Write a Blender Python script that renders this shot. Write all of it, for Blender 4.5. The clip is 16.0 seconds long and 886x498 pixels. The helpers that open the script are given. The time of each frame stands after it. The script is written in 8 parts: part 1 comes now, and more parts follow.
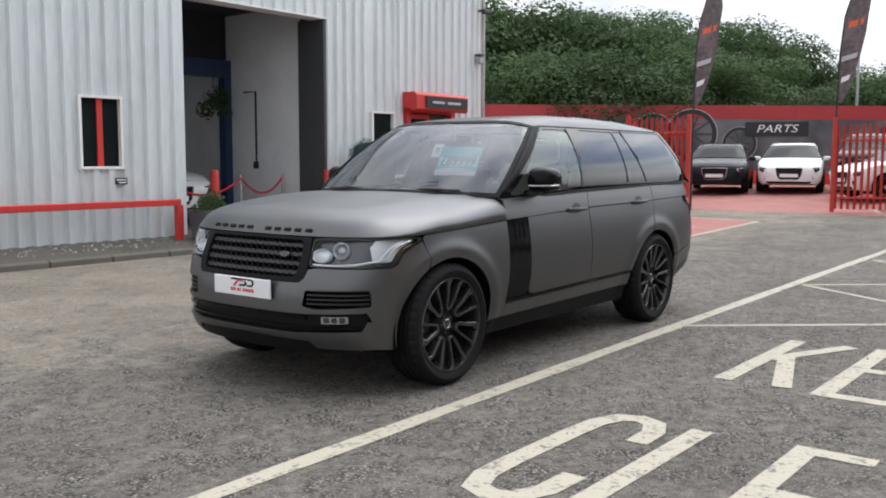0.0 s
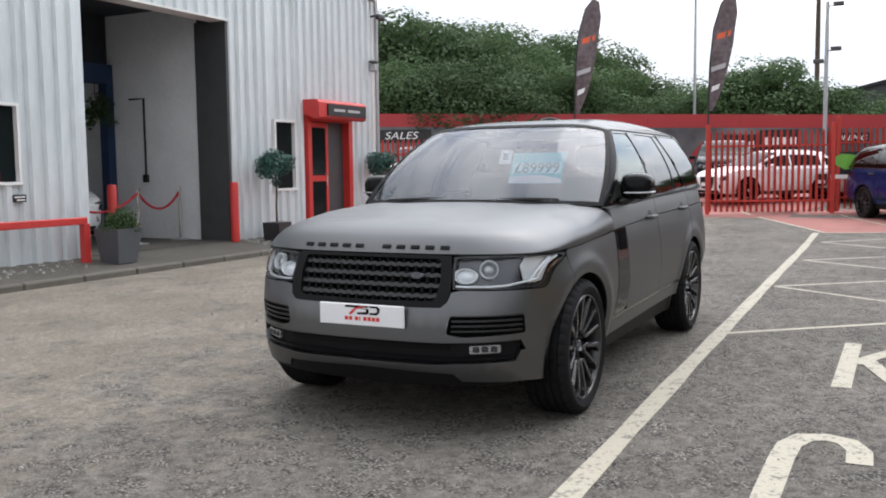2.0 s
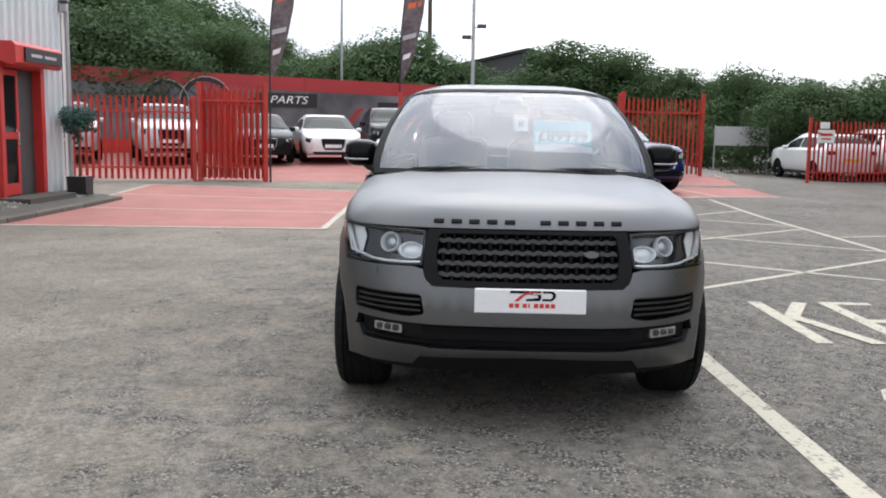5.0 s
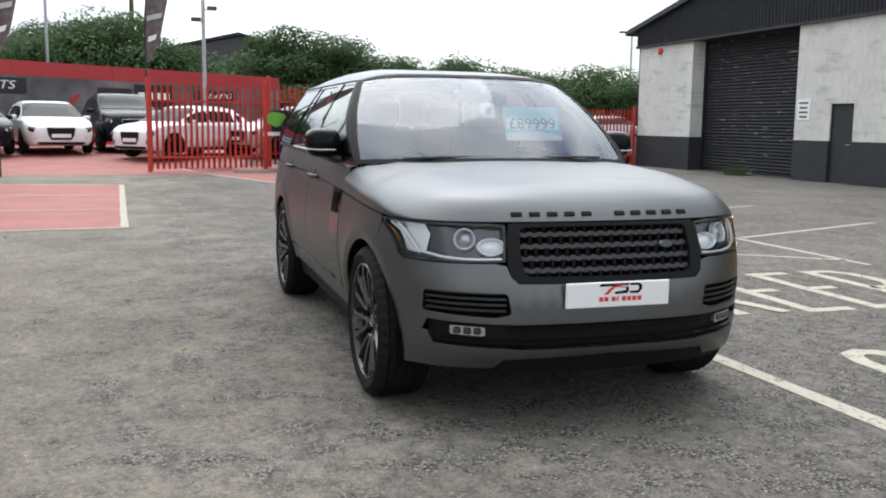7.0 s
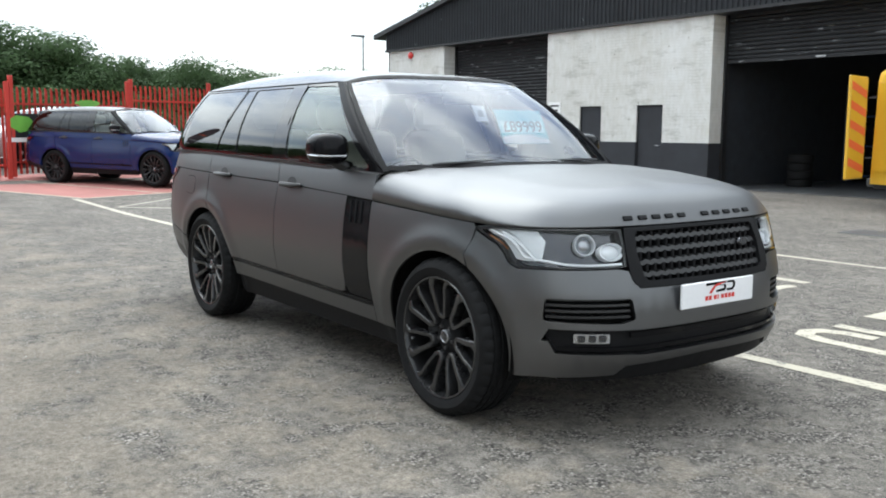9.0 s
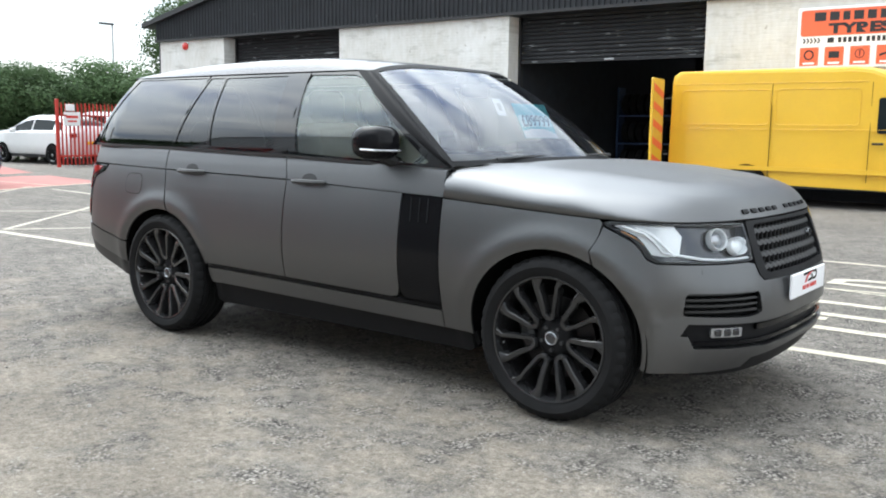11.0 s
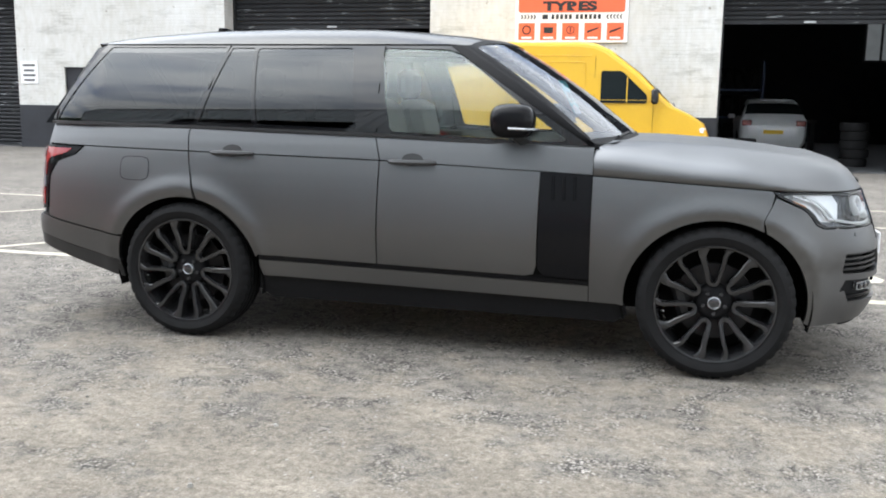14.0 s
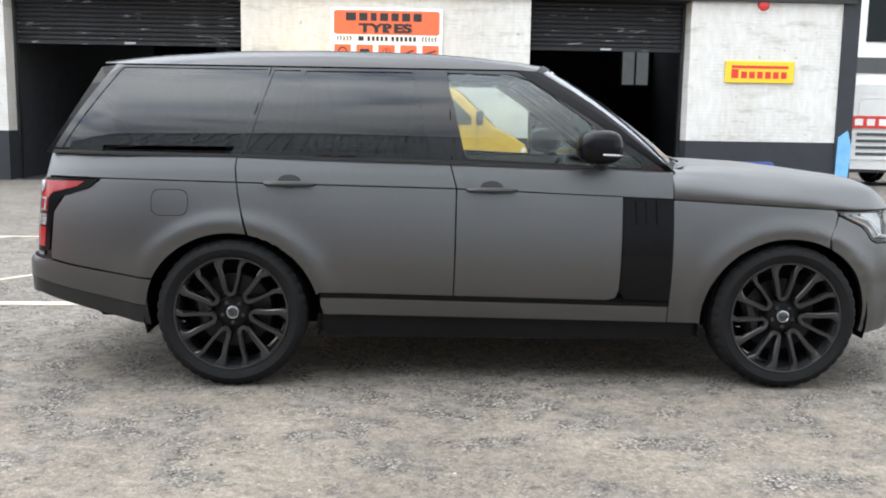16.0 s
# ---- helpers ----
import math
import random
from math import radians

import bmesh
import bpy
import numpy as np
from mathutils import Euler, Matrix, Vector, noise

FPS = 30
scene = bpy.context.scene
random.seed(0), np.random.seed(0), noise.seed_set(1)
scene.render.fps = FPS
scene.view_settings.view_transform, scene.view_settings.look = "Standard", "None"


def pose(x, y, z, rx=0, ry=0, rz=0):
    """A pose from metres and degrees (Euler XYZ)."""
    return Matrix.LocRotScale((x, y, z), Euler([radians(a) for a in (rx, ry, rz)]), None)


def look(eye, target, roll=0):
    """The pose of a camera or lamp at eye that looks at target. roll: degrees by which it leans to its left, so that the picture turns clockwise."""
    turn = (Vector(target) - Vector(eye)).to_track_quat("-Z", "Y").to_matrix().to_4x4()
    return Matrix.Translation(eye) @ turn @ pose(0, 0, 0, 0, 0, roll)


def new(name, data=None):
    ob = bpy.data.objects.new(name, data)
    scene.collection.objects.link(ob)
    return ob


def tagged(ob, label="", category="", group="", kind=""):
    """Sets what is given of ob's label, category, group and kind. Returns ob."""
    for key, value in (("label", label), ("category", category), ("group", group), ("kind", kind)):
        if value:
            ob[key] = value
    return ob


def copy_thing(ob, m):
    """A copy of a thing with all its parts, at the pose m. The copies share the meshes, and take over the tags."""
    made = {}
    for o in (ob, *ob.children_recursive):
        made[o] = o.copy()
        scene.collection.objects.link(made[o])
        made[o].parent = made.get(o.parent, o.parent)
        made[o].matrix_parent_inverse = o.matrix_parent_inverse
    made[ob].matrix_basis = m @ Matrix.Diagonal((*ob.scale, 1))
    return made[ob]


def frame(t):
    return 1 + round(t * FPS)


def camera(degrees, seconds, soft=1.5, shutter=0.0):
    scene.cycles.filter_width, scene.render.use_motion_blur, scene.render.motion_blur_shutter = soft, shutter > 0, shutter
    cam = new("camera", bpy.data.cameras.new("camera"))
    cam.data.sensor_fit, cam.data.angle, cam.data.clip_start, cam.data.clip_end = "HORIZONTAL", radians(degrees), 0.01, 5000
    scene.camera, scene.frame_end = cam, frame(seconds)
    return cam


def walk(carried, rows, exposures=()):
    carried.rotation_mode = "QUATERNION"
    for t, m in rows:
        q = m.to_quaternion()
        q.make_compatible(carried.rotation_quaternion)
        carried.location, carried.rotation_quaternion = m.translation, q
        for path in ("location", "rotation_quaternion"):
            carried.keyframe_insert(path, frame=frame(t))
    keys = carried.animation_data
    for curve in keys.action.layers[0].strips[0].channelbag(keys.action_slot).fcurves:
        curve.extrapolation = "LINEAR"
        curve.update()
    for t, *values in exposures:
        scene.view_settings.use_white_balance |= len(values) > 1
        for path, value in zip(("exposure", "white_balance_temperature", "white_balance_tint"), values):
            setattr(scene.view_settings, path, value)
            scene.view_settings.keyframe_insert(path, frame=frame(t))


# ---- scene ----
cam = camera(51.6, 16.0, soft=1.9)
PATH = [
    (0, (5.956, 4.418, 1.422), (4.39, 3.189, 1.226), 0.1),
    (0.5, (6.098, 3.974, 1.397), (4.477, 2.822, 1.19), -0.1),
    (1, (6.223, 3.516, 1.399), (4.548, 2.441, 1.2), -0.4),
    (1.5, (6.344, 3.049, 1.403), (4.618, 2.054, 1.228), -0.7),
    (2, (6.431, 2.561, 1.408), (4.651, 1.665, 1.233), -0.7),
    (2.5, (6.506, 2.107, 1.416), (4.671, 1.336, 1.217), -0.7),
    (3, (6.532, 1.647, 1.421), (4.648, 1.016, 1.195), -0.8),
    (3.5, (6.58, 1.201, 1.41), (4.655, 0.713, 1.168), -0.2),
    (4, (6.567, 0.742, 1.416), (4.613, 0.395, 1.167), 0.4),
    (4.2, (6.586, 0.485, 1.414), (4.622, 0.204, 1.167), 0.7),
    (6.3, (6.219, -1.372, 1.415), (4.273, -0.994, 1.148), 0.6),
    (6.5, (6.136, -1.574, 1.409), (4.206, -1.122, 1.145), 0.7),
    (7, (5.98, -2.008, 1.395), (4.095, -1.397, 1.125), 0.7),
    (7.5, (5.755, -2.39, 1.376), (3.926, -1.634, 1.09), 0.5),
    (8, (5.513, -2.774, 1.38), (3.746, -1.881, 1.091), 0.4),
    (8.5, (5.256, -3.142, 1.381), (3.564, -2.114, 1.099), 0.3),
    (9, (4.976, -3.498, 1.385), (3.373, -2.329, 1.126), 0.3),
    (9.2, (4.829, -3.609, 1.382), (3.264, -2.39, 1.132), 0.3),
    (11.3, (3.376, -4.71, 1.35), (2.249, -3.079, 1.085), 0.8),
    (11.5, (3.22, -4.816, 1.368), (2.15, -3.147, 1.102), 0.8),
    (12, (2.835, -5.01, 1.385), (1.899, -3.262, 1.125), 0.7),
    (12.5, (2.429, -5.212, 1.374), (1.635, -3.395, 1.111), 0.5),
    (13, (2.043, -5.379, 1.373), (1.351, -3.524, 1.088), 0.3),
    (13.5, (1.644, -5.533, 1.379), (1.057, -3.647, 1.066), 0.6),
    (14, (1.219, -5.619, 1.377), (0.744, -3.703, 1.055), 0.9),
    (14.5, (0.788, -5.661, 1.382), (0.435, -3.717, 1.071), 1.0),
    (15, (0.351, -5.685, 1.38), (0.122, -3.72, 1.092), 0.5),
    (15.5, (-0.089, -5.717, 1.392), (-0.179, -3.738, 1.118), 0.5),
    (16, (-0.542, -5.663, 1.385), (-0.468, -3.683, 1.113), 0.9),
]
walk(cam, [(t, look(eye, target, roll)) for t, eye, target, roll in PATH], exposures=[(0.0, 0.17, 6450, 11), (4.0, 0.30, 6350, 11), (7.0, 0.29, 6320, 8), (9.0, 0.65, 6200, 5), (12.5, 1.09, 6230, 7), (16.0, 1.15, 6360, 9)])

# ---- world, sun ----
SUN_EL, SUN_AZ = 60.0, 170.0   # degrees; azimuth the light comes from, counted from +x towards +y
world = bpy.data.worlds.new("sky")
scene.world = world
world.use_nodes = True
wn, wl = world.node_tree.nodes, world.node_tree.links
wn.clear()


def build_sky():
    out, bg = wn.new("ShaderNodeOutputWorld"), wn.new("ShaderNodeBackground")
    sky = wn.new("ShaderNodeTexSky")
    sky.sky_type, sky.sun_disc = "NISHITA", False
    sky.sun_elevation, sky.sun_rotation = radians(SUN_EL), radians(90 - SUN_AZ)
    sky.air_density, sky.dust_density = 1.0, 2.0
    coord, mapn = wn.new("ShaderNodeTexCoord"), wn.new("ShaderNodeMapping")
    mapn.inputs["Scale"].default_value = (1.6, 1.6, 4.5)
    noise_n, ramp = wn.new("ShaderNodeTexNoise"), wn.new("ShaderNodeValToRGB")
    noise_n.inputs["Scale"].default_value, noise_n.inputs["Detail"].default_value = 1.7, 7.0
    noise_n.inputs["Roughness"].default_value = 0.55
    ramp.color_ramp.elements[0].position, ramp.color_ramp.elements[1].position = 0.29, 0.48
    cloud, cramp = wn.new("ShaderNodeTexNoise"), wn.new("ShaderNodeValToRGB")
    cloud.inputs["Scale"].default_value, cloud.inputs["Detail"].default_value = 2.6, 6.0
    cramp.color_ramp.elements[0].color = (7.4, 7.8, 8.4, 1)
    cramp.color_ramp.elements[1].color = (10.5, 10.6, 10.6, 1)
    cramp.color_ramp.elements[0].position, cramp.color_ramp.elements[1].position = 0.36, 0.60
    mix = wn.new("ShaderNodeMix")
    mix.data_type = "RGBA"
    wl.new(coord.outputs["Generated"], mapn.inputs["Vector"])
    wl.new(mapn.outputs["Vector"], noise_n.inputs["Vector"])
    wl.new(mapn.outputs["Vector"], cloud.inputs["Vector"])
    wl.new(noise_n.outputs["Fac"], ramp.inputs["Fac"])
    wl.new(cloud.outputs["Fac"], cramp.inputs["Fac"])
    wl.new(ramp.outputs["Color"], mix.inputs["Factor"])
    wl.new(sky.outputs["Color"], mix.inputs["A"])
    wl.new(cramp.outputs["Color"], mix.inputs["B"])
    # the hazy glow of the sun behind the cloud
    geo_d, dot = wn.new("ShaderNodeVectorMath"), wn.new("ShaderNodeVectorMath")
    geo_d.operation, dot.operation = "NORMALIZE", "DOT_PRODUCT"
    el, az = radians(SUN_EL), radians(SUN_AZ)
    dot.inputs[1].default_value = (math.cos(az) * math.cos(el), math.sin(az) * math.cos(el), math.sin(el))
    wl.new(coord.outputs["Generated"], geo_d.inputs[0])
    wl.new(geo_d.outputs["Vector"], dot.inputs[0])
    halo = wn.new("ShaderNodeMapRange")
    halo.interpolation_type = "SMOOTHERSTEP"
    halo.inputs["From Min"].default_value, halo.inputs["From Max"].default_value = 0.45, 1.0
    halo.inputs["To Min"].default_value, halo.inputs["To Max"].default_value = 1.0, 2.9
    wl.new(dot.outputs["Value"], halo.inputs["Value"])
    lit = wn.new("ShaderNodeVectorMath")
    lit.operation = "SCALE"
    wl.new(mix.outputs["Result"], lit.inputs[0])
    wl.new(halo.outputs["Result"], lit.inputs["Scale"])
    wl.new(lit.outputs["Vector"], bg.inputs["Color"])
    bg.inputs["Strength"].default_value = 0.11
    wl.new(bg.outputs["Background"], out.inputs["Surface"])


build_sky()
sun_data = bpy.data.lights.new("sun", "SUN")
sun_data.energy, sun_data.angle, sun_data.color = 0.5, radians(34), (1.0, 0.96, 0.9)
sun_ob = new("sun", sun_data)
_d = Vector((math.cos(radians(SUN_AZ)) * math.cos(radians(SUN_EL)), math.sin(radians(SUN_AZ)) * math.cos(radians(SUN_EL)), math.sin(radians(SUN_EL))))
sun_ob.matrix_world = look(_d * 60, (0, 0, 0))


# ---- materials ----
def material(name, col, rough=0.6, metal=0.0, var=0.12, scale=4.0, fine=60.0, bump=0.0, coat=0.0, spec=0.5, col2=None, stretch=(1, 1, 1), island=0.0, rand=0.0, sharp=(0.65, 1.35)):
    """A surface with colour variation at two scales, fine relief and uneven roughness."""
    m = bpy.data.materials.new(name)
    m.use_nodes = True
    n, l = m.node_tree.nodes, m.node_tree.links
    b = n["Principled BSDF"]
    b.inputs["Roughness"].default_value, b.inputs["Metallic"].default_value = rough, metal
    b.inputs["Coat Weight"].default_value, b.inputs["Specular IOR Level"].default_value = coat, spec
    b.inputs["Coat Roughness"].default_value = 0.05
    co, mp = n.new("ShaderNodeTexCoord"), n.new("ShaderNodeMapping")
    mp.inputs["Scale"].default_value = stretch
    l.new(co.outputs["Object"], mp.inputs["Vector"])
    big, small = n.new("ShaderNodeTexNoise"), n.new("ShaderNodeTexNoise")
    for tex, s, d in ((big, scale, 5.0), (small, fine, 3.0)):
        tex.inputs["Scale"].default_value, tex.inputs["Detail"].default_value = s, d
        l.new(mp.outputs["Vector"], tex.inputs["Vector"])
    add = n.new("ShaderNodeMath")
    add.operation = "ADD"
    l.new(big.outputs["Fac"], add.inputs[0])
    l.new(small.outputs["Fac"], add.inputs[1])
    ramp = n.new("ShaderNodeMapRange")
    ramp.inputs["From Min"].default_value, ramp.inputs["From Max"].default_value = sharp
    l.new(add.outputs[0], ramp.inputs["Value"])
    mix = n.new("ShaderNodeMix")
    mix.data_type = "RGBA"
    c2 = col2 or tuple(min(1.0, c * (1 + var)) for c in col)
    c1 = tuple(c * (1 - var) for c in col) if col2 is None else col
    mix.inputs["A"].default_value, mix.inputs["B"].default_value = (*c1, 1), (*c2, 1)
    l.new(ramp.outputs["Result"], mix.inputs["Factor"])
    last = mix.outputs["Result"]
    if rand:
        info, hsv, mr = n.new("ShaderNodeObjectInfo"), n.new("ShaderNodeHueSaturation"), n.new("ShaderNodeMapRange")
        mr.inputs["To Min"].default_value, mr.inputs["To Max"].default_value = 1 - rand, 1 + rand
        l.new(info.outputs["Random"], mr.inputs["Value"])
        l.new(mr.outputs["Result"], hsv.inputs["Value"])
        l.new(last, hsv.inputs["Color"])
        last = hsv.outputs["Color"]
    if island:
        geo, hsv2, mr2 = n.new("ShaderNodeNewGeometry"), n.new("ShaderNodeHueSaturation"), n.new("ShaderNodeMapRange")
        mr2.inputs["To Min"].default_value, mr2.inputs["To Max"].default_value = 1 - island, 1 + island
        l.new(geo.outputs["Random Per Island"], mr2.inputs["Value"])
        l.new(mr2.outputs["Result"], hsv2.inputs["Value"])
        l.new(last, hsv2.inputs["Color"])
        last = hsv2.outputs["Color"]
    l.new(last, b.inputs["Base Color"])
    rr = n.new("ShaderNodeMapRange")
    rr.inputs["To Min"].default_value, rr.inputs["To Max"].default_value = max(0.02, rough * 0.85), min(1.0, rough * 1.15)
    l.new(small.outputs["Fac"], rr.inputs["Value"])
    l.new(rr.outputs["Result"], b.inputs["Roughness"])
    if bump:
        bp = n.new("ShaderNodeBump")
        bp.inputs["Strength"].default_value, bp.inputs["Distance"].default_value = bump, 0.01
        l.new(add.outputs[0], bp.inputs["Height"])
        l.new(bp.outputs["Normal"], b.inputs["Normal"])
    return m


def glow(name, col, strength):
    m = material(name, col, 0.4)
    b = m.node_tree.nodes["Principled BSDF"]
    b.inputs["Emission Color"].default_value, b.inputs["Emission Strength"].default_value = (*col, 1), strength
    return m


def pane(name, tint, rough=0.0, ior=1.5, sheen=(1, 1, 1)):
    """Thin glass: a tinted clear sheet with a mirror gloss."""
    m = bpy.data.materials.new(name)
    m.use_nodes = True
    n, l = m.node_tree.nodes, m.node_tree.links
    n.clear()
    out, mix, clear, gloss, fr = (n.new("ShaderNode" + k) for k in ("OutputMaterial", "MixShader", "BsdfTransparent", "BsdfGlossy", "Fresnel"))
    clear.inputs["Color"].default_value = (*tint, 1)
    gloss.inputs["Color"].default_value = (*sheen, 1)
    gloss.inputs["Roughness"].default_value, fr.inputs["IOR"].default_value = rough, ior
    l.new(fr.outputs[0], mix.inputs[0])
    l.new(clear.outputs[0], mix.inputs[1])
    l.new(gloss.outputs[0], mix.inputs[2])
    l.new(mix.outputs[0], out.inputs["Surface"])
    return m


def leaf_material(name, col):
    """Leaves that let some of the light through."""
    m = material(name, col, 0.65, var=0.25, scale=2.0, fine=9, island=0.16, spec=0.15, rand=0.22)
    n, l = m.node_tree.nodes, m.node_tree.links
    b, out = n["Principled BSDF"], n["Material Output"]
    through_leaf, mix = n.new("ShaderNodeBsdfTranslucent"), n.new("ShaderNodeMixShader")
    mix.inputs[0].default_value = 0.34
    l.new(b.inputs["Base Color"].links[0].from_socket, through_leaf.inputs["Color"])
    l.new(b.outputs[0], mix.inputs[1])
    l.new(through_leaf.outputs[0], mix.inputs[2])
    l.new(mix.outputs[0], out.inputs["Surface"])
    return m


def painted_brick(name, col):
    """Brickwork under many coats of paint, with flaked spots and rain streaks."""
    m = material(name, tuple(c * k for c, k in zip(col, (0.80, 0.78, 0.73))), 0.85, scale=0.7, fine=9, stretch=(1, 1, 0.35), col2=col)
    n, l = m.node_tree.nodes, m.node_tree.links
    b = n["Principled BSDF"]
    co, sep, com = n["Texture Coordinate"], n.new("ShaderNodeSeparateXYZ"), n.new("ShaderNodeCombineXYZ")
    l.new(co.outputs["Object"], sep.inputs[0])
    l.new(sep.outputs["X"], com.inputs["X"])
    l.new(sep.outputs["Z"], com.inputs["Y"])
    brick = n.new("ShaderNodeTexBrick")
    brick.inputs["Scale"].default_value = 1.0
    brick.inputs["Brick Width"].default_value, brick.inputs["Row Height"].default_value = 0.225, 0.075
    brick.inputs["Mortar Size"].default_value, brick.inputs["Mortar Smooth"].default_value = 0.009, 0.6
    brick.inputs["Color1"].default_value, brick.inputs["Color2"].default_value = (1, 1, 1, 1), (0.96, 0.96, 0.955, 1)
    brick.inputs["Mortar"].default_value = (0.84, 0.835, 0.82, 1)
    l.new(com.outputs[0], brick.inputs["Vector"])
    flake, framp = n.new("ShaderNodeTexNoise"), n.new("ShaderNodeValToRGB")
    flake.inputs["Scale"].default_value, flake.inputs["Detail"].default_value = 7.0, 6.0
    l.new(com.outputs[0], flake.inputs["Vector"])
    framp.color_ramp.elements[0].color, framp.color_ramp.elements[1].color = (0.45, 0.42, 0.37, 1), (1, 1, 1, 1)
    framp.color_ramp.elements[0].position, framp.color_ramp.elements[1].position = 0.26, 0.31
    l.new(flake.outputs["Fac"], framp.inputs["Fac"])
    last = b.inputs["Base Color"].links[0].from_socket
    # courses show through in places only; grey smears where water ran
    seen, sramp, smear, mramp, wide = n.new("ShaderNodeTexNoise"), n.new("ShaderNodeMapRange"), n.new("ShaderNodeTexNoise"), n.new("ShaderNodeValToRGB"), n.new("ShaderNodeMapping")
    seen.inputs["Scale"].default_value, seen.inputs["Detail"].default_value = 1.3, 4.0
    sramp.inputs["From Min"].default_value, sramp.inputs["From Max"].default_value = 0.42, 0.65
    l.new(com.outputs[0], seen.inputs["Vector"])
    l.new(seen.outputs["Fac"], sramp.inputs["Value"])
    wide.inputs["Scale"].default_value = (0.9, 3.2, 1)
    l.new(com.outputs[0], wide.inputs["Vector"])
    l.new(wide.outputs["Vector"], smear.inputs["Vector"])
    smear.inputs["Scale"].default_value, smear.inputs["Detail"].default_value, smear.inputs["Roughness"].default_value = 1.0, 8.0, 0.7
    mramp.color_ramp.elements[0].color, mramp.color_ramp.elements[1].color = (0.66, 0.66, 0.64, 1), (1, 1, 1, 1)
    mramp.color_ramp.elements[0].position, mramp.color_ramp.elements[1].position = 0.30, 0.47
    l.new(smear.outputs["Fac"], mramp.inputs["Fac"])
    for src in (brick.outputs["Color"], framp.outputs["Color"], mramp.outputs["Color"]):
        x = n.new("ShaderNodeMix")
        x.data_type, x.blend_type = "RGBA", "MULTIPLY"
        x.inputs["Factor"].default_value = 1.0
        if src == brick.outputs["Color"]:
            l.new(sramp.outputs["Result"], x.inputs["Factor"])
        l.new(last, x.inputs["A"])
        l.new(src, x.inputs["B"])
        last = x.outputs["Result"]
    l.new(last, b.inputs["Base Color"])
    bp = n.new("ShaderNodeBump")
    bp.inputs["Strength"].default_value, bp.inputs["Distance"].default_value = 0.35, 0.006
    bp.invert = True
    l.new(brick.outputs["Fac"], bp.inputs["Height"])
    l.new(bp.outputs["Normal"], b.inputs["Normal"])
    return m


def flaked(name, col, under, level, size=(1.4, 1.4, 9.0)):
    """Old black paint that has flaked off in spots."""
    m = material(name, col, 0.6, var=0.3, scale=2, fine=18, bump=0.08, spec=0.3)
    n, l = m.node_tree.nodes, m.node_tree.links
    b = n["Principled BSDF"]
    co, mp, tex, cut, mix = n["Texture Coordinate"], n.new("ShaderNodeMapping"), n.new("ShaderNodeTexNoise"), n.new("ShaderNodeMapRange"), n.new("ShaderNodeMix")
    mp.inputs["Scale"].default_value = size
    info, off = n.new("ShaderNodeObjectInfo"), n.new("ShaderNodeVectorMath")
    l.new(co.outputs["Object"], off.inputs[0])
    l.new(info.outputs["Location"], off.inputs[1])
    l.new(off.outputs["Vector"], mp.inputs["Vector"])
    l.new(mp.outputs["Vector"], tex.inputs["Vector"])
    tex.inputs["Scale"].default_value, tex.inputs["Detail"].default_value, tex.inputs["Roughness"].default_value = 1.5, 9.0, 0.68
    cut.inputs["From Min"].default_value, cut.inputs["From Max"].default_value = level, level + 0.03
    l.new(tex.outputs["Fac"], cut.inputs["Value"])
    mix.data_type = "RGBA"
    mix.inputs["B"].default_value = (*under, 1)
    l.new(b.inputs["Base Color"].links[0].from_socket, mix.inputs["A"])
    l.new(cut.outputs["Result"], mix.inputs["Factor"])
    l.new(mix.outputs["Result"], b.inputs["Base Color"])
    return m


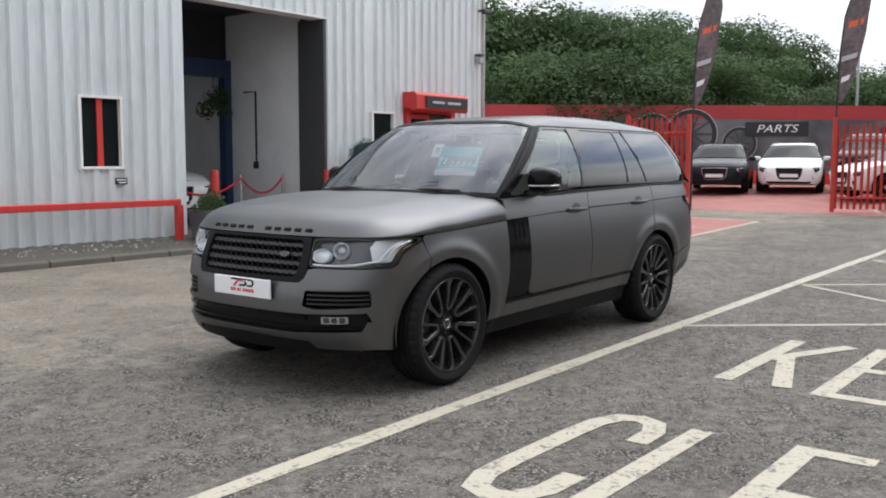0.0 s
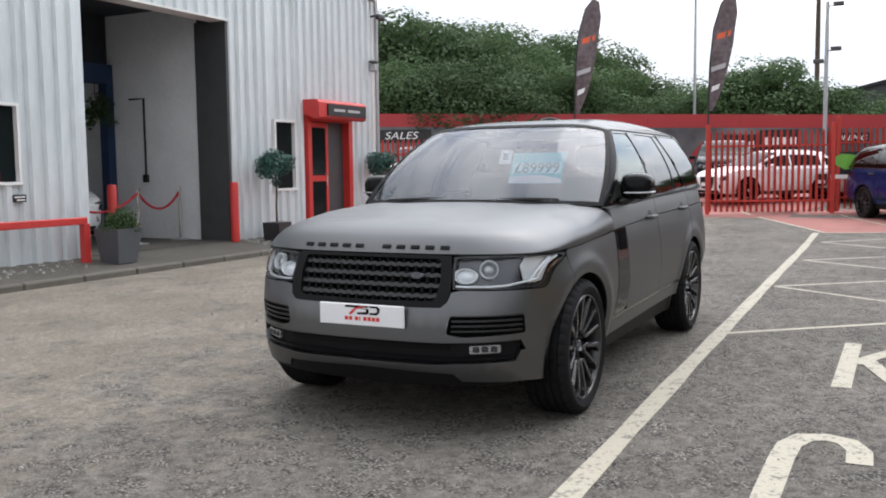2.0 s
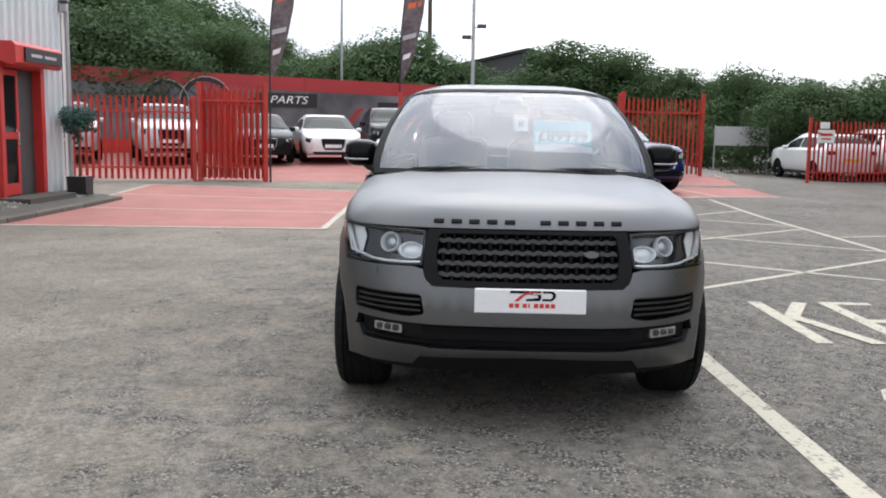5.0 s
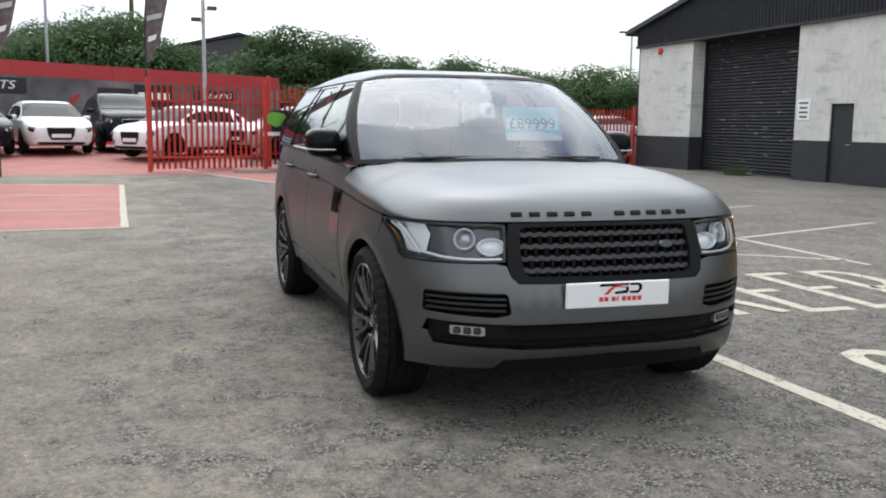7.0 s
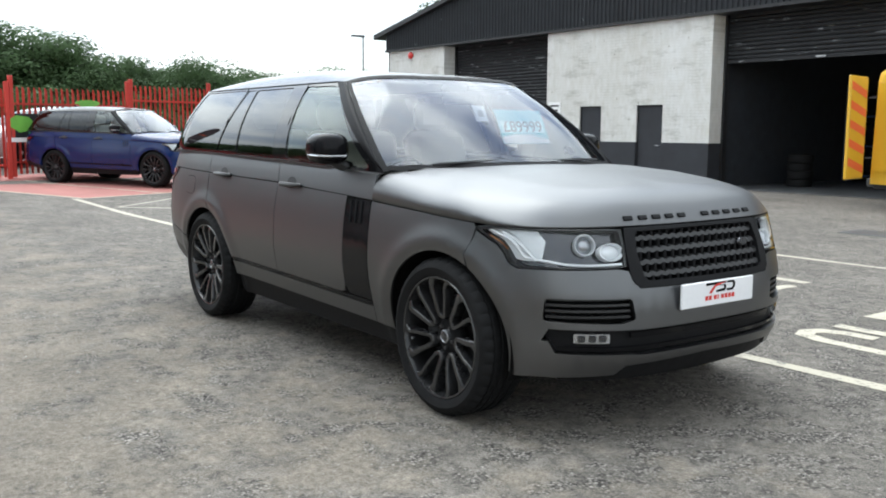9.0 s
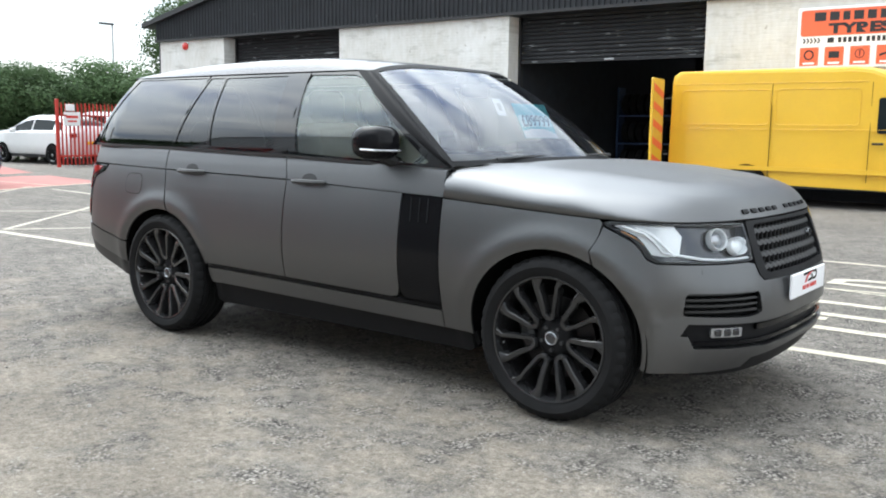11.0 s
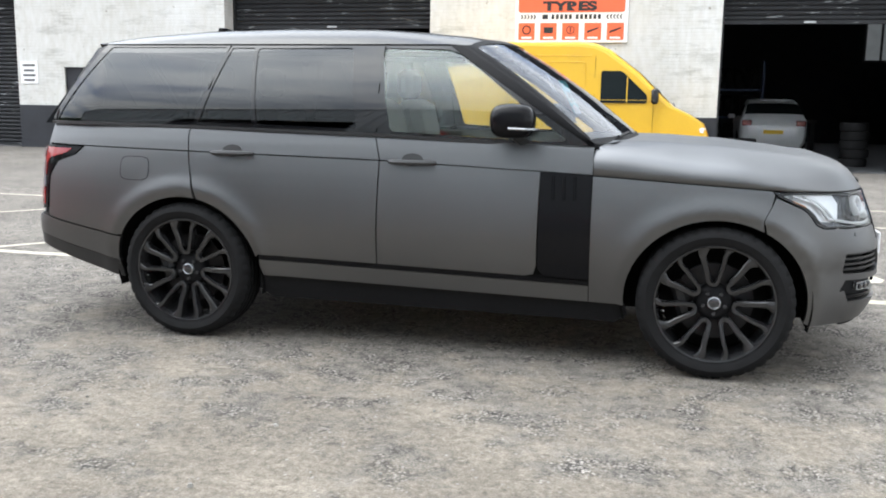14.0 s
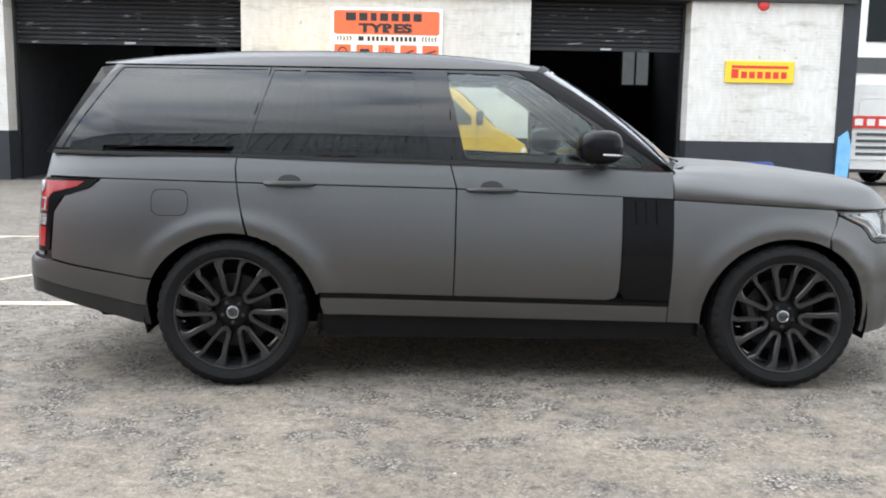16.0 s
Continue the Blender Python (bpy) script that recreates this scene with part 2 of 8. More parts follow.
def asphalt_material():
    """Worn yard: smooth dusty tar, broken by rough patches of bare aggregate, and sandy where cars turn."""
    m = material("asphalt", (0.115, 0.112, 0.108), 0.92, 0, 0, 0.35, 3.0, 0)
    n, l = m.node_tree.nodes, m.node_tree.links
    b = n["Principled BSDF"]
    b.inputs["Specular IOR Level"].default_value = 0.25
    co = n["Texture Coordinate"]
    for link in list(b.inputs["Roughness"].links):
        l.remove(link)
    b.inputs["Roughness"].default_value = 0.92

    def noise(s, d, rough=0.6, src=None):
        t = n.new("ShaderNodeTexNoise")
        t.inputs["Scale"].default_value, t.inputs["Detail"].default_value, t.inputs["Roughness"].default_value = s, d, rough
        l.new(src or co.outputs["Object"], t.inputs["Vector"])
        return t.outputs["Fac"]

    def ramp(src, a, c, p, q):
        r = n.new("ShaderNodeValToRGB")
        r.color_ramp.elements[0].position, r.color_ramp.elements[1].position = p, q
        r.color_ramp.elements[0].color, r.color_ramp.elements[1].color = (*a, 1), (*c, 1)
        l.new(src, r.inputs["Fac"])
        return r.outputs["Color"]

    def mixed(fac, a, c, kind="MIX"):
        x = n.new("ShaderNodeMix")
        x.data_type, x.blend_type = "RGBA", kind
        if isinstance(fac, float):
            x.inputs["Factor"].default_value = fac
        else:
            l.new(fac, x.inputs["Factor"])
        for key, v in (("A", a), ("B", c)):
            if isinstance(v, tuple):
                x.inputs[key].default_value = (*v, 1)
            else:
                l.new(v, x.inputs[key])
        return x.outputs["Result"]

    def cells(scale):
        v = n.new("ShaderNodeTexVoronoi")
        v.inputs["Scale"].default_value = scale
        l.new(co.outputs["Object"], v.inputs["Vector"])
        return v

    def sums(a, c, kind="ADD"):
        q = n.new("ShaderNodeMath")
        q.operation = kind
        for k, v in enumerate((a, c)):
            if isinstance(v, float):
                q.inputs[k].default_value = v
            else:
                l.new(v, q.inputs[k])
        return q.outputs[0]

    stone, chip, grit = cells(70.0), cells(38.0), cells(190.0)
    grain = noise(150.0, 4.0, 0.7)
    # bare aggregate: pale and dark stones with black joints
    stones = ramp(stone.outputs["Color"], (0.070, 0.065, 0.060), (0.44, 0.41, 0.375), 0.12, 0.95)
    joints = ramp(stone.outputs["Distance"], (1.12, 1.12, 1.12), (0.18, 0.18, 0.18), 0.25, 0.72)
    bare = mixed(1.0, stones, joints, "MULTIPLY")
    # dust-filled tar with fine grit
    dust = ramp(noise(11.0, 10.0, 0.74), (0.100, 0.093, 0.085), (0.235, 0.217, 0.196), 0.36, 0.64)
    dust = mixed(1.0, dust, ramp(grit.outputs["Color"], (0.62, 0.62, 0.62), (1.38, 1.37, 1.35), 0.1, 0.9), "MULTIPLY")
    patch = noise(4.6, 13.0, 0.78)
    rough_mask = ramp(patch, (0, 0, 0), (0.9, 0.9, 0.9), 0.475, 0.555)
    col = mixed(rough_mask, dust, bare)
    # sand trodden into the surface on one side of the yard, worn through to the stones in ragged spots
    sep, fade = n.new("ShaderNodeSeparateXYZ"), n.new("ShaderNodeMapRange")
    l.new(co.outputs["Object"], sep.inputs[0])
    l.new(sep.outputs["Y"], fade.inputs["Value"])
    fade.inputs["From Min"].default_value, fade.inputs["From Max"].default_value = 0.5, -3.2
    fade.inputs["To Min"].default_value, fade.inputs["To Max"].default_value = -0.13, 0.10
    sand_mask = ramp(sums(noise(2.1, 13.0, 0.76), fade.outputs["Result"]), (0, 0, 0), (0.86, 0.86, 0.86), 0.45, 0.57)
    sand = ramp(noise(26.0, 9.0, 0.76), (0.145, 0.127, 0.105), (0.340, 0.302, 0.252), 0.33, 0.66)
    sand = mixed(1.0, sand, ramp(grit.outputs["Color"], (0.80, 0.80, 0.80), (1.18, 1.18, 1.17), 0.1, 0.9), "MULTIPLY")
    col = mixed(sand_mask, col, sand)
    # pits and short cracks filled with black dirt
    pits = ramp(noise(17.0, 11.0, 0.80), (0.34, 0.33, 0.32), (1, 1, 1), 0.335, 0.405)
    col = mixed(1.0, col, pits, "MULTIPLY")
    # stray pale chips
    pick = n.new("ShaderNodeSeparateColor")
    l.new(chip.outputs["Color"], pick.inputs[0])
    far_in = ramp(chip.outputs["Distance"], (1, 1, 1), (0, 0, 0), 0.18, 0.30)
    some = ramp(pick.outputs[0], (0, 0, 0), (1, 1, 1), 0.92, 0.95)
    col = mixed(mixed(1.0, far_in, some, "MULTIPLY"), col, (0.34, 0.32, 0.295))
    # wide wear, and old oil drips
    col = mixed(1.0, col, ramp(noise(0.6, 9.0, 0.7), (0.80, 0.79, 0.78), (1.12, 1.11, 1.09), 0.38, 0.62), "MULTIPLY")
    col = mixed(1.0, col, ramp(noise(0.9, 4.0, 0.6), (0.62, 0.61, 0.60), (1, 1, 1), 0.24, 0.31), "MULTIPLY")
    l.new(col, b.inputs["Base Color"])
    height = sums(sums(stone.outputs["Distance"], rough_mask, "MULTIPLY"), grain)
    height = sums(height, sums(pits, -0.9, "MULTIPLY"))
    bp = n.new("ShaderNodeBump")
    bp.inputs["Strength"].default_value, bp.inputs["Distance"].default_value = 0.75, 0.012
    bp.invert = True
    l.new(height, bp.inputs["Height"])
    l.new(bp.outputs["Normal"], b.inputs["Normal"])
    return m


MAT = dict(
    asphalt=asphalt_material(),
    line=material("road_paint", (0.15, 0.145, 0.13), 0.8, scale=9, fine=38, bump=0.4, col2=(0.41, 0.375, 0.30), sharp=(0.74, 0.94)),
    redpad=material("red_tarmac_coating", (0.31, 0.122, 0.105), 0.85, var=0.25, scale=1.4, fine=50, bump=0.35),
    concrete=material("concrete", (0.078, 0.070, 0.060), 0.9, var=0.2, scale=1.5, fine=40, bump=0.3),
    kerb=material("kerb_concrete", (0.115, 0.105, 0.088), 0.9, var=0.2, scale=3, fine=50, bump=0.3, rand=0.12),
    gravel=material("gravel", (0.26, 0.25, 0.23), 0.9, var=0.3, scale=5, fine=60, bump=0.4, island=0.4),
    sheet=material("silver_profiled_sheet", (0.625, 0.668, 0.685), 0.42, 0.25, var=0.10, scale=1.6, fine=14, bump=0.02, stretch=(1, 1, 0.2)),
    whiteframe=material("white_frame_paint", (0.75, 0.75, 0.74), 0.5, var=0.05),
    red=material("red_paint", (0.52, 0.035, 0.03), 0.45, var=0.14, scale=3, fine=30, bump=0.05),
    fencered=material("red_fence_paint", (0.46, 0.04, 0.028), 0.55, var=0.15, scale=2, fine=30, bump=0.05, rand=0.12),
    blockwhite=material("white_painted_blockwork", (0.74, 0.75, 0.76), 0.8, var=0.08, scale=2, fine=25, bump=0.12),
    renderwhite=painted_brick("white_masonry_paint", (0.67, 0.67, 0.66)),
    blackpaint=material("black_masonry_paint", (0.022, 0.024, 0.03), 0.75, var=0.3, scale=2, fine=30, bump=0.3),
    fascia=flaked("black_profiled_sheet", (0.016, 0.018, 0.022), (0.20, 0.21, 0.22), 0.66, (2.5, 2.5, 2.0)),
    shutter=flaked("black_roller_shutter", (0.022, 0.023, 0.026), (0.24, 0.25, 0.26), 0.615),
    darkgrey=material("dark_grey_steel", (0.06, 0.062, 0.066), 0.55, 0.1, var=0.15),
    # near-black colour stands in for the shade inside both buildings
    dark=material("interior_shade_black", (0.022, 0.026, 0.033), 0.9, var=0.3),
    blacksteel=material("black_steel", (0.02, 0.02, 0.022), 0.5, 0.2, var=0.2),
    bluesteel=material("dark_blue_steel", (0.02, 0.045, 0.11), 0.5, 0.1, var=0.2),
    chrome=material("chrome", (0.7, 0.7, 0.7), 0.18, 1.0, var=0.05),
    galv=material("galvanised_steel", (0.42, 0.43, 0.44), 0.45, 0.7, var=0.15),
    rope=material("red_velvet_rope", (0.40, 0.015, 0.03), 0.85, var=0.2),
    leaf=leaf_material("leaf_green", (0.072, 0.118, 0.050)),
    topiary=material("dark_topiary_leaf", (0.022, 0.085, 0.065), 0.5, var=0.3, scale=6, fine=30, island=0.4),
    bark=material("bark", (0.09, 0.065, 0.045), 0.9, var=0.3, scale=8, fine=40, bump=0.5),
    planter=material("grey_planter", (0.085, 0.09, 0.10), 0.55, var=0.12),
    blackplanter=material("black_planter", (0.02, 0.02, 0.022), 0.5, var=0.2),
    soil=material("soil", (0.03, 0.022, 0.016), 0.95, var=0.3, bump=0.4),
    hoardgrey=material("hoarding_grey_print", (0.035, 0.036, 0.041), 0.5, var=0.55, scale=0.30, fine=1.0, col2=(0.20, 0.205, 0.22)),
    hoardred=material("hoarding_red_print", (0.36, 0.030, 0.034), 0.5, var=0.15, scale=0.5),
    signblack=material("black_sign_face", (0.015, 0.015, 0.017), 0.45, var=0.2),
    white=material("white_lettering", (0.8, 0.8, 0.8), 0.5, var=0.04),
    greylogo=material("pale_grey_print", (0.45, 0.45, 0.46), 0.5, var=0.05),
    flagcloth=material("dark_flag_cloth", (0.075, 0.055, 0.06), 0.8, var=0.5, scale=2, fine=8, col2=(0.20, 0.165, 0.175)),
    orange=material("orange_print", (0.75, 0.13, 0.05), 0.5, var=0.06),
    yellow=material("yellow_van_paint", (0.70, 0.42, 0.028), 0.35, var=0.07, scale=1.5, coat=0.25),
    signyellow=material("yellow_sign_face", (0.80, 0.52, 0.02), 0.5, var=0.05),
    signred=material("red_print", (0.60, 0.03, 0.02), 0.5, var=0.06),
    green=material("green_print", (0.16, 0.42, 0.06), 0.5, var=0.2),
    glassdark=material("dark_window_glass", (0.012, 0.016, 0.017), 0.05, var=0.1, spec=0.07),
    tilered=material("brown_roof_tiles", (0.10, 0.055, 0.04), 0.85, var=0.3),
    woodyellow=material("yellow_tail_board", (0.70, 0.36, 0.04), 0.55, var=0.2),
    bluedrum=material("blue_plastic", (0.01, 0.03, 0.16), 0.45, var=0.15),
    skyblue=material("pale_blue_plastic", (0.16, 0.40, 0.70), 0.5, var=0.2),
)


# ---- mesh helpers ----
class Mesh:
    """Collects vertices and faces for one mesh."""

    def __init__(self):
        self.v, self.f, self.cuts = [], [], []

    def add(self, verts, faces):
        o = len(self.v)
        self.cuts.append((o, len(self.f)))
        self.v += [tuple(p) for p in verts]
        self.f += [tuple(i + o for i in f) for f in faces]
        return self

    def box(self, x0, x1, y0, y1, z0, z1):
        v = [(x, y, z) for z in (z0, z1) for y in (y0, y1) for x in (x0, x1)]
        return self.add(v, [(0, 2, 3, 1), (4, 5, 7, 6), (0, 1, 5, 4), (2, 6, 7, 3), (0, 4, 6, 2), (1, 3, 7, 5)])

    def cbox(self, cx, cy, cz, sx, sy, sz, c=0.01, m=None):
        """A box with chamfered edges."""
        a, b, d = sx / 2, sy / 2, sz / 2
        pts = []
        for sxn in (-1, 1):
            for syn in (-1, 1):
                for szn in (-1, 1):
                    pts += [(sxn * (a - c), syn * (b - c), szn * d), (sxn * (a - c), syn * b, szn * (d - c)), (sxn * a, syn * (b - c), szn * (d - c))]
        bm = bmesh.new()
        for p in pts:
            bm.verts.new(p)
        bmesh.ops.convex_hull(bm, input=bm.verts[:])
        bm.verts.index_update()
        mat = (m or Matrix.Identity(4))
        vs = [mat @ (v.co + Vector((cx, cy, cz))) for v in bm.verts]
        fs = [[v.index for v in f.verts] for f in bm.faces]
        bm.free()
        return self.add(vs, fs)

    def tube(self, path, r, seg=8, cap=True):
        """A round tube of radius r (or one radius a point) along a path."""
        pts = [Vector(p) for p in path]
        rs = r if isinstance(r, (list, tuple)) else [r] * len(pts)
        verts, faces = [], []
        for i, p in enumerate(pts):
            d = (pts[min(i + 1, len(pts) - 1)] - pts[max(i - 1, 0)]).normalized()
            a = d.orthogonal().normalized() if abs(d.z) > 0.9 else d.cross(Vector((0, 0, 1))).normalized()
            if abs(d.z) > 0.9:
                a = Vector((1, 0, 0)) - d * d.x
                a.normalize()
            b = d.cross(a)
            verts += [p + (a * math.cos(t) + b * math.sin(t)) * rs[i] for t in (2 * math.pi * k / seg for k in range(seg))]
        for i in range(len(pts) - 1):
            faces += [(i * seg + k, i * seg + (k + 1) % seg, (i + 1) * seg + (k + 1) % seg, (i + 1) * seg + k) for k in range(seg)]
        if cap:
            faces += [tuple(range(seg))[::-1], tuple((len(pts) - 1) * seg + k for k in range(seg))]
        return self.add(verts, faces)

    def prism(self, outline, axis, lo, hi):
        """A flat outline (two coordinates a point) drawn out along the axis 'x', 'y' or 'z' from lo to hi."""
        put = {"x": lambda p, h: (h, p[0], p[1]), "y": lambda p, h: (p[0], h, p[1]), "z": lambda p, h: (p[0], p[1], h)}[axis]
        k = len(outline)
        verts = [put(p, lo) for p in outline] + [put(p, hi) for p in outline]
        faces = [tuple(range(k)), tuple(range(2 * k - 1, k - 1, -1))] + [(i, i + k, (i + 1) % k + k, (i + 1) % k) for i in range(k)]
        return self.add(verts, faces)

    def lathe(self, prof, centre=(0, 0, 0), axis="z", seg=24):
        """A profile of (radius, height) turned round an axis."""
        put = {"x": lambda r, h, c, s: (h, r * c, r * s), "y": lambda r, h, c, s: (r * c, h, r * s), "z": lambda r, h, c, s: (r * c, r * s, h)}[axis]
        cs = [(math.cos(2 * math.pi * k / seg), math.sin(2 * math.pi * k / seg)) for k in range(seg)]
        verts = [Vector(put(r, h, c, s)) + Vector(centre) for r, h in prof for c, s in cs]
        faces = [(i * seg + k, i * seg + (k + 1) % seg, (i + 1) * seg + (k + 1) % seg, (i + 1) * seg + k) for i in range(len(prof) - 1) for k in range(seg)]
        return self.add(verts, faces)

    def grid(self, rows):
        """A sheet from rows of points."""
        w = len(rows[0])
        verts = [p for r in rows for p in r]
        return self.add(verts, [(i * w + k, i * w + k + 1, (i + 1) * w + k + 1, (i + 1) * w + k) for i in range(len(rows) - 1) for k in range(w - 1)])


def data_of(name, mesh, mat, smooth=False, fix=True):
    me = bpy.data.meshes.new(name)
    me.from_pydata(mesh.v, [], mesh.f)
    if fix:
        bm = bmesh.new()
        bm.from_mesh(me)
        bmesh.ops.recalc_face_normals(bm, faces=bm.faces[:])
        bm.to_mesh(me)
        bm.free()
    if smooth:
        me.polygons.foreach_set("use_smooth", [True] * len(me.polygons))
        if smooth != "all":
            me.set_sharp_from_angle(angle=radians(38))
    me.materials.append(mat)
    return me


def part(name, mesh, mat, parent=None, label="", smooth=False, fix=True):
    """One mesh object, under a thing or a part."""
    ob = new(name, data_of(name, mesh, mat, smooth, fix))
    if parent is not None:
        ob.parent = parent
    if label:
        tagged(ob, label)
    return ob


def pieces(name, mesh, mat, parent):
    """One mesh object for each shape that was added to the mesh."""
    ends = mesh.cuts[1:] + [(len(mesh.v), len(mesh.f))]
    for (v0, f0), (v1, f1) in zip(mesh.cuts, ends):
        part(name, Mesh().add(mesh.v[v0:v1], [[i - v0 for i in f] for f in mesh.f[f0:f1]]), mat, parent)


def thing(name, at, label, category, group="", kind=""):
    ob = new(name)
    ob.empty_display_size = 0.2
    ob.matrix_world = at if isinstance(at, Matrix) else pose(*at)
    return tagged(ob, label, category, group, kind)


def single(name, mesh, mat, label, category, kind="", group="", smooth=False):
    return tagged(part(name, mesh, mat, smooth=smooth), label, category, group, kind)


def lettering(name, text, mat, m, size, parent=None, depth=0.004, italic=0.0, align="LEFT", bold=0.0):
    """Raised letters in the built-in font, as a mesh."""
    cu = bpy.data.curves.new(name, "FONT")
    cu.body, cu.size, cu.extrude, cu.shear, cu.align_x, cu.offset = text, size, depth, italic, align, bold
    ob = new(name, cu)
    dg = bpy.context.evaluated_depsgraph_get()
    me = bpy.data.meshes.new_from_object(ob.evaluated_get(dg))
    bpy.data.objects.remove(ob)
    me.materials.clear()
    me.materials.append(mat)
    res = new(name, me)
    if parent is not None:
        res.parent = parent
    res.matrix_basis = m
    return res


def rounded(poly, r, n=4):
    out = []
    for i, p in enumerate(poly):
        a, b, c = Vector(poly[i - 1]), Vector(p), Vector(poly[(i + 1) % len(poly)])
        u, v = (a - b), (c - b)
        q = min(r, u.length * 0.45, v.length * 0.45)
        u, v = b + u.normalized() * q, b + v.normalized() * q
        out += [tuple(u * (1 - t) ** 2 + 2 * b * t * (1 - t) + v * t * t) for t in np.linspace(0, 1, n)]
    return out


def gz(x, y):
    """Height of the yard: level, and rising gently towards the far compound."""
    xs, zs = (-60, -26, -21.5, -17.5, -10, 10), (0.55, 0.52, 0.40, 0.13, 0.0, 0.0)
    s = min(1.0, max(0.0, (10.5 - y) / 4.0))
    return float(np.interp(x, xs, zs)) * s * s * (3 - 2 * s)

# ---- ground ----
def ground_sheet():
    xs = [-900, -300, -120, -60, -40] + [-34 + 1.0 * i for i in range(0, 60)] + [40, 120, 300, 900]
    ys = [-900, -300, -100, -50] + [-30 + 1.0 * i for i in range(0, 60)] + [50, 120, 300, 900]
    single("ground", Mesh().grid([[(x, y, gz(x, y)) for x in xs] for y in ys]), MAT["asphalt"], "worn grey asphalt yard with pale aggregate and patches", "ground", "structure", smooth="all")


ground_sheet()


def loose_stones():
    """Pebbles and chips lying about the near yard."""
    rnd = random.Random(31)
    m = Mesh()
    for i in range(1500):
        x, y = rnd.uniform(-6, 7), rnd.uniform(-6, 6)
        if abs(x) < 2.5 and abs(y) < 1.0:
            continue
        r = 0.004 + 0.010 * rnd.random() ** 4
        a = rnd.uniform(0, 6.28)
        ring_pts = [(x + r * rnd.uniform(0.7, 1.3) * math.cos(a + k * 1.257), y + r * rnd.uniform(0.7, 1.3) * math.sin(a + k * 1.257)) for k in range(5)]
        h = r * rnd.uniform(0.5, 1.0)
        m.add([(p, q, -0.002) for p, q in ring_pts] + [(x + (p - x) * 0.6, y + (q - y) * 0.6, h) for p, q in ring_pts],
              [(k, (k + 1) % 5, 5 + (k + 1) % 5, 5 + k) for k in range(5)] + [(5, 6, 7, 8, 9)])
    single("loose_stones", m, MAT["gravel"], "loose grey chippings scattered over the yard", "stones", "stuff")


loose_stones()


def strip(mesh, a, b, w, lift=0.004, steps=None):
    """A painted line from a to b, laid on the ground."""
    a, b = Vector(a), Vector(b)
    n = steps or max(1, int((b - a).length / 0.6))
    side = Vector((-(b - a).y, (b - a).x)).normalized() * (w / 2)
    rows = []
    for i in range(n + 1):
        p = a.lerp(b, i / n)
        j = 1 + 0.10 * math.sin(7.3 * p.x + 3.1 * p.y)
        rows.append([(q.x, q.y, gz(q.x, q.y) + lift) for q in (p - side * j, p + side * j)])
    mesh.grid(rows)


def flat_poly(mesh, outline, lift):
    mesh.add([(x, y, gz(x, y) + lift) for x, y in outline], [tuple(range(len(outline)))])


def road_marks():
    m = Mesh()
    for a, b in (((-13.0, 1.03), (-6.0, 1.13)), ((-6.0, 1.13), (0, 1.24)), ((0, 1.24), (4.2, 1.34)), ((4.2, 1.34), (9, 1.43))):
        strip(m, a, b, 0.12)
    single("bay_line", m, MAT["line"], "long worn cream painted line on the asphalt", "road marking", "structure")
    m = Mesh()
    for x in (-1.42, -4.7, -7.9, -11.1):
        strip(m, (x, 1.26), (x - 3.25, 5.1), 0.075)
        if x < -2:
            strip(m, (x, 1.26), (x + 2.75, 5.1), 0.075)
    strip(m, (-13.6, 5.12), (-1.6, 5.1), 0.085)
    single("hatched_box", m, MAT["line"], "criss-cross thin cream lines of a keep-clear box", "road marking", "structure")
    m = Mesh()
    strip(m, (-1.8, 5.55), (7, 5.75), 0.09)
    strip(m, (1.2, 7.4), (9, 7.7), 0.09)
    for x in (-6.8, -3.9):
        strip(m, (x, 5.2), (x - 1.2, 8.4), 0.08)
    single("parking_lines", m, MAT["line"], "faded cream parking lines across the yard", "road marking", "structure")


road_marks()


def stroke(mesh, pts, w, lift=0.0045):
    """A painted stroke through points, with mitred turns."""
    P = [Vector(p) for p in pts]
    rows = []
    for i, p in enumerate(P):
        d0 = (P[i] - P[i - 1]).normalized() if i else (P[1] - P[0]).normalized()
        d1 = (P[i + 1] - P[i]).normalized() if i < len(P) - 1 else d0
        t = (d0 + d1).normalized()
        nrm = Vector((-t.y, t.x))
        k = 1 / max(0.5, abs(nrm.dot(Vector((-d0.y, d0.x)))))
        rows.append([(*(p - nrm * w / 2 * k), lift), (*(p + nrm * w / 2 * k), lift)])
    mesh.grid(rows)


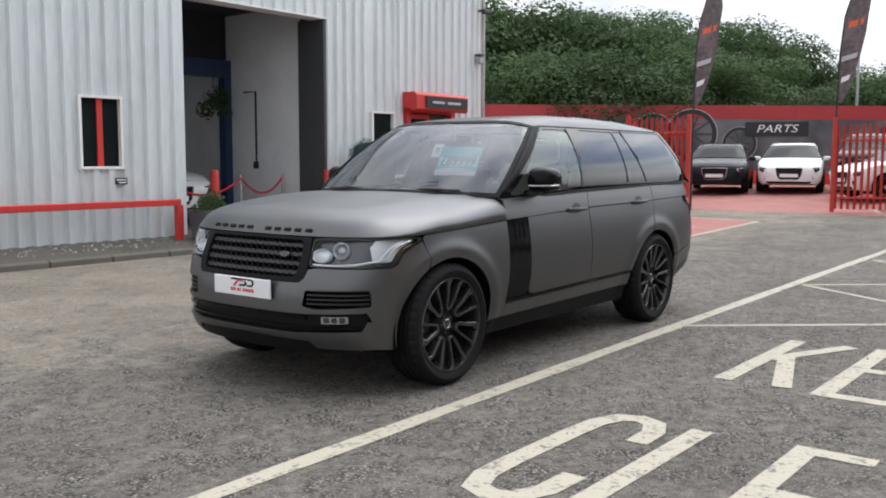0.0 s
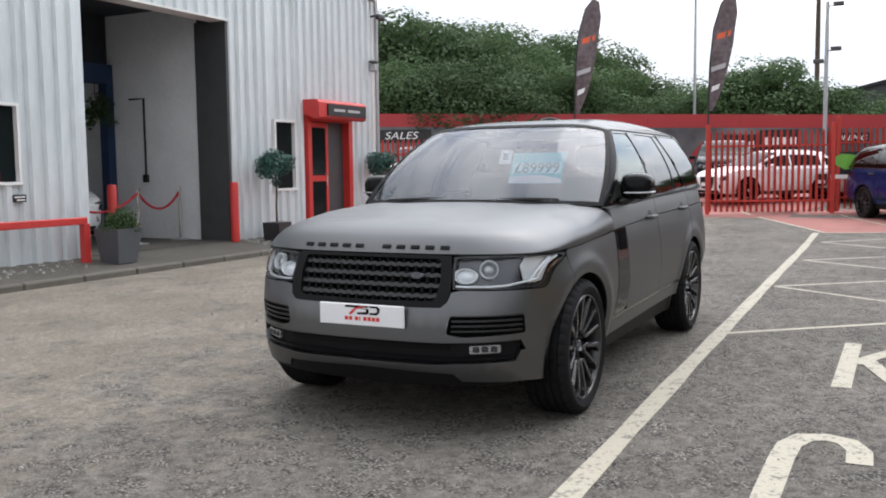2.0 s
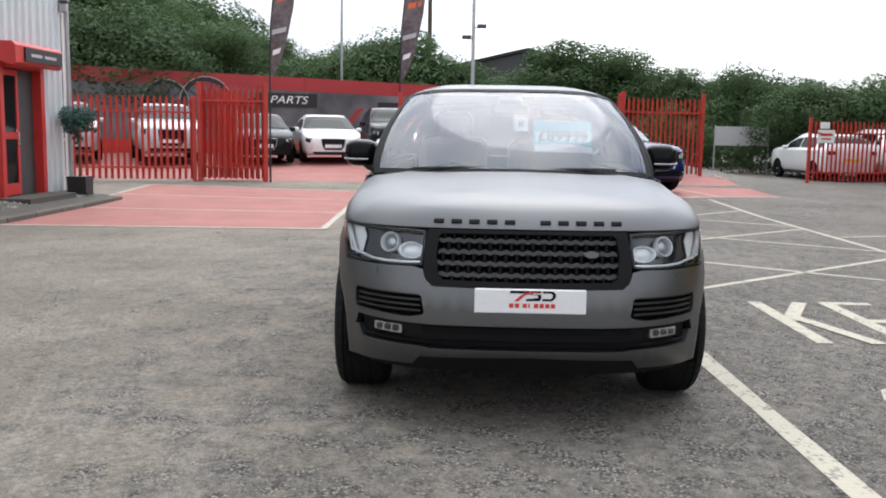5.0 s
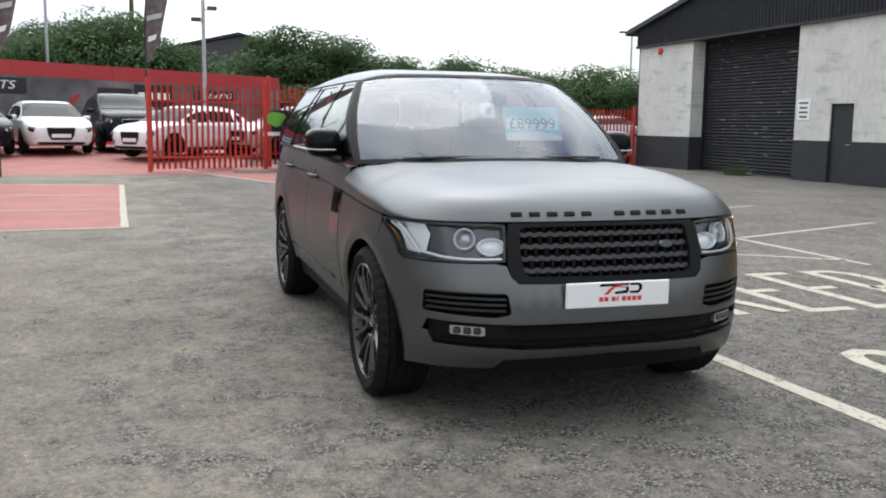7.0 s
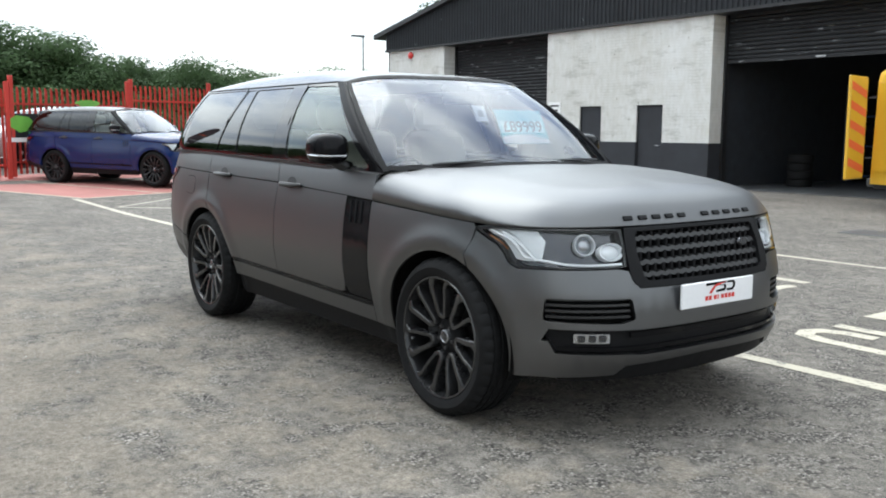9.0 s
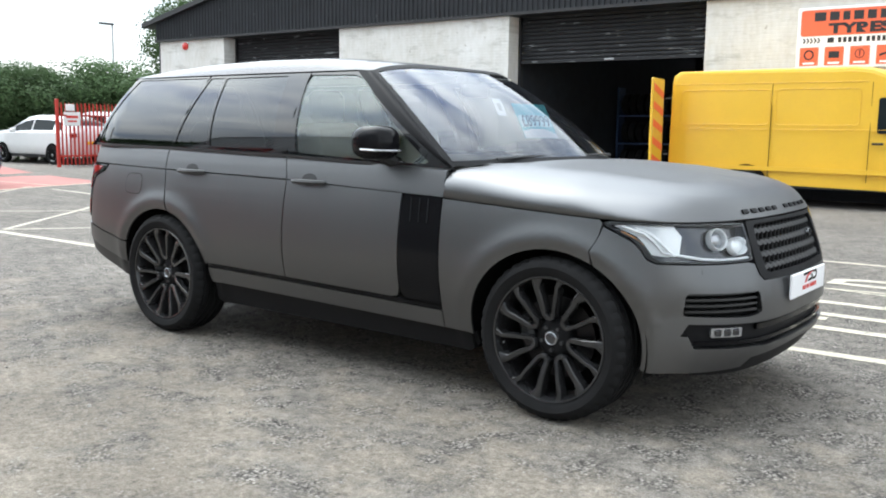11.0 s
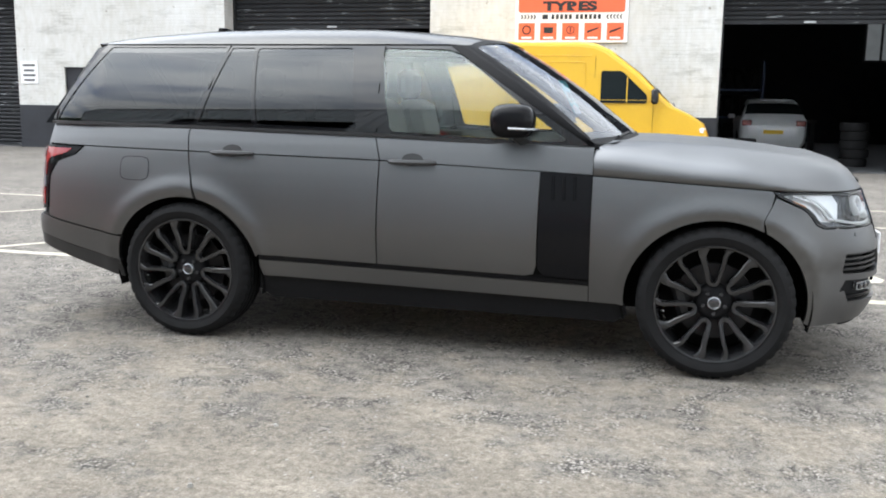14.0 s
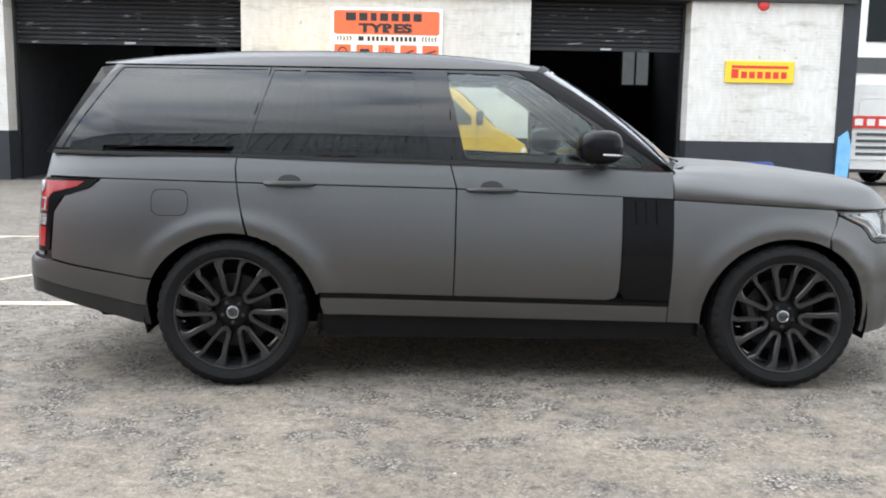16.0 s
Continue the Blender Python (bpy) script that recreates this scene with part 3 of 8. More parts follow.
def road_words():
    """KEEP CLEAR, read from the side at which cars drive in: up is -x, along is +y."""
    up = {
        "K": [[(0, 0), (0, 1)], [(0.98, 1), (0.08, 0.5)], [(0.25, 0.62), (0.95, 0)]],
        "E": [[(0.95, 0), (0, 0), (0, 1), (0.95, 1)], [(0, 0.52), (0.75, 0.52)]],
        "P": [[(0, 0), (0, 1), (0.6, 1), (0.9, 0.88), (0.95, 0.73), (0.88, 0.58), (0.6, 0.46), (0, 0.46)]],
        "C": [[(1, 0.72), (0.98, 0.87), (0.8, 0.97), (0.5, 1), (0.2, 0.97), (0.03, 0.86), (0, 0.7), (0, 0.3), (0.03, 0.14), (0.2, 0.03), (0.5, 0), (0.8, 0.03), (0.98, 0.13), (1, 0.3)]],
        "L": [[(0, 1), (0, 0), (0.9, 0)]],
        "A": [[(0, 0), (0.48, 1), (0.98, 0)], [(0.2, 0.35), (0.78, 0.35)]],
        "R": [[(0, 0), (0, 1), (0.6, 1), (0.9, 0.88), (0.95, 0.75), (0.88, 0.6), (0.6, 0.5), (0, 0.5)], [(0.45, 0.5), (0.95, 0)]],
    }
    for word, x0, top, y0, step, wid in (("KEEP", 0.24, -1.34, 2.24, 0.62, 0.40), ("CLEAR", 2.86, 1.42, 2.07, 0.525, 0.34)):
        for i, ch in enumerate(word):
            m = Mesh()
            for j, pts in enumerate(up[ch]):
                stroke(m, [(x0 + (top - x0) * v, y0 + step * i + wid * u) for u, v in pts], 0.12, 0.0045 + 0.0015 * j)
            single("painted_letter_" + ch.lower(), m, MAT["line"], f"worn cream painted letter {ch} on the asphalt", "road marking", "structure")


road_words()


def red_pads():
    A = [(-6.35, -7.15), (-6.62, -2.3), (-14.0, -2.5), (-14.9, -7.6)]
    m = Mesh()
    rows = []
    for i in range(9):
        a, b = Vector(A[0]).lerp(Vector(A[3]), i / 8), Vector(A[1]).lerp(Vector(A[2]), i / 8)
        rows.append([(p.x, p.y, gz(p.x, p.y) + 0.003) for p in (a.lerp(b, j / 4) for j in range(5))])
    m.grid(rows)
    single("red_bay", m, MAT["redpad"], "faded red coated parking bay beside the shop", "road marking", "structure")
    m = Mesh()
    for i in range(4):
        strip(m, A[i], A[(i + 1) % 4], 0.1, 0.007)
    for k in (0.36, 0.70):
        strip(m, Vector(A[0]).lerp(Vector(A[3]), k), Vector(A[1]).lerp(Vector(A[2]), k), 0.07, 0.007)
    single("red_bay_border", m, MAT["line"], "cream border lines of the red bay", "road marking", "structure")
    m = Mesh()
    rows = []
    for i in range(13):
        t = i / 12
        a, b = Vector((-18.4, -1.2)).lerp(Vector((-13.0, 1.2)), t), Vector((-20.6, 7.2)).lerp(Vector((-14.6, 7.0)), t)
        rows.append([(p.x, p.y, gz(p.x, p.y) + 0.003) for p in (a.lerp(b, j / 10) for j in range(11))])
    m.grid(rows)
    single("red_bay", m, MAT["redpad"], "red coated bay along the fence", "road marking", "structure")
    m = Mesh()
    strip(m, (-18.4, -1.2), (-13.0, 1.2), 0.09, 0.007)
    strip(m, (-13.0, 1.2), (-14.6, 7.0), 0.09, 0.007)
    strip(m, (-17.9, 1.2), (-13.4, 2.9), 0.07, 0.007)
    strip(m, (-18.6, 4.6), (-14.2, 5.6), 0.07, 0.007)
    single("red_bay_border", m, MAT["line"], "cream border lines of the red bay along the fence", "road marking", "structure")
    m = Mesh()
    rows = []
    for i in range(15):
        x = -16.9 - 1.0 * i
        rows.append([(x, y, gz(x, y) + 0.003) for y in np.linspace(-16, 0.0 + max(0, (-17.5 - x)) * 0.25, 12)])
    m.grid(rows)
    single("red_compound_floor", m, MAT["redpad"], "red coated floor of the sales compound", "ground", "structure")


red_pads()


# ---- the silver shop on the near side ----
SY = -8.0   # face of the shop


def corrugated(mesh, x0, x1, z0, z1, y, pitch=0.25, depth=0.05, out=1):
    """Trapezoid profiled sheet facing +y (out=1) or -y."""
    pts, x = [], x0
    while x < x1 - 1e-6:
        for dx, dy in ((0, 0), (0.44, 0), (0.55, 1), (0.89, 1)):
            px = x + dx * pitch
            if px < x1:
                pts.append((px, y + out * depth * dy))
        x += pitch
    pts.append((x1, y))
    mesh.grid([[(px, py, z) for px, py in pts] for z in (z0, z1)])


def shop():
    x0, x1, top = -11.15, 7.0, 5.05
    holes = [(-6.28, -3.15, 0.0, 4.0), (-1.98, -1.31, 1.28, 2.32), (-8.18, -7.55, 1.05, 2.34), (-10.1, -8.6, 0.0, 2.6)]
    m = Mesh()
    xs = sorted({x0, x1, *(v for h in holes for v in h[:2])})
    for a, b in zip(xs[:-1], xs[1:]):
        cut = [h for h in holes if h[0] <= a + 1e-6 and h[1] >= b - 1e-6]
        z = 0.17
        for h in cut:
            if h[2] > z:
                corrugated(m, a, b, z, h[2], SY)
            z = h[3]
        corrugated(m, a, b, z, top, SY)
    wall = single("wall_shop", m, MAT["sheet"], "silver profiled metal wall of the shop", "wall", "structure")
    body = Mesh()
    for a, b in zip(xs[:-1], xs[1:]):
        cut = [h for h in holes if h[0] <= a + 1e-6 and h[1] >= b - 1e-6]
        z = 0.0
        for h in cut:
            if h[2] > z:
                body.box(a, b, SY - 0.2, SY - 0.02, z, h[2])
            z = h[3]
        body.box(a, b, SY - 0.2, SY - 0.02, z, top - 0.03)
    body.box(x0, x0 + 0.15, -18, SY - 0.02, 0, top - 0.03)
    body.box(x1 - 0.15, x1, -18, SY - 0.02, 0, top - 0.03)
    body.box(x0, x1, -18.2, -18, 0, top - 0.03)
    part("lining", body, MAT["darkgrey"], wall)
    end = Mesh()
    rows = []
    ys = np.arange(-18.0, SY + 0.01, 0.125)
    for z in (0.1, top):
        rows.append([(x0 - (0.03 if i % 2 else 0.0), y, z) for i, y in enumerate(ys)])
    end.grid(rows)
    part("end_sheet", end, MAT["sheet"], wall)
    ridge, mid = top + 1.45, (x0 + x1) / 2
    gable, x = Mesh(), x0
    while x < x1 - 1e-6:
        line = [(x + dx * 0.25, SY + 0.05 * dy) for dx, dy in ((0, 0), (0.44, 0), (0.55, 1), (0.89, 1), (1, 0)) if x + dx * 0.25 <= x1 + 1e-6]
        gable.grid([[(px, py, top) for px, py in line], [(px, py, ridge - (ridge - top) * abs(px - mid) / (x1 - mid)) for px, py in line]])
        x += 0.25
    part("gable_sheet", gable, MAT["sheet"], wall)
    roof = Mesh().prism([(x0 - 0.1, top), (mid, ridge), (x1 + 0.1, top), (x1 + 0.1, top + 0.12), (mid, ridge + 0.12), (x0 - 0.1, top + 0.12)], "y", -18.3, SY + 0.12)
    single("roof_shop", roof, MAT["galv"], "pale grey metal roof edge of the shop", "roof", "structure")
    trim = Mesh().box(x0 - 0.05, x0 + 0.09, SY + 0.052, SY + 0.07, 0.15, top)
    single("corner_trim", trim, MAT["whiteframe"], "white corner flashing of the shop", "trim", "structure")
    pipe = Mesh().tube([(x0 - 0.06, SY + 0.1, top), (x0 - 0.06, SY + 0.1, 0.15)], 0.04, 10)
    single("drainpipe", pipe, MAT["galv"], "grey drainpipe at the shop corner", "pipe", "structure", smooth=True)
    # bay of the large door
    bay = Mesh()
    bay.box(-6.5, -6.3, -12.5, SY - 0.66, 0.1, 4.6)
    bay.box(-3.1, -2.9, -12.5, SY - 0.21, 0.1, 4.6)
    single("wall_bay_side", bay, MAT["blockwhite"], "white painted blockwork side wall inside the bay", "wall", "structure")
    back = Mesh().box(-6.3, -3.1, -12.7, -12.5, 0.1, 4.6)
    single("wall_bay_back", back, MAT["blockwhite"], "painted wall at the back of the bay", "wall", "structure")
    # the ceiling's colour holds the shade under the bay roof
    single("ceiling_bay", Mesh().box(-6.5, -2.9, -12.6, SY - 0.21, 4.3, 4.45), MAT["dark"], "underside of the bay roof, shade put into its dark colour", "ceiling", "structure")
    single("floor_bay", Mesh().box(-6.3, -3.1, -12.5, SY + 0.0, 0.02, 0.19), MAT["concrete"], "concrete floor of the bay", "floor", "structure")
    jamb = Mesh().box(-6.3, -6.24, SY - 0.66, SY + 0.03, 0.18, 4.0)
    jamb.box(-6.5, -6.302, SY - 0.655, SY - 0.21, 0.18, 4.3)
    single("door_jamb", jamb, MAT["darkgrey"], "dark grey steel lining of the large doorway", "trim", "structure")
    head = Mesh().box(-6.30, -3.10, SY - 0.3, SY + 0.06, 3.985, 4.02)
    single("door_head", head, MAT["whiteframe"], "pale flashing over the large doorway", "trim", "structure")
    fr = thing("portal_frame", (0, 0, 0), "dark blue steel portal frame inside the bay", "frame")
    part("column", Mesh().box(-6.29, -6.12, -10.9, -10.7, 0.19, 3.4), MAT["bluesteel"], fr)
    part("beam", Mesh().box(-6.12, -3.1, -10.9, -10.7, 3.05, 3.4), MAT["bluesteel"], fr)
    # dark sheet added above the beam for the bay's unlit top
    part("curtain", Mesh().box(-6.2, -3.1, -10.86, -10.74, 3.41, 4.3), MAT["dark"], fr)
    cond = Mesh().tube([(-6.28, -10.3, 2.75), (-6.28, -9.95, 2.75), (-6.28, -9.95, 1.35)], 0.02, 6)
    cond.box(-6.3, -6.24, -10.0, -9.9, 1.22, 1.36)
    single("conduit", cond, MAT["blacksteel"], "black conduit and switch box on the bay wall", "conduit")
    # windows
    def window(name, a, b, z0, z1, mullion):
        w = thing(name, (0, 0, 0), "white framed window in the silver wall", "window", kind="structure")
        f = Mesh()
        for q in ((a - 0.02, a + 0.02, z0 - 0.02, z1 + 0.02), (b - 0.02, b + 0.02, z0 - 0.02, z1 + 0.02), (a + 0.02, b - 0.02, z0 - 0.02, z0 + 0.02), (a + 0.02, b - 0.02, z1 - 0.02, z1 + 0.02)):
            f.box(q[0], q[1], SY - 0.06, SY + 0.06, q[2], q[3])
        part("window_frame", f, MAT["whiteframe"], w)
        part("pane", Mesh().box(a, b, SY - 0.04, SY - 0.02, z0, z1), MAT["glassdark"], w)
        if mullion:
            part("mullion", Mesh().box(a + 0.29, a + 0.38, SY - 0.019, SY + 0.01, z0 + 0.02, z1 - 0.02), MAT["red"], w, "red upright bar")
    window("window_1", -1.98, -1.31, 1.28, 2.32, True)
    window("window_2", -8.18, -7.55, 1.05, 2.34, False)
    for x in (-2.04, 0.25):
        v = Mesh().box(x, x + 0.2, SY + 0.051, SY + 0.064, 1.03, 1.13)
        s = single("wall_notice", v, MAT["signblack"], "small black notice on the silver wall", "sign")
        b = Mesh().box(x + 0.02, x + 0.18, SY + 0.065, SY + 0.068, 1.09, 1.105).box(x + 0.02, x + 0.15, SY + 0.065, SY + 0.068, 1.05, 1.065)
        pieces("printed_bar", b, MAT["white"], s)
    # entrance
    d = thing("door_1", (0, 0, 0), "red framed glazed entrance door under a red canopy", "door", kind="structure")
    f = Mesh()
    f.box(-8.66, -8.54, SY - 0.1, SY + 0.10, 0.2, 2.62).box(-10.16, -10.02, SY - 0.1, SY + 0.10, 0.2, 2.62).box(-10.02, -8.66, SY - 0.1, SY + 0.12, 2.38, 2.62)
    part("door_frame", f, MAT["red"], d)
    leaf = Mesh()
    leaf.box(-8.80, -8.73, SY - 0.09, SY - 0.03, 0.22, 2.36).box(-9.42, -9.34, SY - 0.09, SY - 0.03, 0.22, 2.36)
    leaf.box(-9.34, -8.8, SY - 0.09, SY - 0.03, 0.22, 0.42).box(-9.34, -8.8, SY - 0.09, SY - 0.03, 1.18, 1.3).box(-9.34, -8.8, SY - 0.09, SY - 0.03, 2.26, 2.36)
    lf = part("door_leaf", leaf, MAT["red"], d)
    part("pane", Mesh().box(-9.34, -8.8, SY - 0.07, SY - 0.05, 0.42, 2.26), MAT["glassdark"], lf)
    part("door_handle", Mesh().tube([(-9.30, SY - 0.03, 1.05), (-9.30, SY + 0.02, 1.08), (-9.30, SY + 0.02, 1.3), (-9.30, SY - 0.03, 1.33)], 0.012, 6), MAT["chrome"], lf)
    part("side_panel", Mesh().box(-10.02, -9.44, SY - 0.1, SY - 0.06, 0.2, 2.38), MAT["darkgrey"], d)
    # dark board added behind the door for the unlit room
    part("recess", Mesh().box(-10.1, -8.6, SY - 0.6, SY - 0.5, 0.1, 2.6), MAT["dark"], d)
    step = Mesh().box(-10.2, -8.4, SY + 0.04, SY + 0.6, 0.1, 0.21)
    single("doorstep", step, MAT["concrete"], "low concrete step before the red door", "step", "structure")
    c = thing("canopy", (0, 0, 0), "red box canopy with a black name board over the entrance", "canopy")
    part("box", Mesh().prism([(SY + 0.04, 2.50), (SY + 0.35, 2.40), (SY + 0.42, 2.44), (SY + 0.42, 2.72), (SY + 0.36, 2.78), (SY + 0.04, 2.78)], "x", -10.2, -8.46), MAT["red"], c)
    part("board", Mesh().box(-10.15, -8.75, SY + 0.421, SY + 0.45, 2.47, 2.70), MAT["signblack"], c)
    pieces("printed_bar", Mesh().box(-9.35, -8.95, SY + 0.451, SY + 0.454, 2.56, 2.61).box(-9.9, -9.45, SY + 0.451, SY + 0.454, 2.56, 2.61), MAT["greylogo"], c)
    # lamps and cameras on the wall
    def floodlight(x, z):
        k = thing("wall_light", (x, SY + 0.04, z), "small grey floodlight on the silver wall", "light")
        part("bracket", Mesh().box(-0.03, 0.03, 0, 0.12, -0.02, 0.02), MAT["galv"], k)
        part("head", Mesh().cbox(0, 0.18, -0.02, 0.16, 0.14, 0.12, 0.02), MAT["darkgrey"], k)
    floodlight(-8.15, 4.75)
    k = thing("security_camera", (-11.05, SY + 0.06, 4.72), "black security camera on a bracket at the eaves", "camera")
    part("bracket", Mesh().tube([(0, 0, 0), (0, 0.22, 0.02)], 0.025, 6), MAT["blacksteel"], k)
    part("head", Mesh().cbox(0.05, 0.27, -0.05, 0.3, 0.1, 0.1, 0.02), MAT["blacksteel"], k)
    k = thing("alarm_box", (-11.0, SY + 0.06, 3.62), "grey box lamp near the shop corner", "light")
    part("body", Mesh().cbox(0, 0.08, 0, 0.12, 0.14, 0.16, 0.02), MAT["galv"], k)
    part("cap", Mesh().cbox(0, 0.09, 0.12, 0.16, 0.18, 0.05, 0.015), MAT["darkgrey"], k)


shop()


def forecourt():
    m = Mesh()
    m.grid([[(x, y, z) for x in np.linspace(-11.15, 9, 30)] for y, z in ((-7.0, 0.085), (-7.4, 0.12), (-8.0, 0.19), (-8.1, 0.19))])
    single("pavement", m, MAT["concrete"], "stained concrete apron before the shop", "pavement", "structure")
    k = thing("kerb", (0, 0, 0), "low worn concrete kerb along the apron", "kerb", kind="structure")
    one = data_of("kerb_stone", Mesh().cbox(0, 0, 0, 0.905, 0.13, 0.2, 0.02), MAT["kerb"])
    for i in range(22):
        s = new("kerb_stone", one)
        s.parent = k
        s.location = (8.5 - 0.915 * i, -6.96, -0.012)
    g = Mesh()
    rnd = random.Random(5)
    for _ in range(900):
        x = rnd.choice((rnd.uniform(-8.5, -6.4), rnd.uniform(-11.0, -10.2), rnd.uniform(-2.7, 6)))
        y = rnd.uniform(-7.9, -7.35)
        z = 0.19 + (y + 8.0) * -0.12
        r = rnd.uniform(0.012, 0.035)
        a = rnd.uniform(0, 3)
        pts = [(x + r * math.cos(a + t) * rnd.uniform(0.8, 1.2), y + r * math.sin(a + t) * rnd.uniform(0.8, 1.2), z) for t in (0, 2.1, 4.2)]
        g.add(pts + [(x, y, z + r * 0.9)], [(0, 1, 3), (1, 2, 3), (2, 0, 3)])
    single("gravel", g, MAT["gravel"], "loose pale gravel along the foot of the wall", "gravel", "stuff")
    w = Mesh()
    for _ in range(260):
        x, y = rnd.choice((rnd.gauss(-1.8, 0.5), rnd.gauss(-10.8, 0.3), rnd.uniform(-2.6, 3))), rnd.uniform(-7.6, -7.05)
        z, h = 0.10, rnd.uniform(0.03, 0.11)
        dx, dy = rnd.uniform(-0.05, 0.05), rnd.uniform(-0.05, 0.05)
        w.add([(x, y, z), (x + 0.012, y + 0.008, z), (x + dx, y + dy, z + h)], [(0, 1, 2)])
    single("weeds", w, MAT["leaf"], "small green weeds along the kerb", "weeds", "stuff")
    r = thing("barrier_rail", (0, 0, 0), "red painted square steel barrier rail", "rail")
    part("rail", Mesh().cbox(2.1, -7.7, 0.74, 9.8, 0.1, 0.1, 0.01), MAT["red"], r)
    for x in (-2.78, 0.4, 3.6):
        part("post", Mesh().cbox(x, -7.7, 0.39, 0.11, 0.11, 0.62, 0.01), MAT["red"], r)
    for x, y in ((-4.3, -8.75), (-6.2, -7.85)):
        b = single("bollard", Mesh().lathe([(0.0, 0.18), (0.075, 0.18), (0.075, 1.18), (0.06, 1.215), (0, 1.22)], (x, y, 0), seg=16), MAT["red"], "red painted round steel bollard by the doorway", "bollard", group="red bollards", smooth=True)
    posts = [(-3.35, -8.9), (-5.1, -9.0), (-6.15, -9.05)]
    for x, y in posts:
        s = thing("stanchion", (x, y, 0.19), "chrome queue post on a flat round base", "stanchion", "queue posts")
        part("base", Mesh().lathe([(0, 0.0), (0.16, 0.0), (0.16, 0.015), (0.03, 0.035), (0, 0.035)], seg=20), MAT["galv"], s, smooth=True)
        part("pole", Mesh().lathe([(0.025, 0.03), (0.025, 0.9), (0.034, 0.905), (0.034, 0.94), (0, 0.95)], seg=12), MAT["chrome"], s, smooth=True)
    for (xa, ya), (xb, yb) in zip(posts[:-1], posts[1:]):
        pts = [(xa + (xb - xa) * t, ya + (yb - ya) * t, 1.06 - 0.32 * 4 * t * (1 - t) * 0.9) for t in np.linspace(0, 1, 14)]
        single("barrier_rope", Mesh().tube(pts, 0.02, 8), MAT["rope"], "red velvet rope hanging between chrome posts", "rope", smooth=True)


forecourt()


def leaf_cluster(mesh, centre, radius, count, size, rnd, squash=1.0, shell=0.5, wild=0.8, broad=0.42):
    """Many small leaf-shaped faces through a rounded mass."""
    cx, cy, cz = centre
    for _ in range(count):
        while True:
            p = Vector((rnd.uniform(-1, 1), rnd.uniform(-1, 1), rnd.uniform(-1, 1)))
            if shell < p.length < 1:
                break
        n = (p.normalized() + Vector((rnd.uniform(-wild, wild), rnd.uniform(-wild, wild), rnd.uniform(-wild / 2, wild)))).normalized()
        a = n.orthogonal().normalized()
        a.rotate(Matrix.Rotation(rnd.uniform(0, 6.28), 3, n))
        b = n.cross(a)
        c = Vector((cx, cy, cz)) + Vector((p.x, p.y, p.z * squash)) * radius
        s = size * rnd.uniform(0.6, 1.3)
        mesh.add([c - a * s, c - b * s * broad + n * s * 0.1, c + a * s, c + b * s * broad + n * s * 0.1], [(0, 1, 2, 3)])


def planters():
    rnd = random.Random(3)
    p = thing("potted_bush", (-3.15, -7.45, 0.12), "clipped green bush in a square grey planter", "plant")
    m = Mesh()
    prof = [(0.17, 0.0), (0.235, 0.5), (0.215, 0.5), (0.20, 0.42)]
    rows = []
    for r, z in prof:
        rows.append([(r * sx, r * sy, z) for sx, sy in ((-1, -1), (1, -1), (1, 1), (-1, 1), (-1, -1))])
    m.grid(rows)
    part("pot", m, MAT["planter"], p)
    part("soil", Mesh().box(-0.2, 0.2, -0.2, 0.2, 0.40, 0.43), MAT["soil"], p)
    f = Mesh()
    for _ in range(9):
        leaf_cluster(f, (rnd.uniform(-0.12, 0.12), rnd.uniform(-0.12, 0.12), 0.58 + rnd.uniform(-0.08, 0.08)), 0.2, 160, 0.03, rnd, 0.8, 0.4)
    part("foliage", f, MAT["leaf"], p)
    for x in (-7.0, -10.75):
        t = thing("topiary_tree", (x, -7.55, 0.14), "ball topiary tree on a thin stem in a black pot", "plant", "topiary trees by the door")
        part("pot", Mesh().prism([(-0.16, 0.0), (0.16, 0.0), (0.19, 0.34), (-0.19, 0.34)], "y", -0.18, 0.18), MAT["blackplanter"], t)
        part("stem", Mesh().tube([(0, 0, 0.3), (0.02, 0.01, 0.6), (-0.015, 0, 0.9), (0.0, 0.0, 1.2)], [0.022, 0.018, 0.018, 0.015], 7), MAT["bark"], t, smooth=True)
        f = Mesh()
        for _ in range(16):
            a, b = rnd.uniform(0, 6.28), rnd.uniform(-0.15, 0.13)
            leaf_cluster(f, (0.18 * math.cos(a), 0.18 * math.sin(a), 1.4 + b), 0.19, 190, 0.036, rnd, 0.85, 0.4)
        for _ in range(4):
            leaf_cluster(f, (rnd.uniform(-0.08, 0.08), rnd.uniform(-0.05, 0.05), 1.05), 0.08, 20, 0.03, rnd)
        part("foliage", f, MAT["topiary"], t)
    h = thing("hanging_basket", (-5.75, -10.6, 2.55), "hanging basket of green and yellow leaves in the bay", "plant")
    f = Mesh()
    for _ in range(8):
        leaf_cluster(f, (rnd.uniform(-0.18, 0.18), rnd.uniform(-0.12, 0.12), rnd.uniform(-0.30, 0.28)), 0.20, 90, 0.045, rnd)
    part("foliage", f, MAT["leaf"], h)
    part("cord", Mesh().tube([(0, 0, 0.2), (0, 0, 0.5)], 0.008, 5), MAT["blacksteel"], h)


planters()


# ---- the black and white workshop across the yard ----
BY = 14.9   # face of the workshop


def fascia_points(x):
    """Height of the workshop's roof edge at x: a low gable falling to both corners."""
    return 8.05 - 0.2 * abs(x + 7.2)


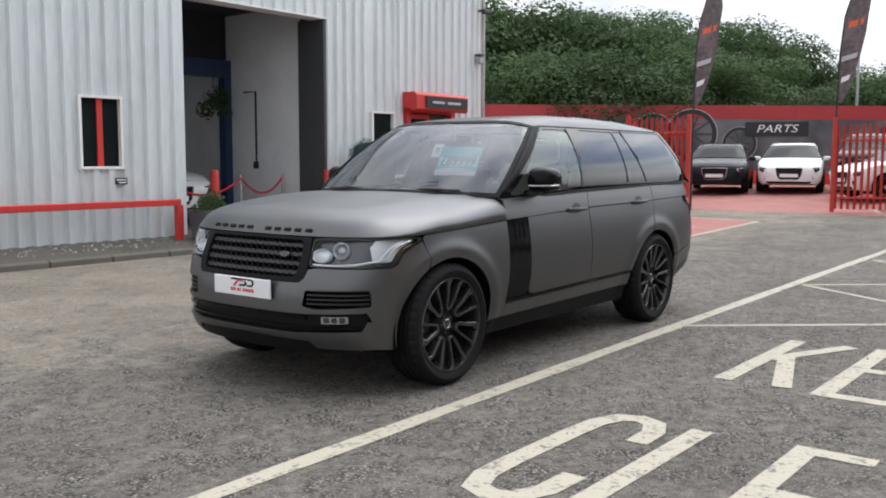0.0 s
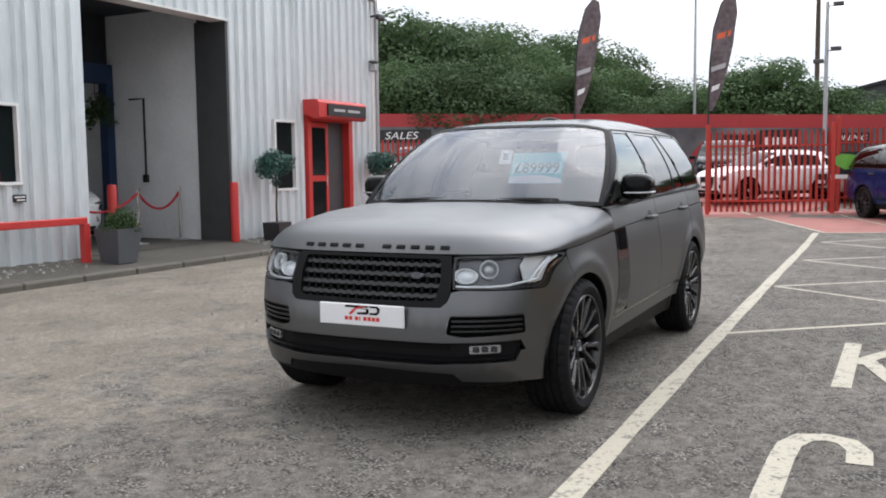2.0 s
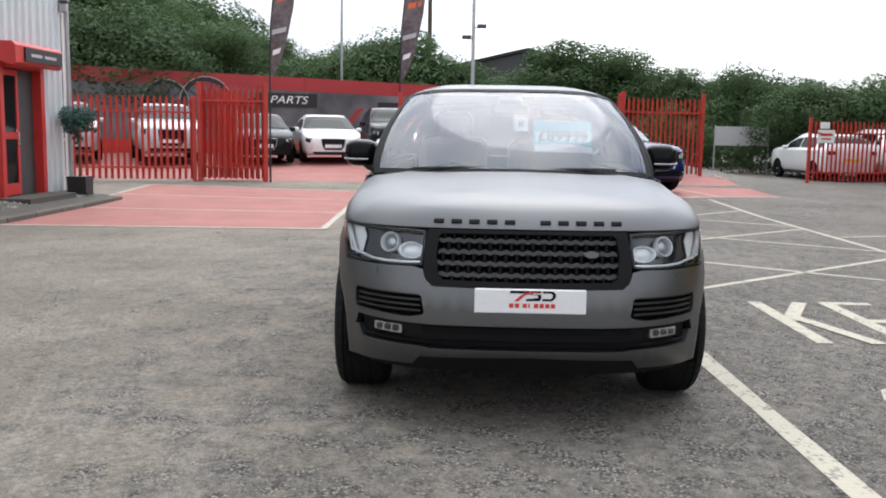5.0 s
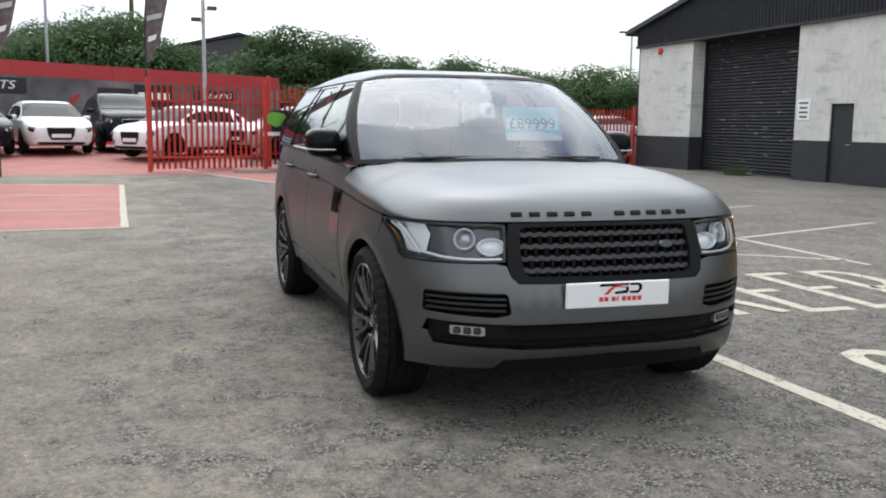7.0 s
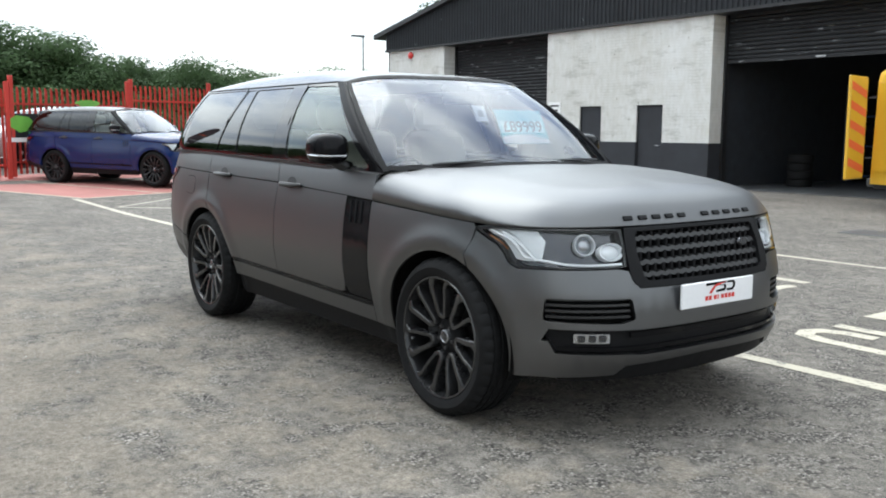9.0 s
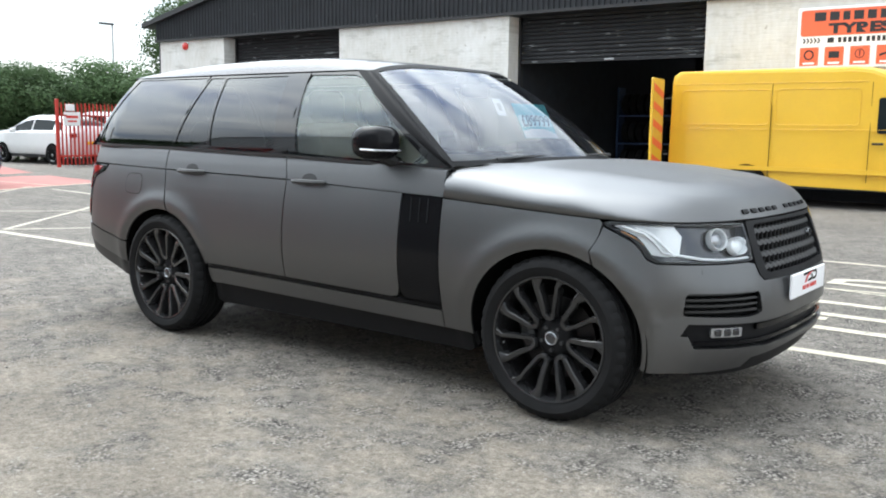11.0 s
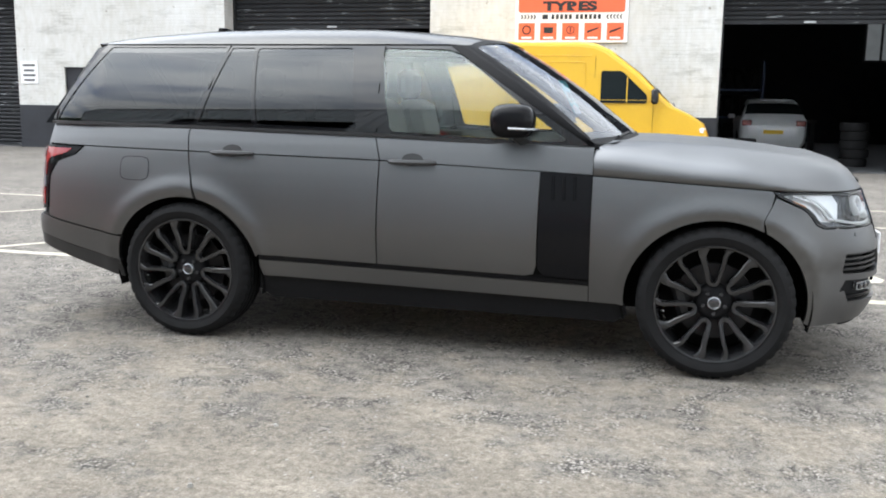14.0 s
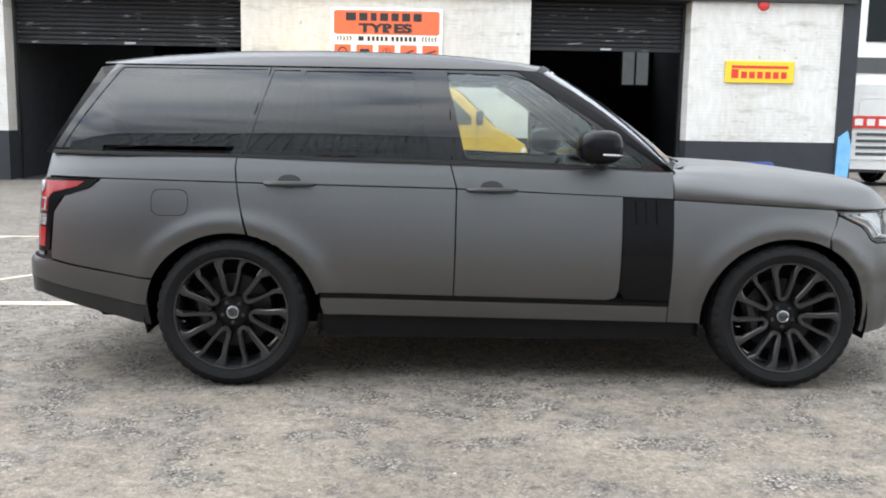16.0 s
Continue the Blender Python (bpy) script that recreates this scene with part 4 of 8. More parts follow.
def workshop():
    piers = [(-23.6, -20.25), (-15.15, -9.33), (-4.25, 2.08), (5.65, 9.05)]
    bays = [(-20.25, -15.15, 0.0), (-9.33, -4.25, 3.0), (2.08, 5.65, 3.06)]
    for i, (a, b) in enumerate(piers):
        w = thing(f"wall_pier_{i + 1}", (0, 0, 0), "white painted rough wall with a black painted foot", "wall", kind="structure")
        doors = [(-13.78, -12.95), (-11.68, -10.80)] if i == 1 else []
        up, low = Mesh(), Mesh()
        cuts = sorted([a, b] + [v for d in doors for v in d])
        for p, q in zip(cuts[:-1], cuts[1:]):
            if any(abs(p - d[0]) < 1e-6 for d in doors):
                up.box(p, q, BY, BY + 0.6, 2.04, 4.25)
                continue
            up.box(p, q, BY, BY + 0.6, 1.08, 4.25)
            low.box(p, q, BY - 0.012, BY + 0.6, -0.05, 1.08)
        pieces("upper_wall", up, MAT["renderwhite"], w)
        pieces("black_foot", low, MAT["blackpaint"], w)
        for j, d in enumerate(doors):
            dd = thing(f"door_{j + 2}", (0, 0, 0), "plain black steel door in the white wall", "door", kind="structure")
            part("door_leaf", Mesh().box(d[0] + 0.03, d[1] - 0.03, BY + 0.06, BY + 0.11, 0.02, 2.0), MAT["blackpaint"], dd)
            part("door_frame", Mesh().box(d[0], d[0] + 0.03, BY + 0.04, BY + 0.12, 0, 2.04).box(d[1] - 0.03, d[1], BY + 0.04, BY + 0.12, 0, 2.04).box(d[0] + 0.03, d[1] - 0.03, BY + 0.04, BY + 0.12, 2.0, 2.04), MAT["blacksteel"], dd)
            part("door_handle", Mesh().tube([(d[1] - 0.12, BY + 0.06, 1.0), (d[1] - 0.12, BY + 0.01, 1.0), (d[1] - 0.22, BY + 0.01, 1.0)], 0.012, 6), MAT["galv"], dd)
    for i, (a, b, z0) in enumerate(bays):
        s = thing("roller_shutter", (0, 0, 0), "black slatted roller shutter with flaking paint" + (", rolled half up" if z0 else ", fully closed"), "shutter", "workshop shutters")
        slat = data_of("slat", Mesh().prism([(BY + 0.56, 0.0), (BY + 0.53, 0.02), (BY + 0.52, 0.05), (BY + 0.53, 0.08), (BY + 0.56, 0.1)], "x", a + 0.05, b - 0.05), MAT["shutter"])
        z = z0 + 0.08
        while z < 4.3:
            o = new("slat", slat)
            o.parent, o.location = s, (0, 0, z)
            z += 0.1
        part("bottom_bar", Mesh().box(a + 0.05, b - 0.05, BY + 0.5, BY + 0.58, z0 + 0.0, z0 + 0.08), MAT["shutter"], s)
        part("handle", Mesh().box((a + b) / 2 - 0.12, (a + b) / 2 + 0.12, BY + 0.48, BY + 0.5, z0 + 0.02, z0 + 0.06), MAT["galv"], s, "pale pull handle")
        part("guide", Mesh().box(a, a + 0.06, BY + 0.45, BY + 0.6, 0, 4.3), MAT["blacksteel"], s)
        part("guide", Mesh().box(b - 0.06, b, BY + 0.45, BY + 0.6, 0, 4.3), MAT["blacksteel"], s)
    # gable sheeting over the bays
    m = Mesh()
    x = -23.75
    while x < 9.3:
        x1 = x + 0.15
        zt0, zt1 = fascia_points(x), fascia_points(x1)
        y0 = BY - 0.06
        m.add([(x, y0, 4.22), (x + 0.08, y0, 4.22), (x + 0.08, y0, fascia_points(x + 0.08)), (x, y0, zt0)], [(0, 1, 2, 3)])
        m.add([(x + 0.08, y0, 4.22), (x + 0.1, y0 - 0.035, 4.22), (x + 0.1, y0 - 0.035, fascia_points(x + 0.1)), (x + 0.08, y0, fascia_points(x + 0.08))], [(0, 1, 2, 3)])
        m.add([(x + 0.1, y0 - 0.035, 4.22), (x + 0.13, y0 - 0.035, 4.22), (x + 0.13, y0 - 0.035, fascia_points(x + 0.13)), (x + 0.1, y0 - 0.035, fascia_points(x + 0.1))], [(0, 1, 2, 3)])
        m.add([(x + 0.13, y0 - 0.035, 4.22), (x1, y0, 4.22), (x1, y0, zt1), (x + 0.13, y0 - 0.035, fascia_points(x + 0.13))], [(0, 1, 2, 3)])
        x = x1
    single("gable_sheeting", m, MAT["fascia"], "black profiled sheeting of the gable with scuffed paint", "wall", "structure")
    drip = Mesh().box(-23.75, 9.3, BY - 0.11, BY + 0.6, 4.14, 4.215)
    single("gable_drip", drip, MAT["blacksteel"], "black flashing under the gable sheeting", "trim", "structure")
    rf = Mesh().prism([(-24.3, 4.63), (-7.2, 8.05), (9.9, 4.63), (9.9, 4.79), (-7.2, 8.21), (-24.3, 4.79)], "y", BY - 0.25, BY + 16)
    single("roof_workshop", rf, MAT["blacksteel"], "dark roof of the workshop", "roof", "structure")
    # inner walls and ceiling carry the unlit dark in their colour
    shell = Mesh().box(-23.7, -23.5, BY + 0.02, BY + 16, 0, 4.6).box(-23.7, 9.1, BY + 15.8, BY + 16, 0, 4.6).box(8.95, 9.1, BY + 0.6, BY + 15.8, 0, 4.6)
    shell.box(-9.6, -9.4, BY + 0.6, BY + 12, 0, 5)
    single("wall_workshop_shell", shell, MAT["dark"], "workshop inner walls, interior shade put into their near-black colour", "wall", "structure")
    single("ceiling_workshop", Mesh().box(-23.6, 9.0, BY + 0.62, BY + 15.8, 5.0, 5.1), MAT["dark"], "workshop ceiling, interior shade put into its near-black colour", "ceiling", "structure")
    single("floor_workshop", Mesh().box(-23.5, 8.9, BY + 0.05, BY + 15.8, -0.05, 0.012), MAT["darkgrey"], "dark grey workshop floor", "floor", "structure")
    q = Mesh().box(9.05, 9.42, BY - 0.05, BY + 0.35, 0, 4.6)
    single("corner_post", q, MAT["blackpaint"], "black painted corner post with chipped paint", "post", "structure")
    # bells and notices
    for x, z in ((-22.2, 3.95), (7.24, 4.08)):
        b = thing("alarm_bell", (x, BY, z), "round red alarm bell on the white wall", "bell", "alarm bells")
        part("gong", Mesh().lathe([(0, -0.09), (0.09, -0.085), (0.12, -0.06), (0.13, -0.03), (0.13, 0)], axis="y", seg=20), MAT["red"], b, smooth=True)
        part("base", Mesh().box(-0.11, 0.11, -0.02, 0, -0.15, 0.15), MAT["whiteframe"], b)
    n = single("wall_notice", Mesh().box(-15.05, -14.55, BY - 0.02, BY - 0.003, 1.62, 2.18), MAT["white"], "small white notice with dark print", "sign")
    pieces("printed_bar", Mesh().box(-14.98, -14.62, BY - 0.024, BY - 0.0205, 2.05, 2.1).box(-14.95, -14.65, BY - 0.024, BY - 0.0205, 1.92, 1.97).box(-14.98, -14.62, BY - 0.024, BY - 0.0205, 1.8, 1.85).box(-14.95, -14.65, BY - 0.024, BY - 0.0205, 1.68, 1.73), MAT["darkgrey"], n)


workshop()


def tyre_sign():
    s = thing("tyre_sign", (-2.30, BY - 0.03, 2.64), "white board with an orange panel of black letters and orange icons", "sign")
    W, H = 2.44, 1.20
    part("board", Mesh().cbox(W / 2, 0, H / 2, W, 0.05, H, 0.01), MAT["white"], s)
    part("panel", Mesh().prism(rounded([(0.07, 0.64), (W - 0.07, 0.64), (W - 0.07, H - 0.05), (0.07, H - 0.05)], 0.06), "y", -0.03, -0.0255), MAT["orange"], s, "orange panel")
    m = Mesh()
    x = 0.33
    for wdt in (0.26, 0.22, 0.17, 0.22, 0.20, 0.22, 0.22):
        m.box(x, x + wdt - 0.04, -0.035, -0.0305, 0.93, 1.10)
        x += wdt + 0.03
    pieces("letter_bar", m, MAT["signblack"], s)
    t = lettering("letters", "TYRES", MAT["signblack"], pose(0.62, -0.034, 0.69, 90), 0.255, s, 0.002, bold=0.014)
    t.scale = (1.62, 1, 1)
    m = Mesh()
    for i in range(5):
        for x0, sg in ((0.12 + 0.07 * i, 1), (W - 0.12 - 0.07 * i, -1)):
            m.prism([(x0, 0.50), (x0 + sg * 0.03, 0.50), (x0 + sg * 0.06, 0.55), (x0 + sg * 0.03, 0.60), (x0, 0.60), (x0 + sg * 0.03, 0.55)], "y", -0.03, -0.026)
    m.box(0.60, 0.72, -0.03, -0.026, 0.50, 0.60)
    for i in range(11):
        m.box(0.80 + 0.095 * i + (0.05 if i > 4 else 0), 0.86 + 0.095 * i + (0.05 if i > 4 else 0), -0.03, -0.026, 0.50, 0.60)
    pieces("digit_bar", m, MAT["signblack"], s)
    for i in range(5):
        ic = part("icon_tile", Mesh().cbox(0.26 + 0.48 * i, -0.03, 0.24, 0.36, 0.01, 0.36, 0.003), MAT["orange"], s)
        g = Mesh()
        cx = 0.26 + 0.48 * i
        if i == 0:
            g.lathe([(0.10, -0.04), (0.10, -0.036), (0.07, -0.036), (0.07, -0.04)], (cx, 0, 0.27), "y", 20)
        elif i == 1:
            g.box(cx - 0.1, cx + 0.1, -0.04, -0.036, 0.2, 0.33)
        elif i == 2:
            g.lathe([(0.09, -0.04), (0.09, -0.036), (0.075, -0.036), (0.075, -0.04)], (cx, 0, 0.27), "y", 20)
            g.box(cx - 0.012, cx + 0.012, -0.04, -0.036, 0.22, 0.33)
        else:
            g.prism([(cx - 0.12, 0.2), (cx + 0.12, 0.3), (cx + 0.12, 0.33), (cx - 0.12, 0.25)], "y", -0.04, -0.036)
        part("icon", g, MAT["signblack"], ic)
        part("caption_bar", Mesh().box(cx - 0.11, cx + 0.11, -0.04, -0.036, 0.085, 0.125), MAT["white"], ic)
    y = thing("tyre_brand_sign", (6.45, BY - 0.03, 2.38), "yellow board with red lettering bars", "sign")
    part("board", Mesh().cbox(0.78, 0, 0.24, 1.56, 0.04, 0.48, 0.01), MAT["signyellow"], y)
    m = Mesh().box(0.14, 0.30, -0.026, -0.0205, 0.10, 0.30).box(0.14, 1.42, -0.026, -0.0205, 0.32, 0.38)
    for i in range(6):
        m.box(0.36 + 0.18 * i, 0.49 + 0.18 * i, -0.026, -0.0205, 0.10, 0.25)
    pieces("letter_bar", m, MAT["signred"], y)


tyre_sign()

# ---- the fenced compound ----
def pale_data(h):
    prof = [(-0.034, 0.0), (-0.016, 0.022), (0.016, 0.022), (0.034, 0.0)]
    m = Mesh()
    rows = [[(x, y, z) for x, y in prof] for z in (0.06, h - 0.09)]
    rows.append([(x * 0.9, y, h - 0.05 + (0.05 if abs(x) < 0.02 else -0.03)) for x, y in prof])
    m.grid(rows)
    m.grid([[(x, y - 0.004, z) for x, y, z in r] for r in rows])
    return data_of("pale", m, MAT["fencered"], fix=False)


def fence(name, a, b, h, label, spacing=0.142, post_every=2.75, extra=0.0, category="fence"):
    a, b = Vector(a), Vector(b)
    ang = math.degrees(math.atan2(b.y - a.y, b.x - a.x))
    z0 = (gz(*a) + gz(*b)) / 2
    t = thing(name, (a.x, a.y, z0, 0, 0, ang), label, category, "red palisade fences")
    L = (b - a).length
    pale = pale_data(h)
    n = int(L / spacing)
    for i in range(n):
        o = new("pale", pale)
        o.parent, o.location = t, ((i + 0.5) * L / n, 0.03, 0)
    for z in (0.32, h - 0.42):
        part("rail", Mesh().prism([(-0.03, z), (0.03, z), (0.03, z + 0.045), (-0.024, z + 0.045), (-0.024, z + 0.006), (-0.03, z + 0.006)], "x", 0, L), MAT["fencered"], t)
    k = max(1, round(L / post_every))
    for i in range(k + 1):
        part("post", Mesh().cbox(i * L / k, -0.06, (h + extra) / 2, 0.1, 0.08, h + extra, 0.008), MAT["fencered"], t)
    return t


def compound_fences():
    fence("fence", (-15.3, -10.6), (-16.35, -6.98), 2.1, "red steel palisade fence beside the shop")
    fence("gate", (-16.4, -6.85), (-16.55, -5.22), 2.4, "open red steel palisade gate leaf", 0.13, 3.0, 0.05, "gate")
    fence("gate", (-16.9, -6.95), (-16.8, -5.3), 2.3, "red steel palisade gate folded back behind the other leaf", 0.15, 3.0, 0.0, "gate")
    fence("gate", (-17.5, -1.93), (-18.35, 0.95), 2.12, "red steel palisade gate with a solid lower sheet", 0.142, 3.2, 0.15, "gate")
    fence("fence", (-18.4, 1.05), (-19.4, 4.05), 2.1, "red steel palisade fence along the compound", 0.142, 3.0, 0.25)
    fence("fence", (-19.45, 4.15), (-20.15, 6.55), 2.2, "taller red steel palisade fence by the corner", 0.142, 2.4, 0.15)
    fence("gate", (-23.35, 10.85), (-23.75, 14.8), 2.0, "red steel palisade gate beside the workshop", 0.142, 4.0, 0.1, "gate")
    n = single("gate_notice", Mesh().cbox(-23.38, 11.4, 1.5, 0.03, 0.55, 0.42, 0.008), MAT["white"], "white notice board fixed on the red gate", "sign")
    pieces("printed_bar", Mesh().box(-23.364, -23.358, 11.2, 11.6, 1.52, 1.6).box(-23.364, -23.358, 11.25, 11.55, 1.4, 1.45), MAT["signred"], n)
    single("gate_notice", Mesh().cbox(-23.38, 11.35, 1.85, 0.03, 0.3, 0.2, 0.008), MAT["white"], "small white notice on the red gate", "sign")
    # printed banner on the fence
    b = thing("fence_banner", (-18.43, 1.42, 1.04, 0, 0, -72 + 180), "dark banner with a green car print and a white foot", "banner")
    part("sheet", Mesh().box(-0.53, 0.53, -0.012, 0, 0, 0.66), MAT["signblack"], b)
    leafy = [(-0.45, 0.36), (-0.20, 0.22), (0.02, 0.26), (0.16, 0.44), (0.04, 0.58), (-0.28, 0.62), (-0.46, 0.52)]
    part("green_print", Mesh().prism(leafy, "y", -0.018, -0.013).prism(leafy, "y", 0.003, 0.006), MAT["green"], b)
    part("white_strip", Mesh().box(-0.53, 0.53, -0.019, -0.0125, 0.0, 0.10).box(-0.53, 0.53, 0.001, 0.006, 0.0, 0.10), MAT["white"], b)
    s = single("fence_sign", Mesh().prism([(2.95 + 0.30 * math.cos(a), 1.98 + 0.085 * math.sin(a)) for a in np.linspace(0, 6.28, 25)[:-1]], "x", -18.98, -18.94), MAT["green"], "green oval sign above the red fence", "sign")


compound_fences()


HX, HY, HS = -25.1, -14.05, -0.41   # line of the hoarding: x = HX + HS * (y - HY)


def hoarding():
    ang = math.degrees(math.atan2(1.0, HS))
    L = math.hypot(1.0, HS)

    def along(y):
        return (y + 22.0) * L

    h = thing("hoarding", (HX + HS * (-22.0 - HY), -22.0, 0, 0, 0, ang), "long printed hoarding, grey with a red top band", "hoarding", kind="structure")

    def top(y):
        return 3.24 - 0.0195 * y

    y0, y1 = -22.0, 3.25
    ys = np.linspace(y0, y1, 9)
    for a, b in zip(ys[:-1], ys[1:]):
        sa, sb = along(a) + 0.004, along(b) - 0.004
        part("panel", Mesh().add([(sa, 0, 0.2), (sb, 0, 0.2), (sb, 0, top(b) - 0.5), (sa, 0, top(a) - 0.5), (sa, 0.06, 0.2), (sb, 0.06, 0.2), (sb, 0.06, top(b) - 0.5), (sa, 0.06, top(a) - 0.5)], [(0, 1, 2, 3), (7, 6, 5, 4), (0, 4, 5, 1), (2, 6, 7, 3), (0, 3, 7, 4), (1, 5, 6, 2)]), MAT["hoardgrey"], h)
        part("top_band", Mesh().add([(sa, -0.01, top(a) - 0.5), (sb, -0.01, top(b) - 0.5), (sb, -0.01, top(b)), (sa, -0.01, top(a)), (sa, 0.07, top(a) - 0.5), (sb, 0.07, top(b) - 0.5), (sb, 0.07, top(b)), (sa, 0.07, top(a))], [(0, 1, 2, 3), (7, 6, 5, 4), (0, 4, 5, 1), (2, 6, 7, 3), (0, 3, 7, 4), (1, 5, 6, 2)]), MAT["hoardred"], h)
    part("foot_band", Mesh().box(0, along(y1), -0.012, -0.002, 0.2, 1.0), MAT["signred"], h, "dark red print along the foot")

    def board(ya, yb, za, zb, text, size, bars=False):
        a, b = along(ya), along(yb)
        q = part("name_board", Mesh().box(a, b, -0.03, -0.013, za, zb), MAT["signblack"], h)
        # the hoarding faces the yard with its -y side, along runs to the viewer's right
        if bars:
            m = Mesh()
            for i in range(4):
                m.box(a + (b - a) * (0.1 + 0.22 * i), a + (b - a) * (0.26 + 0.22 * i), -0.036, -0.031, za + (zb - za) * 0.3, za + (zb - za) * 0.65)
            pieces("letter_bar", m, MAT["white"], h)
        else:
            t = lettering("letters", text, MAT["white"], pose((a + b) / 2, -0.036, za + (zb - za) * 0.28, 90), size, h, 0.002, 0.25, "CENTER")
            t.scale = (1.25, 1, 1)

    board(-7.84, -5.81, 2.26, 2.78, "PARTS", 0.40)
    board(-16.0, -13.8, 2.42, 2.92, "SALES", 0.40)
    board(-3.6, -2.45, 1.82, 2.54, "", 0, True)
    board(-2.35, -1.0, 1.90, 2.70, "", 0, True)
    board(-0.2, 1.45, 2.16, 2.56, "TUNING", 0.28)
    part("red_streak", Mesh().prism([(along(-12), 1.7), (along(-9.4), 2.75), (along(-9.2), 2.75), (along(-11.6), 1.7)], "y", -0.016, -0.0125).prism([(along(-5.2), 1.2), (along(-4.3), 2.3), (along(-4.1), 2.3), (along(-4.9), 1.2)], "y", -0.016, -0.0125), MAT["hoardred"], h)
    for yc, zc, r in ((-9.6, 2.35, 0.95), (-8.0, 2.0, 0.62), (-10.9, 2.35, 0.8)):
        w = part("wheel_print", Mesh().lathe([(r, -0.02), (r, -0.0125), (r * 0.8, -0.0125), (r * 0.8, -0.02), (r, -0.02)], (along(yc), 0, zc), "y", 32), MAT["signblack"], h)
        sp = Mesh().lathe([(r * 0.16, -0.022), (0.0, -0.022)], (along(yc), 0, zc), "y", 16)
        for i in range(10):
            t = i * math.pi / 5
            c, s = math.cos(t), math.sin(t)
            sp.prism([(along(yc) + r * (0.12 * c - 0.05 * s), zc + r * (0.12 * s + 0.05 * c)), (along(yc) + r * (0.12 * c + 0.05 * s), zc + r * (0.12 * s - 0.05 * c)), (along(yc) + r * (0.8 * c + 0.035 * s), zc + r * (0.8 * s - 0.035 * c)), (along(yc) + r * (0.8 * c - 0.035 * s), zc + r * (0.8 * s + 0.035 * c))], "y", -0.024, -0.0205)
        part("spokes", sp, MAT["darkgrey"], w)
        part("rim_light", Mesh().lathe([(r * 1.0, -0.021), (r * 0.97, -0.021), (r * 0.97, -0.0205), (r * 1.0, -0.0205)], (along(yc), 0, zc), "y", 32), MAT["greylogo"], w)


hoarding()


def feather_flag(x, y, turn):
    f = thing("feather_flag", (x, y, gz(x, y), 0, 0, turn), "tall dark feather flag with an orange mark on a bent pole", "flag", "feather flags")
    path = [(0, 0, 0), (0, 0, 2.6), (0.02, 0, 3.8), (0.10, 0, 4.7), (0.27, 0, 5.3), (0.45, 0, 5.52)]
    part("pole", Mesh().tube(path, [0.028, 0.022, 0.018, 0.014, 0.01, 0.006], 7), MAT["blacksteel"], f, smooth=True)
    zs = [2.65, 2.9, 3.3, 3.8, 4.3, 4.7, 5.05, 5.3, 5.45, 5.53]
    left = np.interp(zs, [p[2] for p in path], [p[0] for p in path])
    wid = [0.10, 0.22, 0.36, 0.46, 0.52, 0.53, 0.48, 0.38, 0.24, 0.05]
    rows = [[(l + w * k, 0.03 * math.sin(3 * z + 5 * k * w) * k, z) for k in (0, 0.25, 0.5, 0.75, 1.0)] for z, l, w in zip(zs, left, wid)]
    m = Mesh().grid(rows)
    part("cloth", m, MAT["flagcloth"], f, smooth="all", fix=False)
    def mark(za, zb, k0, k1, mat, label):
        mm = Mesh()
        for off in (-0.006, 0.006):
            rr = []
            for z in np.linspace(za, zb, 5):
                l, w = np.interp(z, zs, left), np.interp(z, zs, wid)
                rr.append([(l + w * k, 0.03 * math.sin(3 * z + 5 * k * w) * k + off, z + 0.12 * (k - k0)) for k in np.linspace(k0, k1, 4)])
            mm.grid(rr)
        part("print", mm, MAT[mat], f, label, fix=False)
    mark(4.42, 4.56, 0.2, 0.85, "orange", "orange flame mark")
    mark(3.62, 3.74, 0.1, 0.9, "greylogo", "pale stripe")
    mark(3.12, 3.25, 0.2, 0.8, "white", "pale logo bars")


feather_flag(-16.45, -5.1, 96)
feather_flag(-17.65, -1.95, 92)


def poles():
    p = thing("camera_pole", (-28.0, 0.05, gz(-28, 0)), "grey steel pole carrying security cameras", "pole")
    part("pole", Mesh().tube([(0, 0, 0), (0, 0, 6.4)], [0.085, 0.06], 10), MAT["galv"], p, smooth=True)
    for z, dy in ((6.25, 0.35), (4.75, 0.3), (4.35, -0.25)):
        c = part("camera", Mesh().cbox(0.05, dy, z + 0.05, 0.16, 0.34, 0.14, 0.02), MAT["darkgrey"], p)
        part("arm", Mesh().tube([(0, 0, z), (0.02, dy, z)], 0.025, 6), MAT["galv"], p)
    p = thing("telegraph_pole", (-57.0, -2.6, 0), "dark wooden telegraph pole", "pole")
    part("pole", Mesh().tube([(0, 0, 0), (0, 0, 13)], [0.17, 0.14], 10), MAT["bark"], p, smooth=True)
    part("cross_arm", Mesh().box(-0.06, 0.06, -0.9, 0.9, 12.2, 12.34), MAT["bark"], p)
    p = thing("street_lamp", (-34.0, -5.6, 0), "thin grey street lamp column", "street lamp")
    part("pole", Mesh().tube([(0, 0, 0), (0, 0, 8.5)], [0.07, 0.05], 8), MAT["galv"], p, smooth=True)
    part("head", Mesh().cbox(0.3, 0, 8.5, 0.7, 0.2, 0.1, 0.03), MAT["galv"], p)
    p = thing("street_lamp", (-40.0, 23.7, 0), "grey street lamp with a flat head beyond the hedge", "street lamp")
    part("pole", Mesh().tube([(0, 0, 0), (0, 0, 6.5)], [0.08, 0.05], 8), MAT["galv"], p, smooth=True)
    part("head", Mesh().cbox(0.0, -0.35, 6.52, 0.25, 0.8, 0.1, 0.03), MAT["darkgrey"], p)


poles()


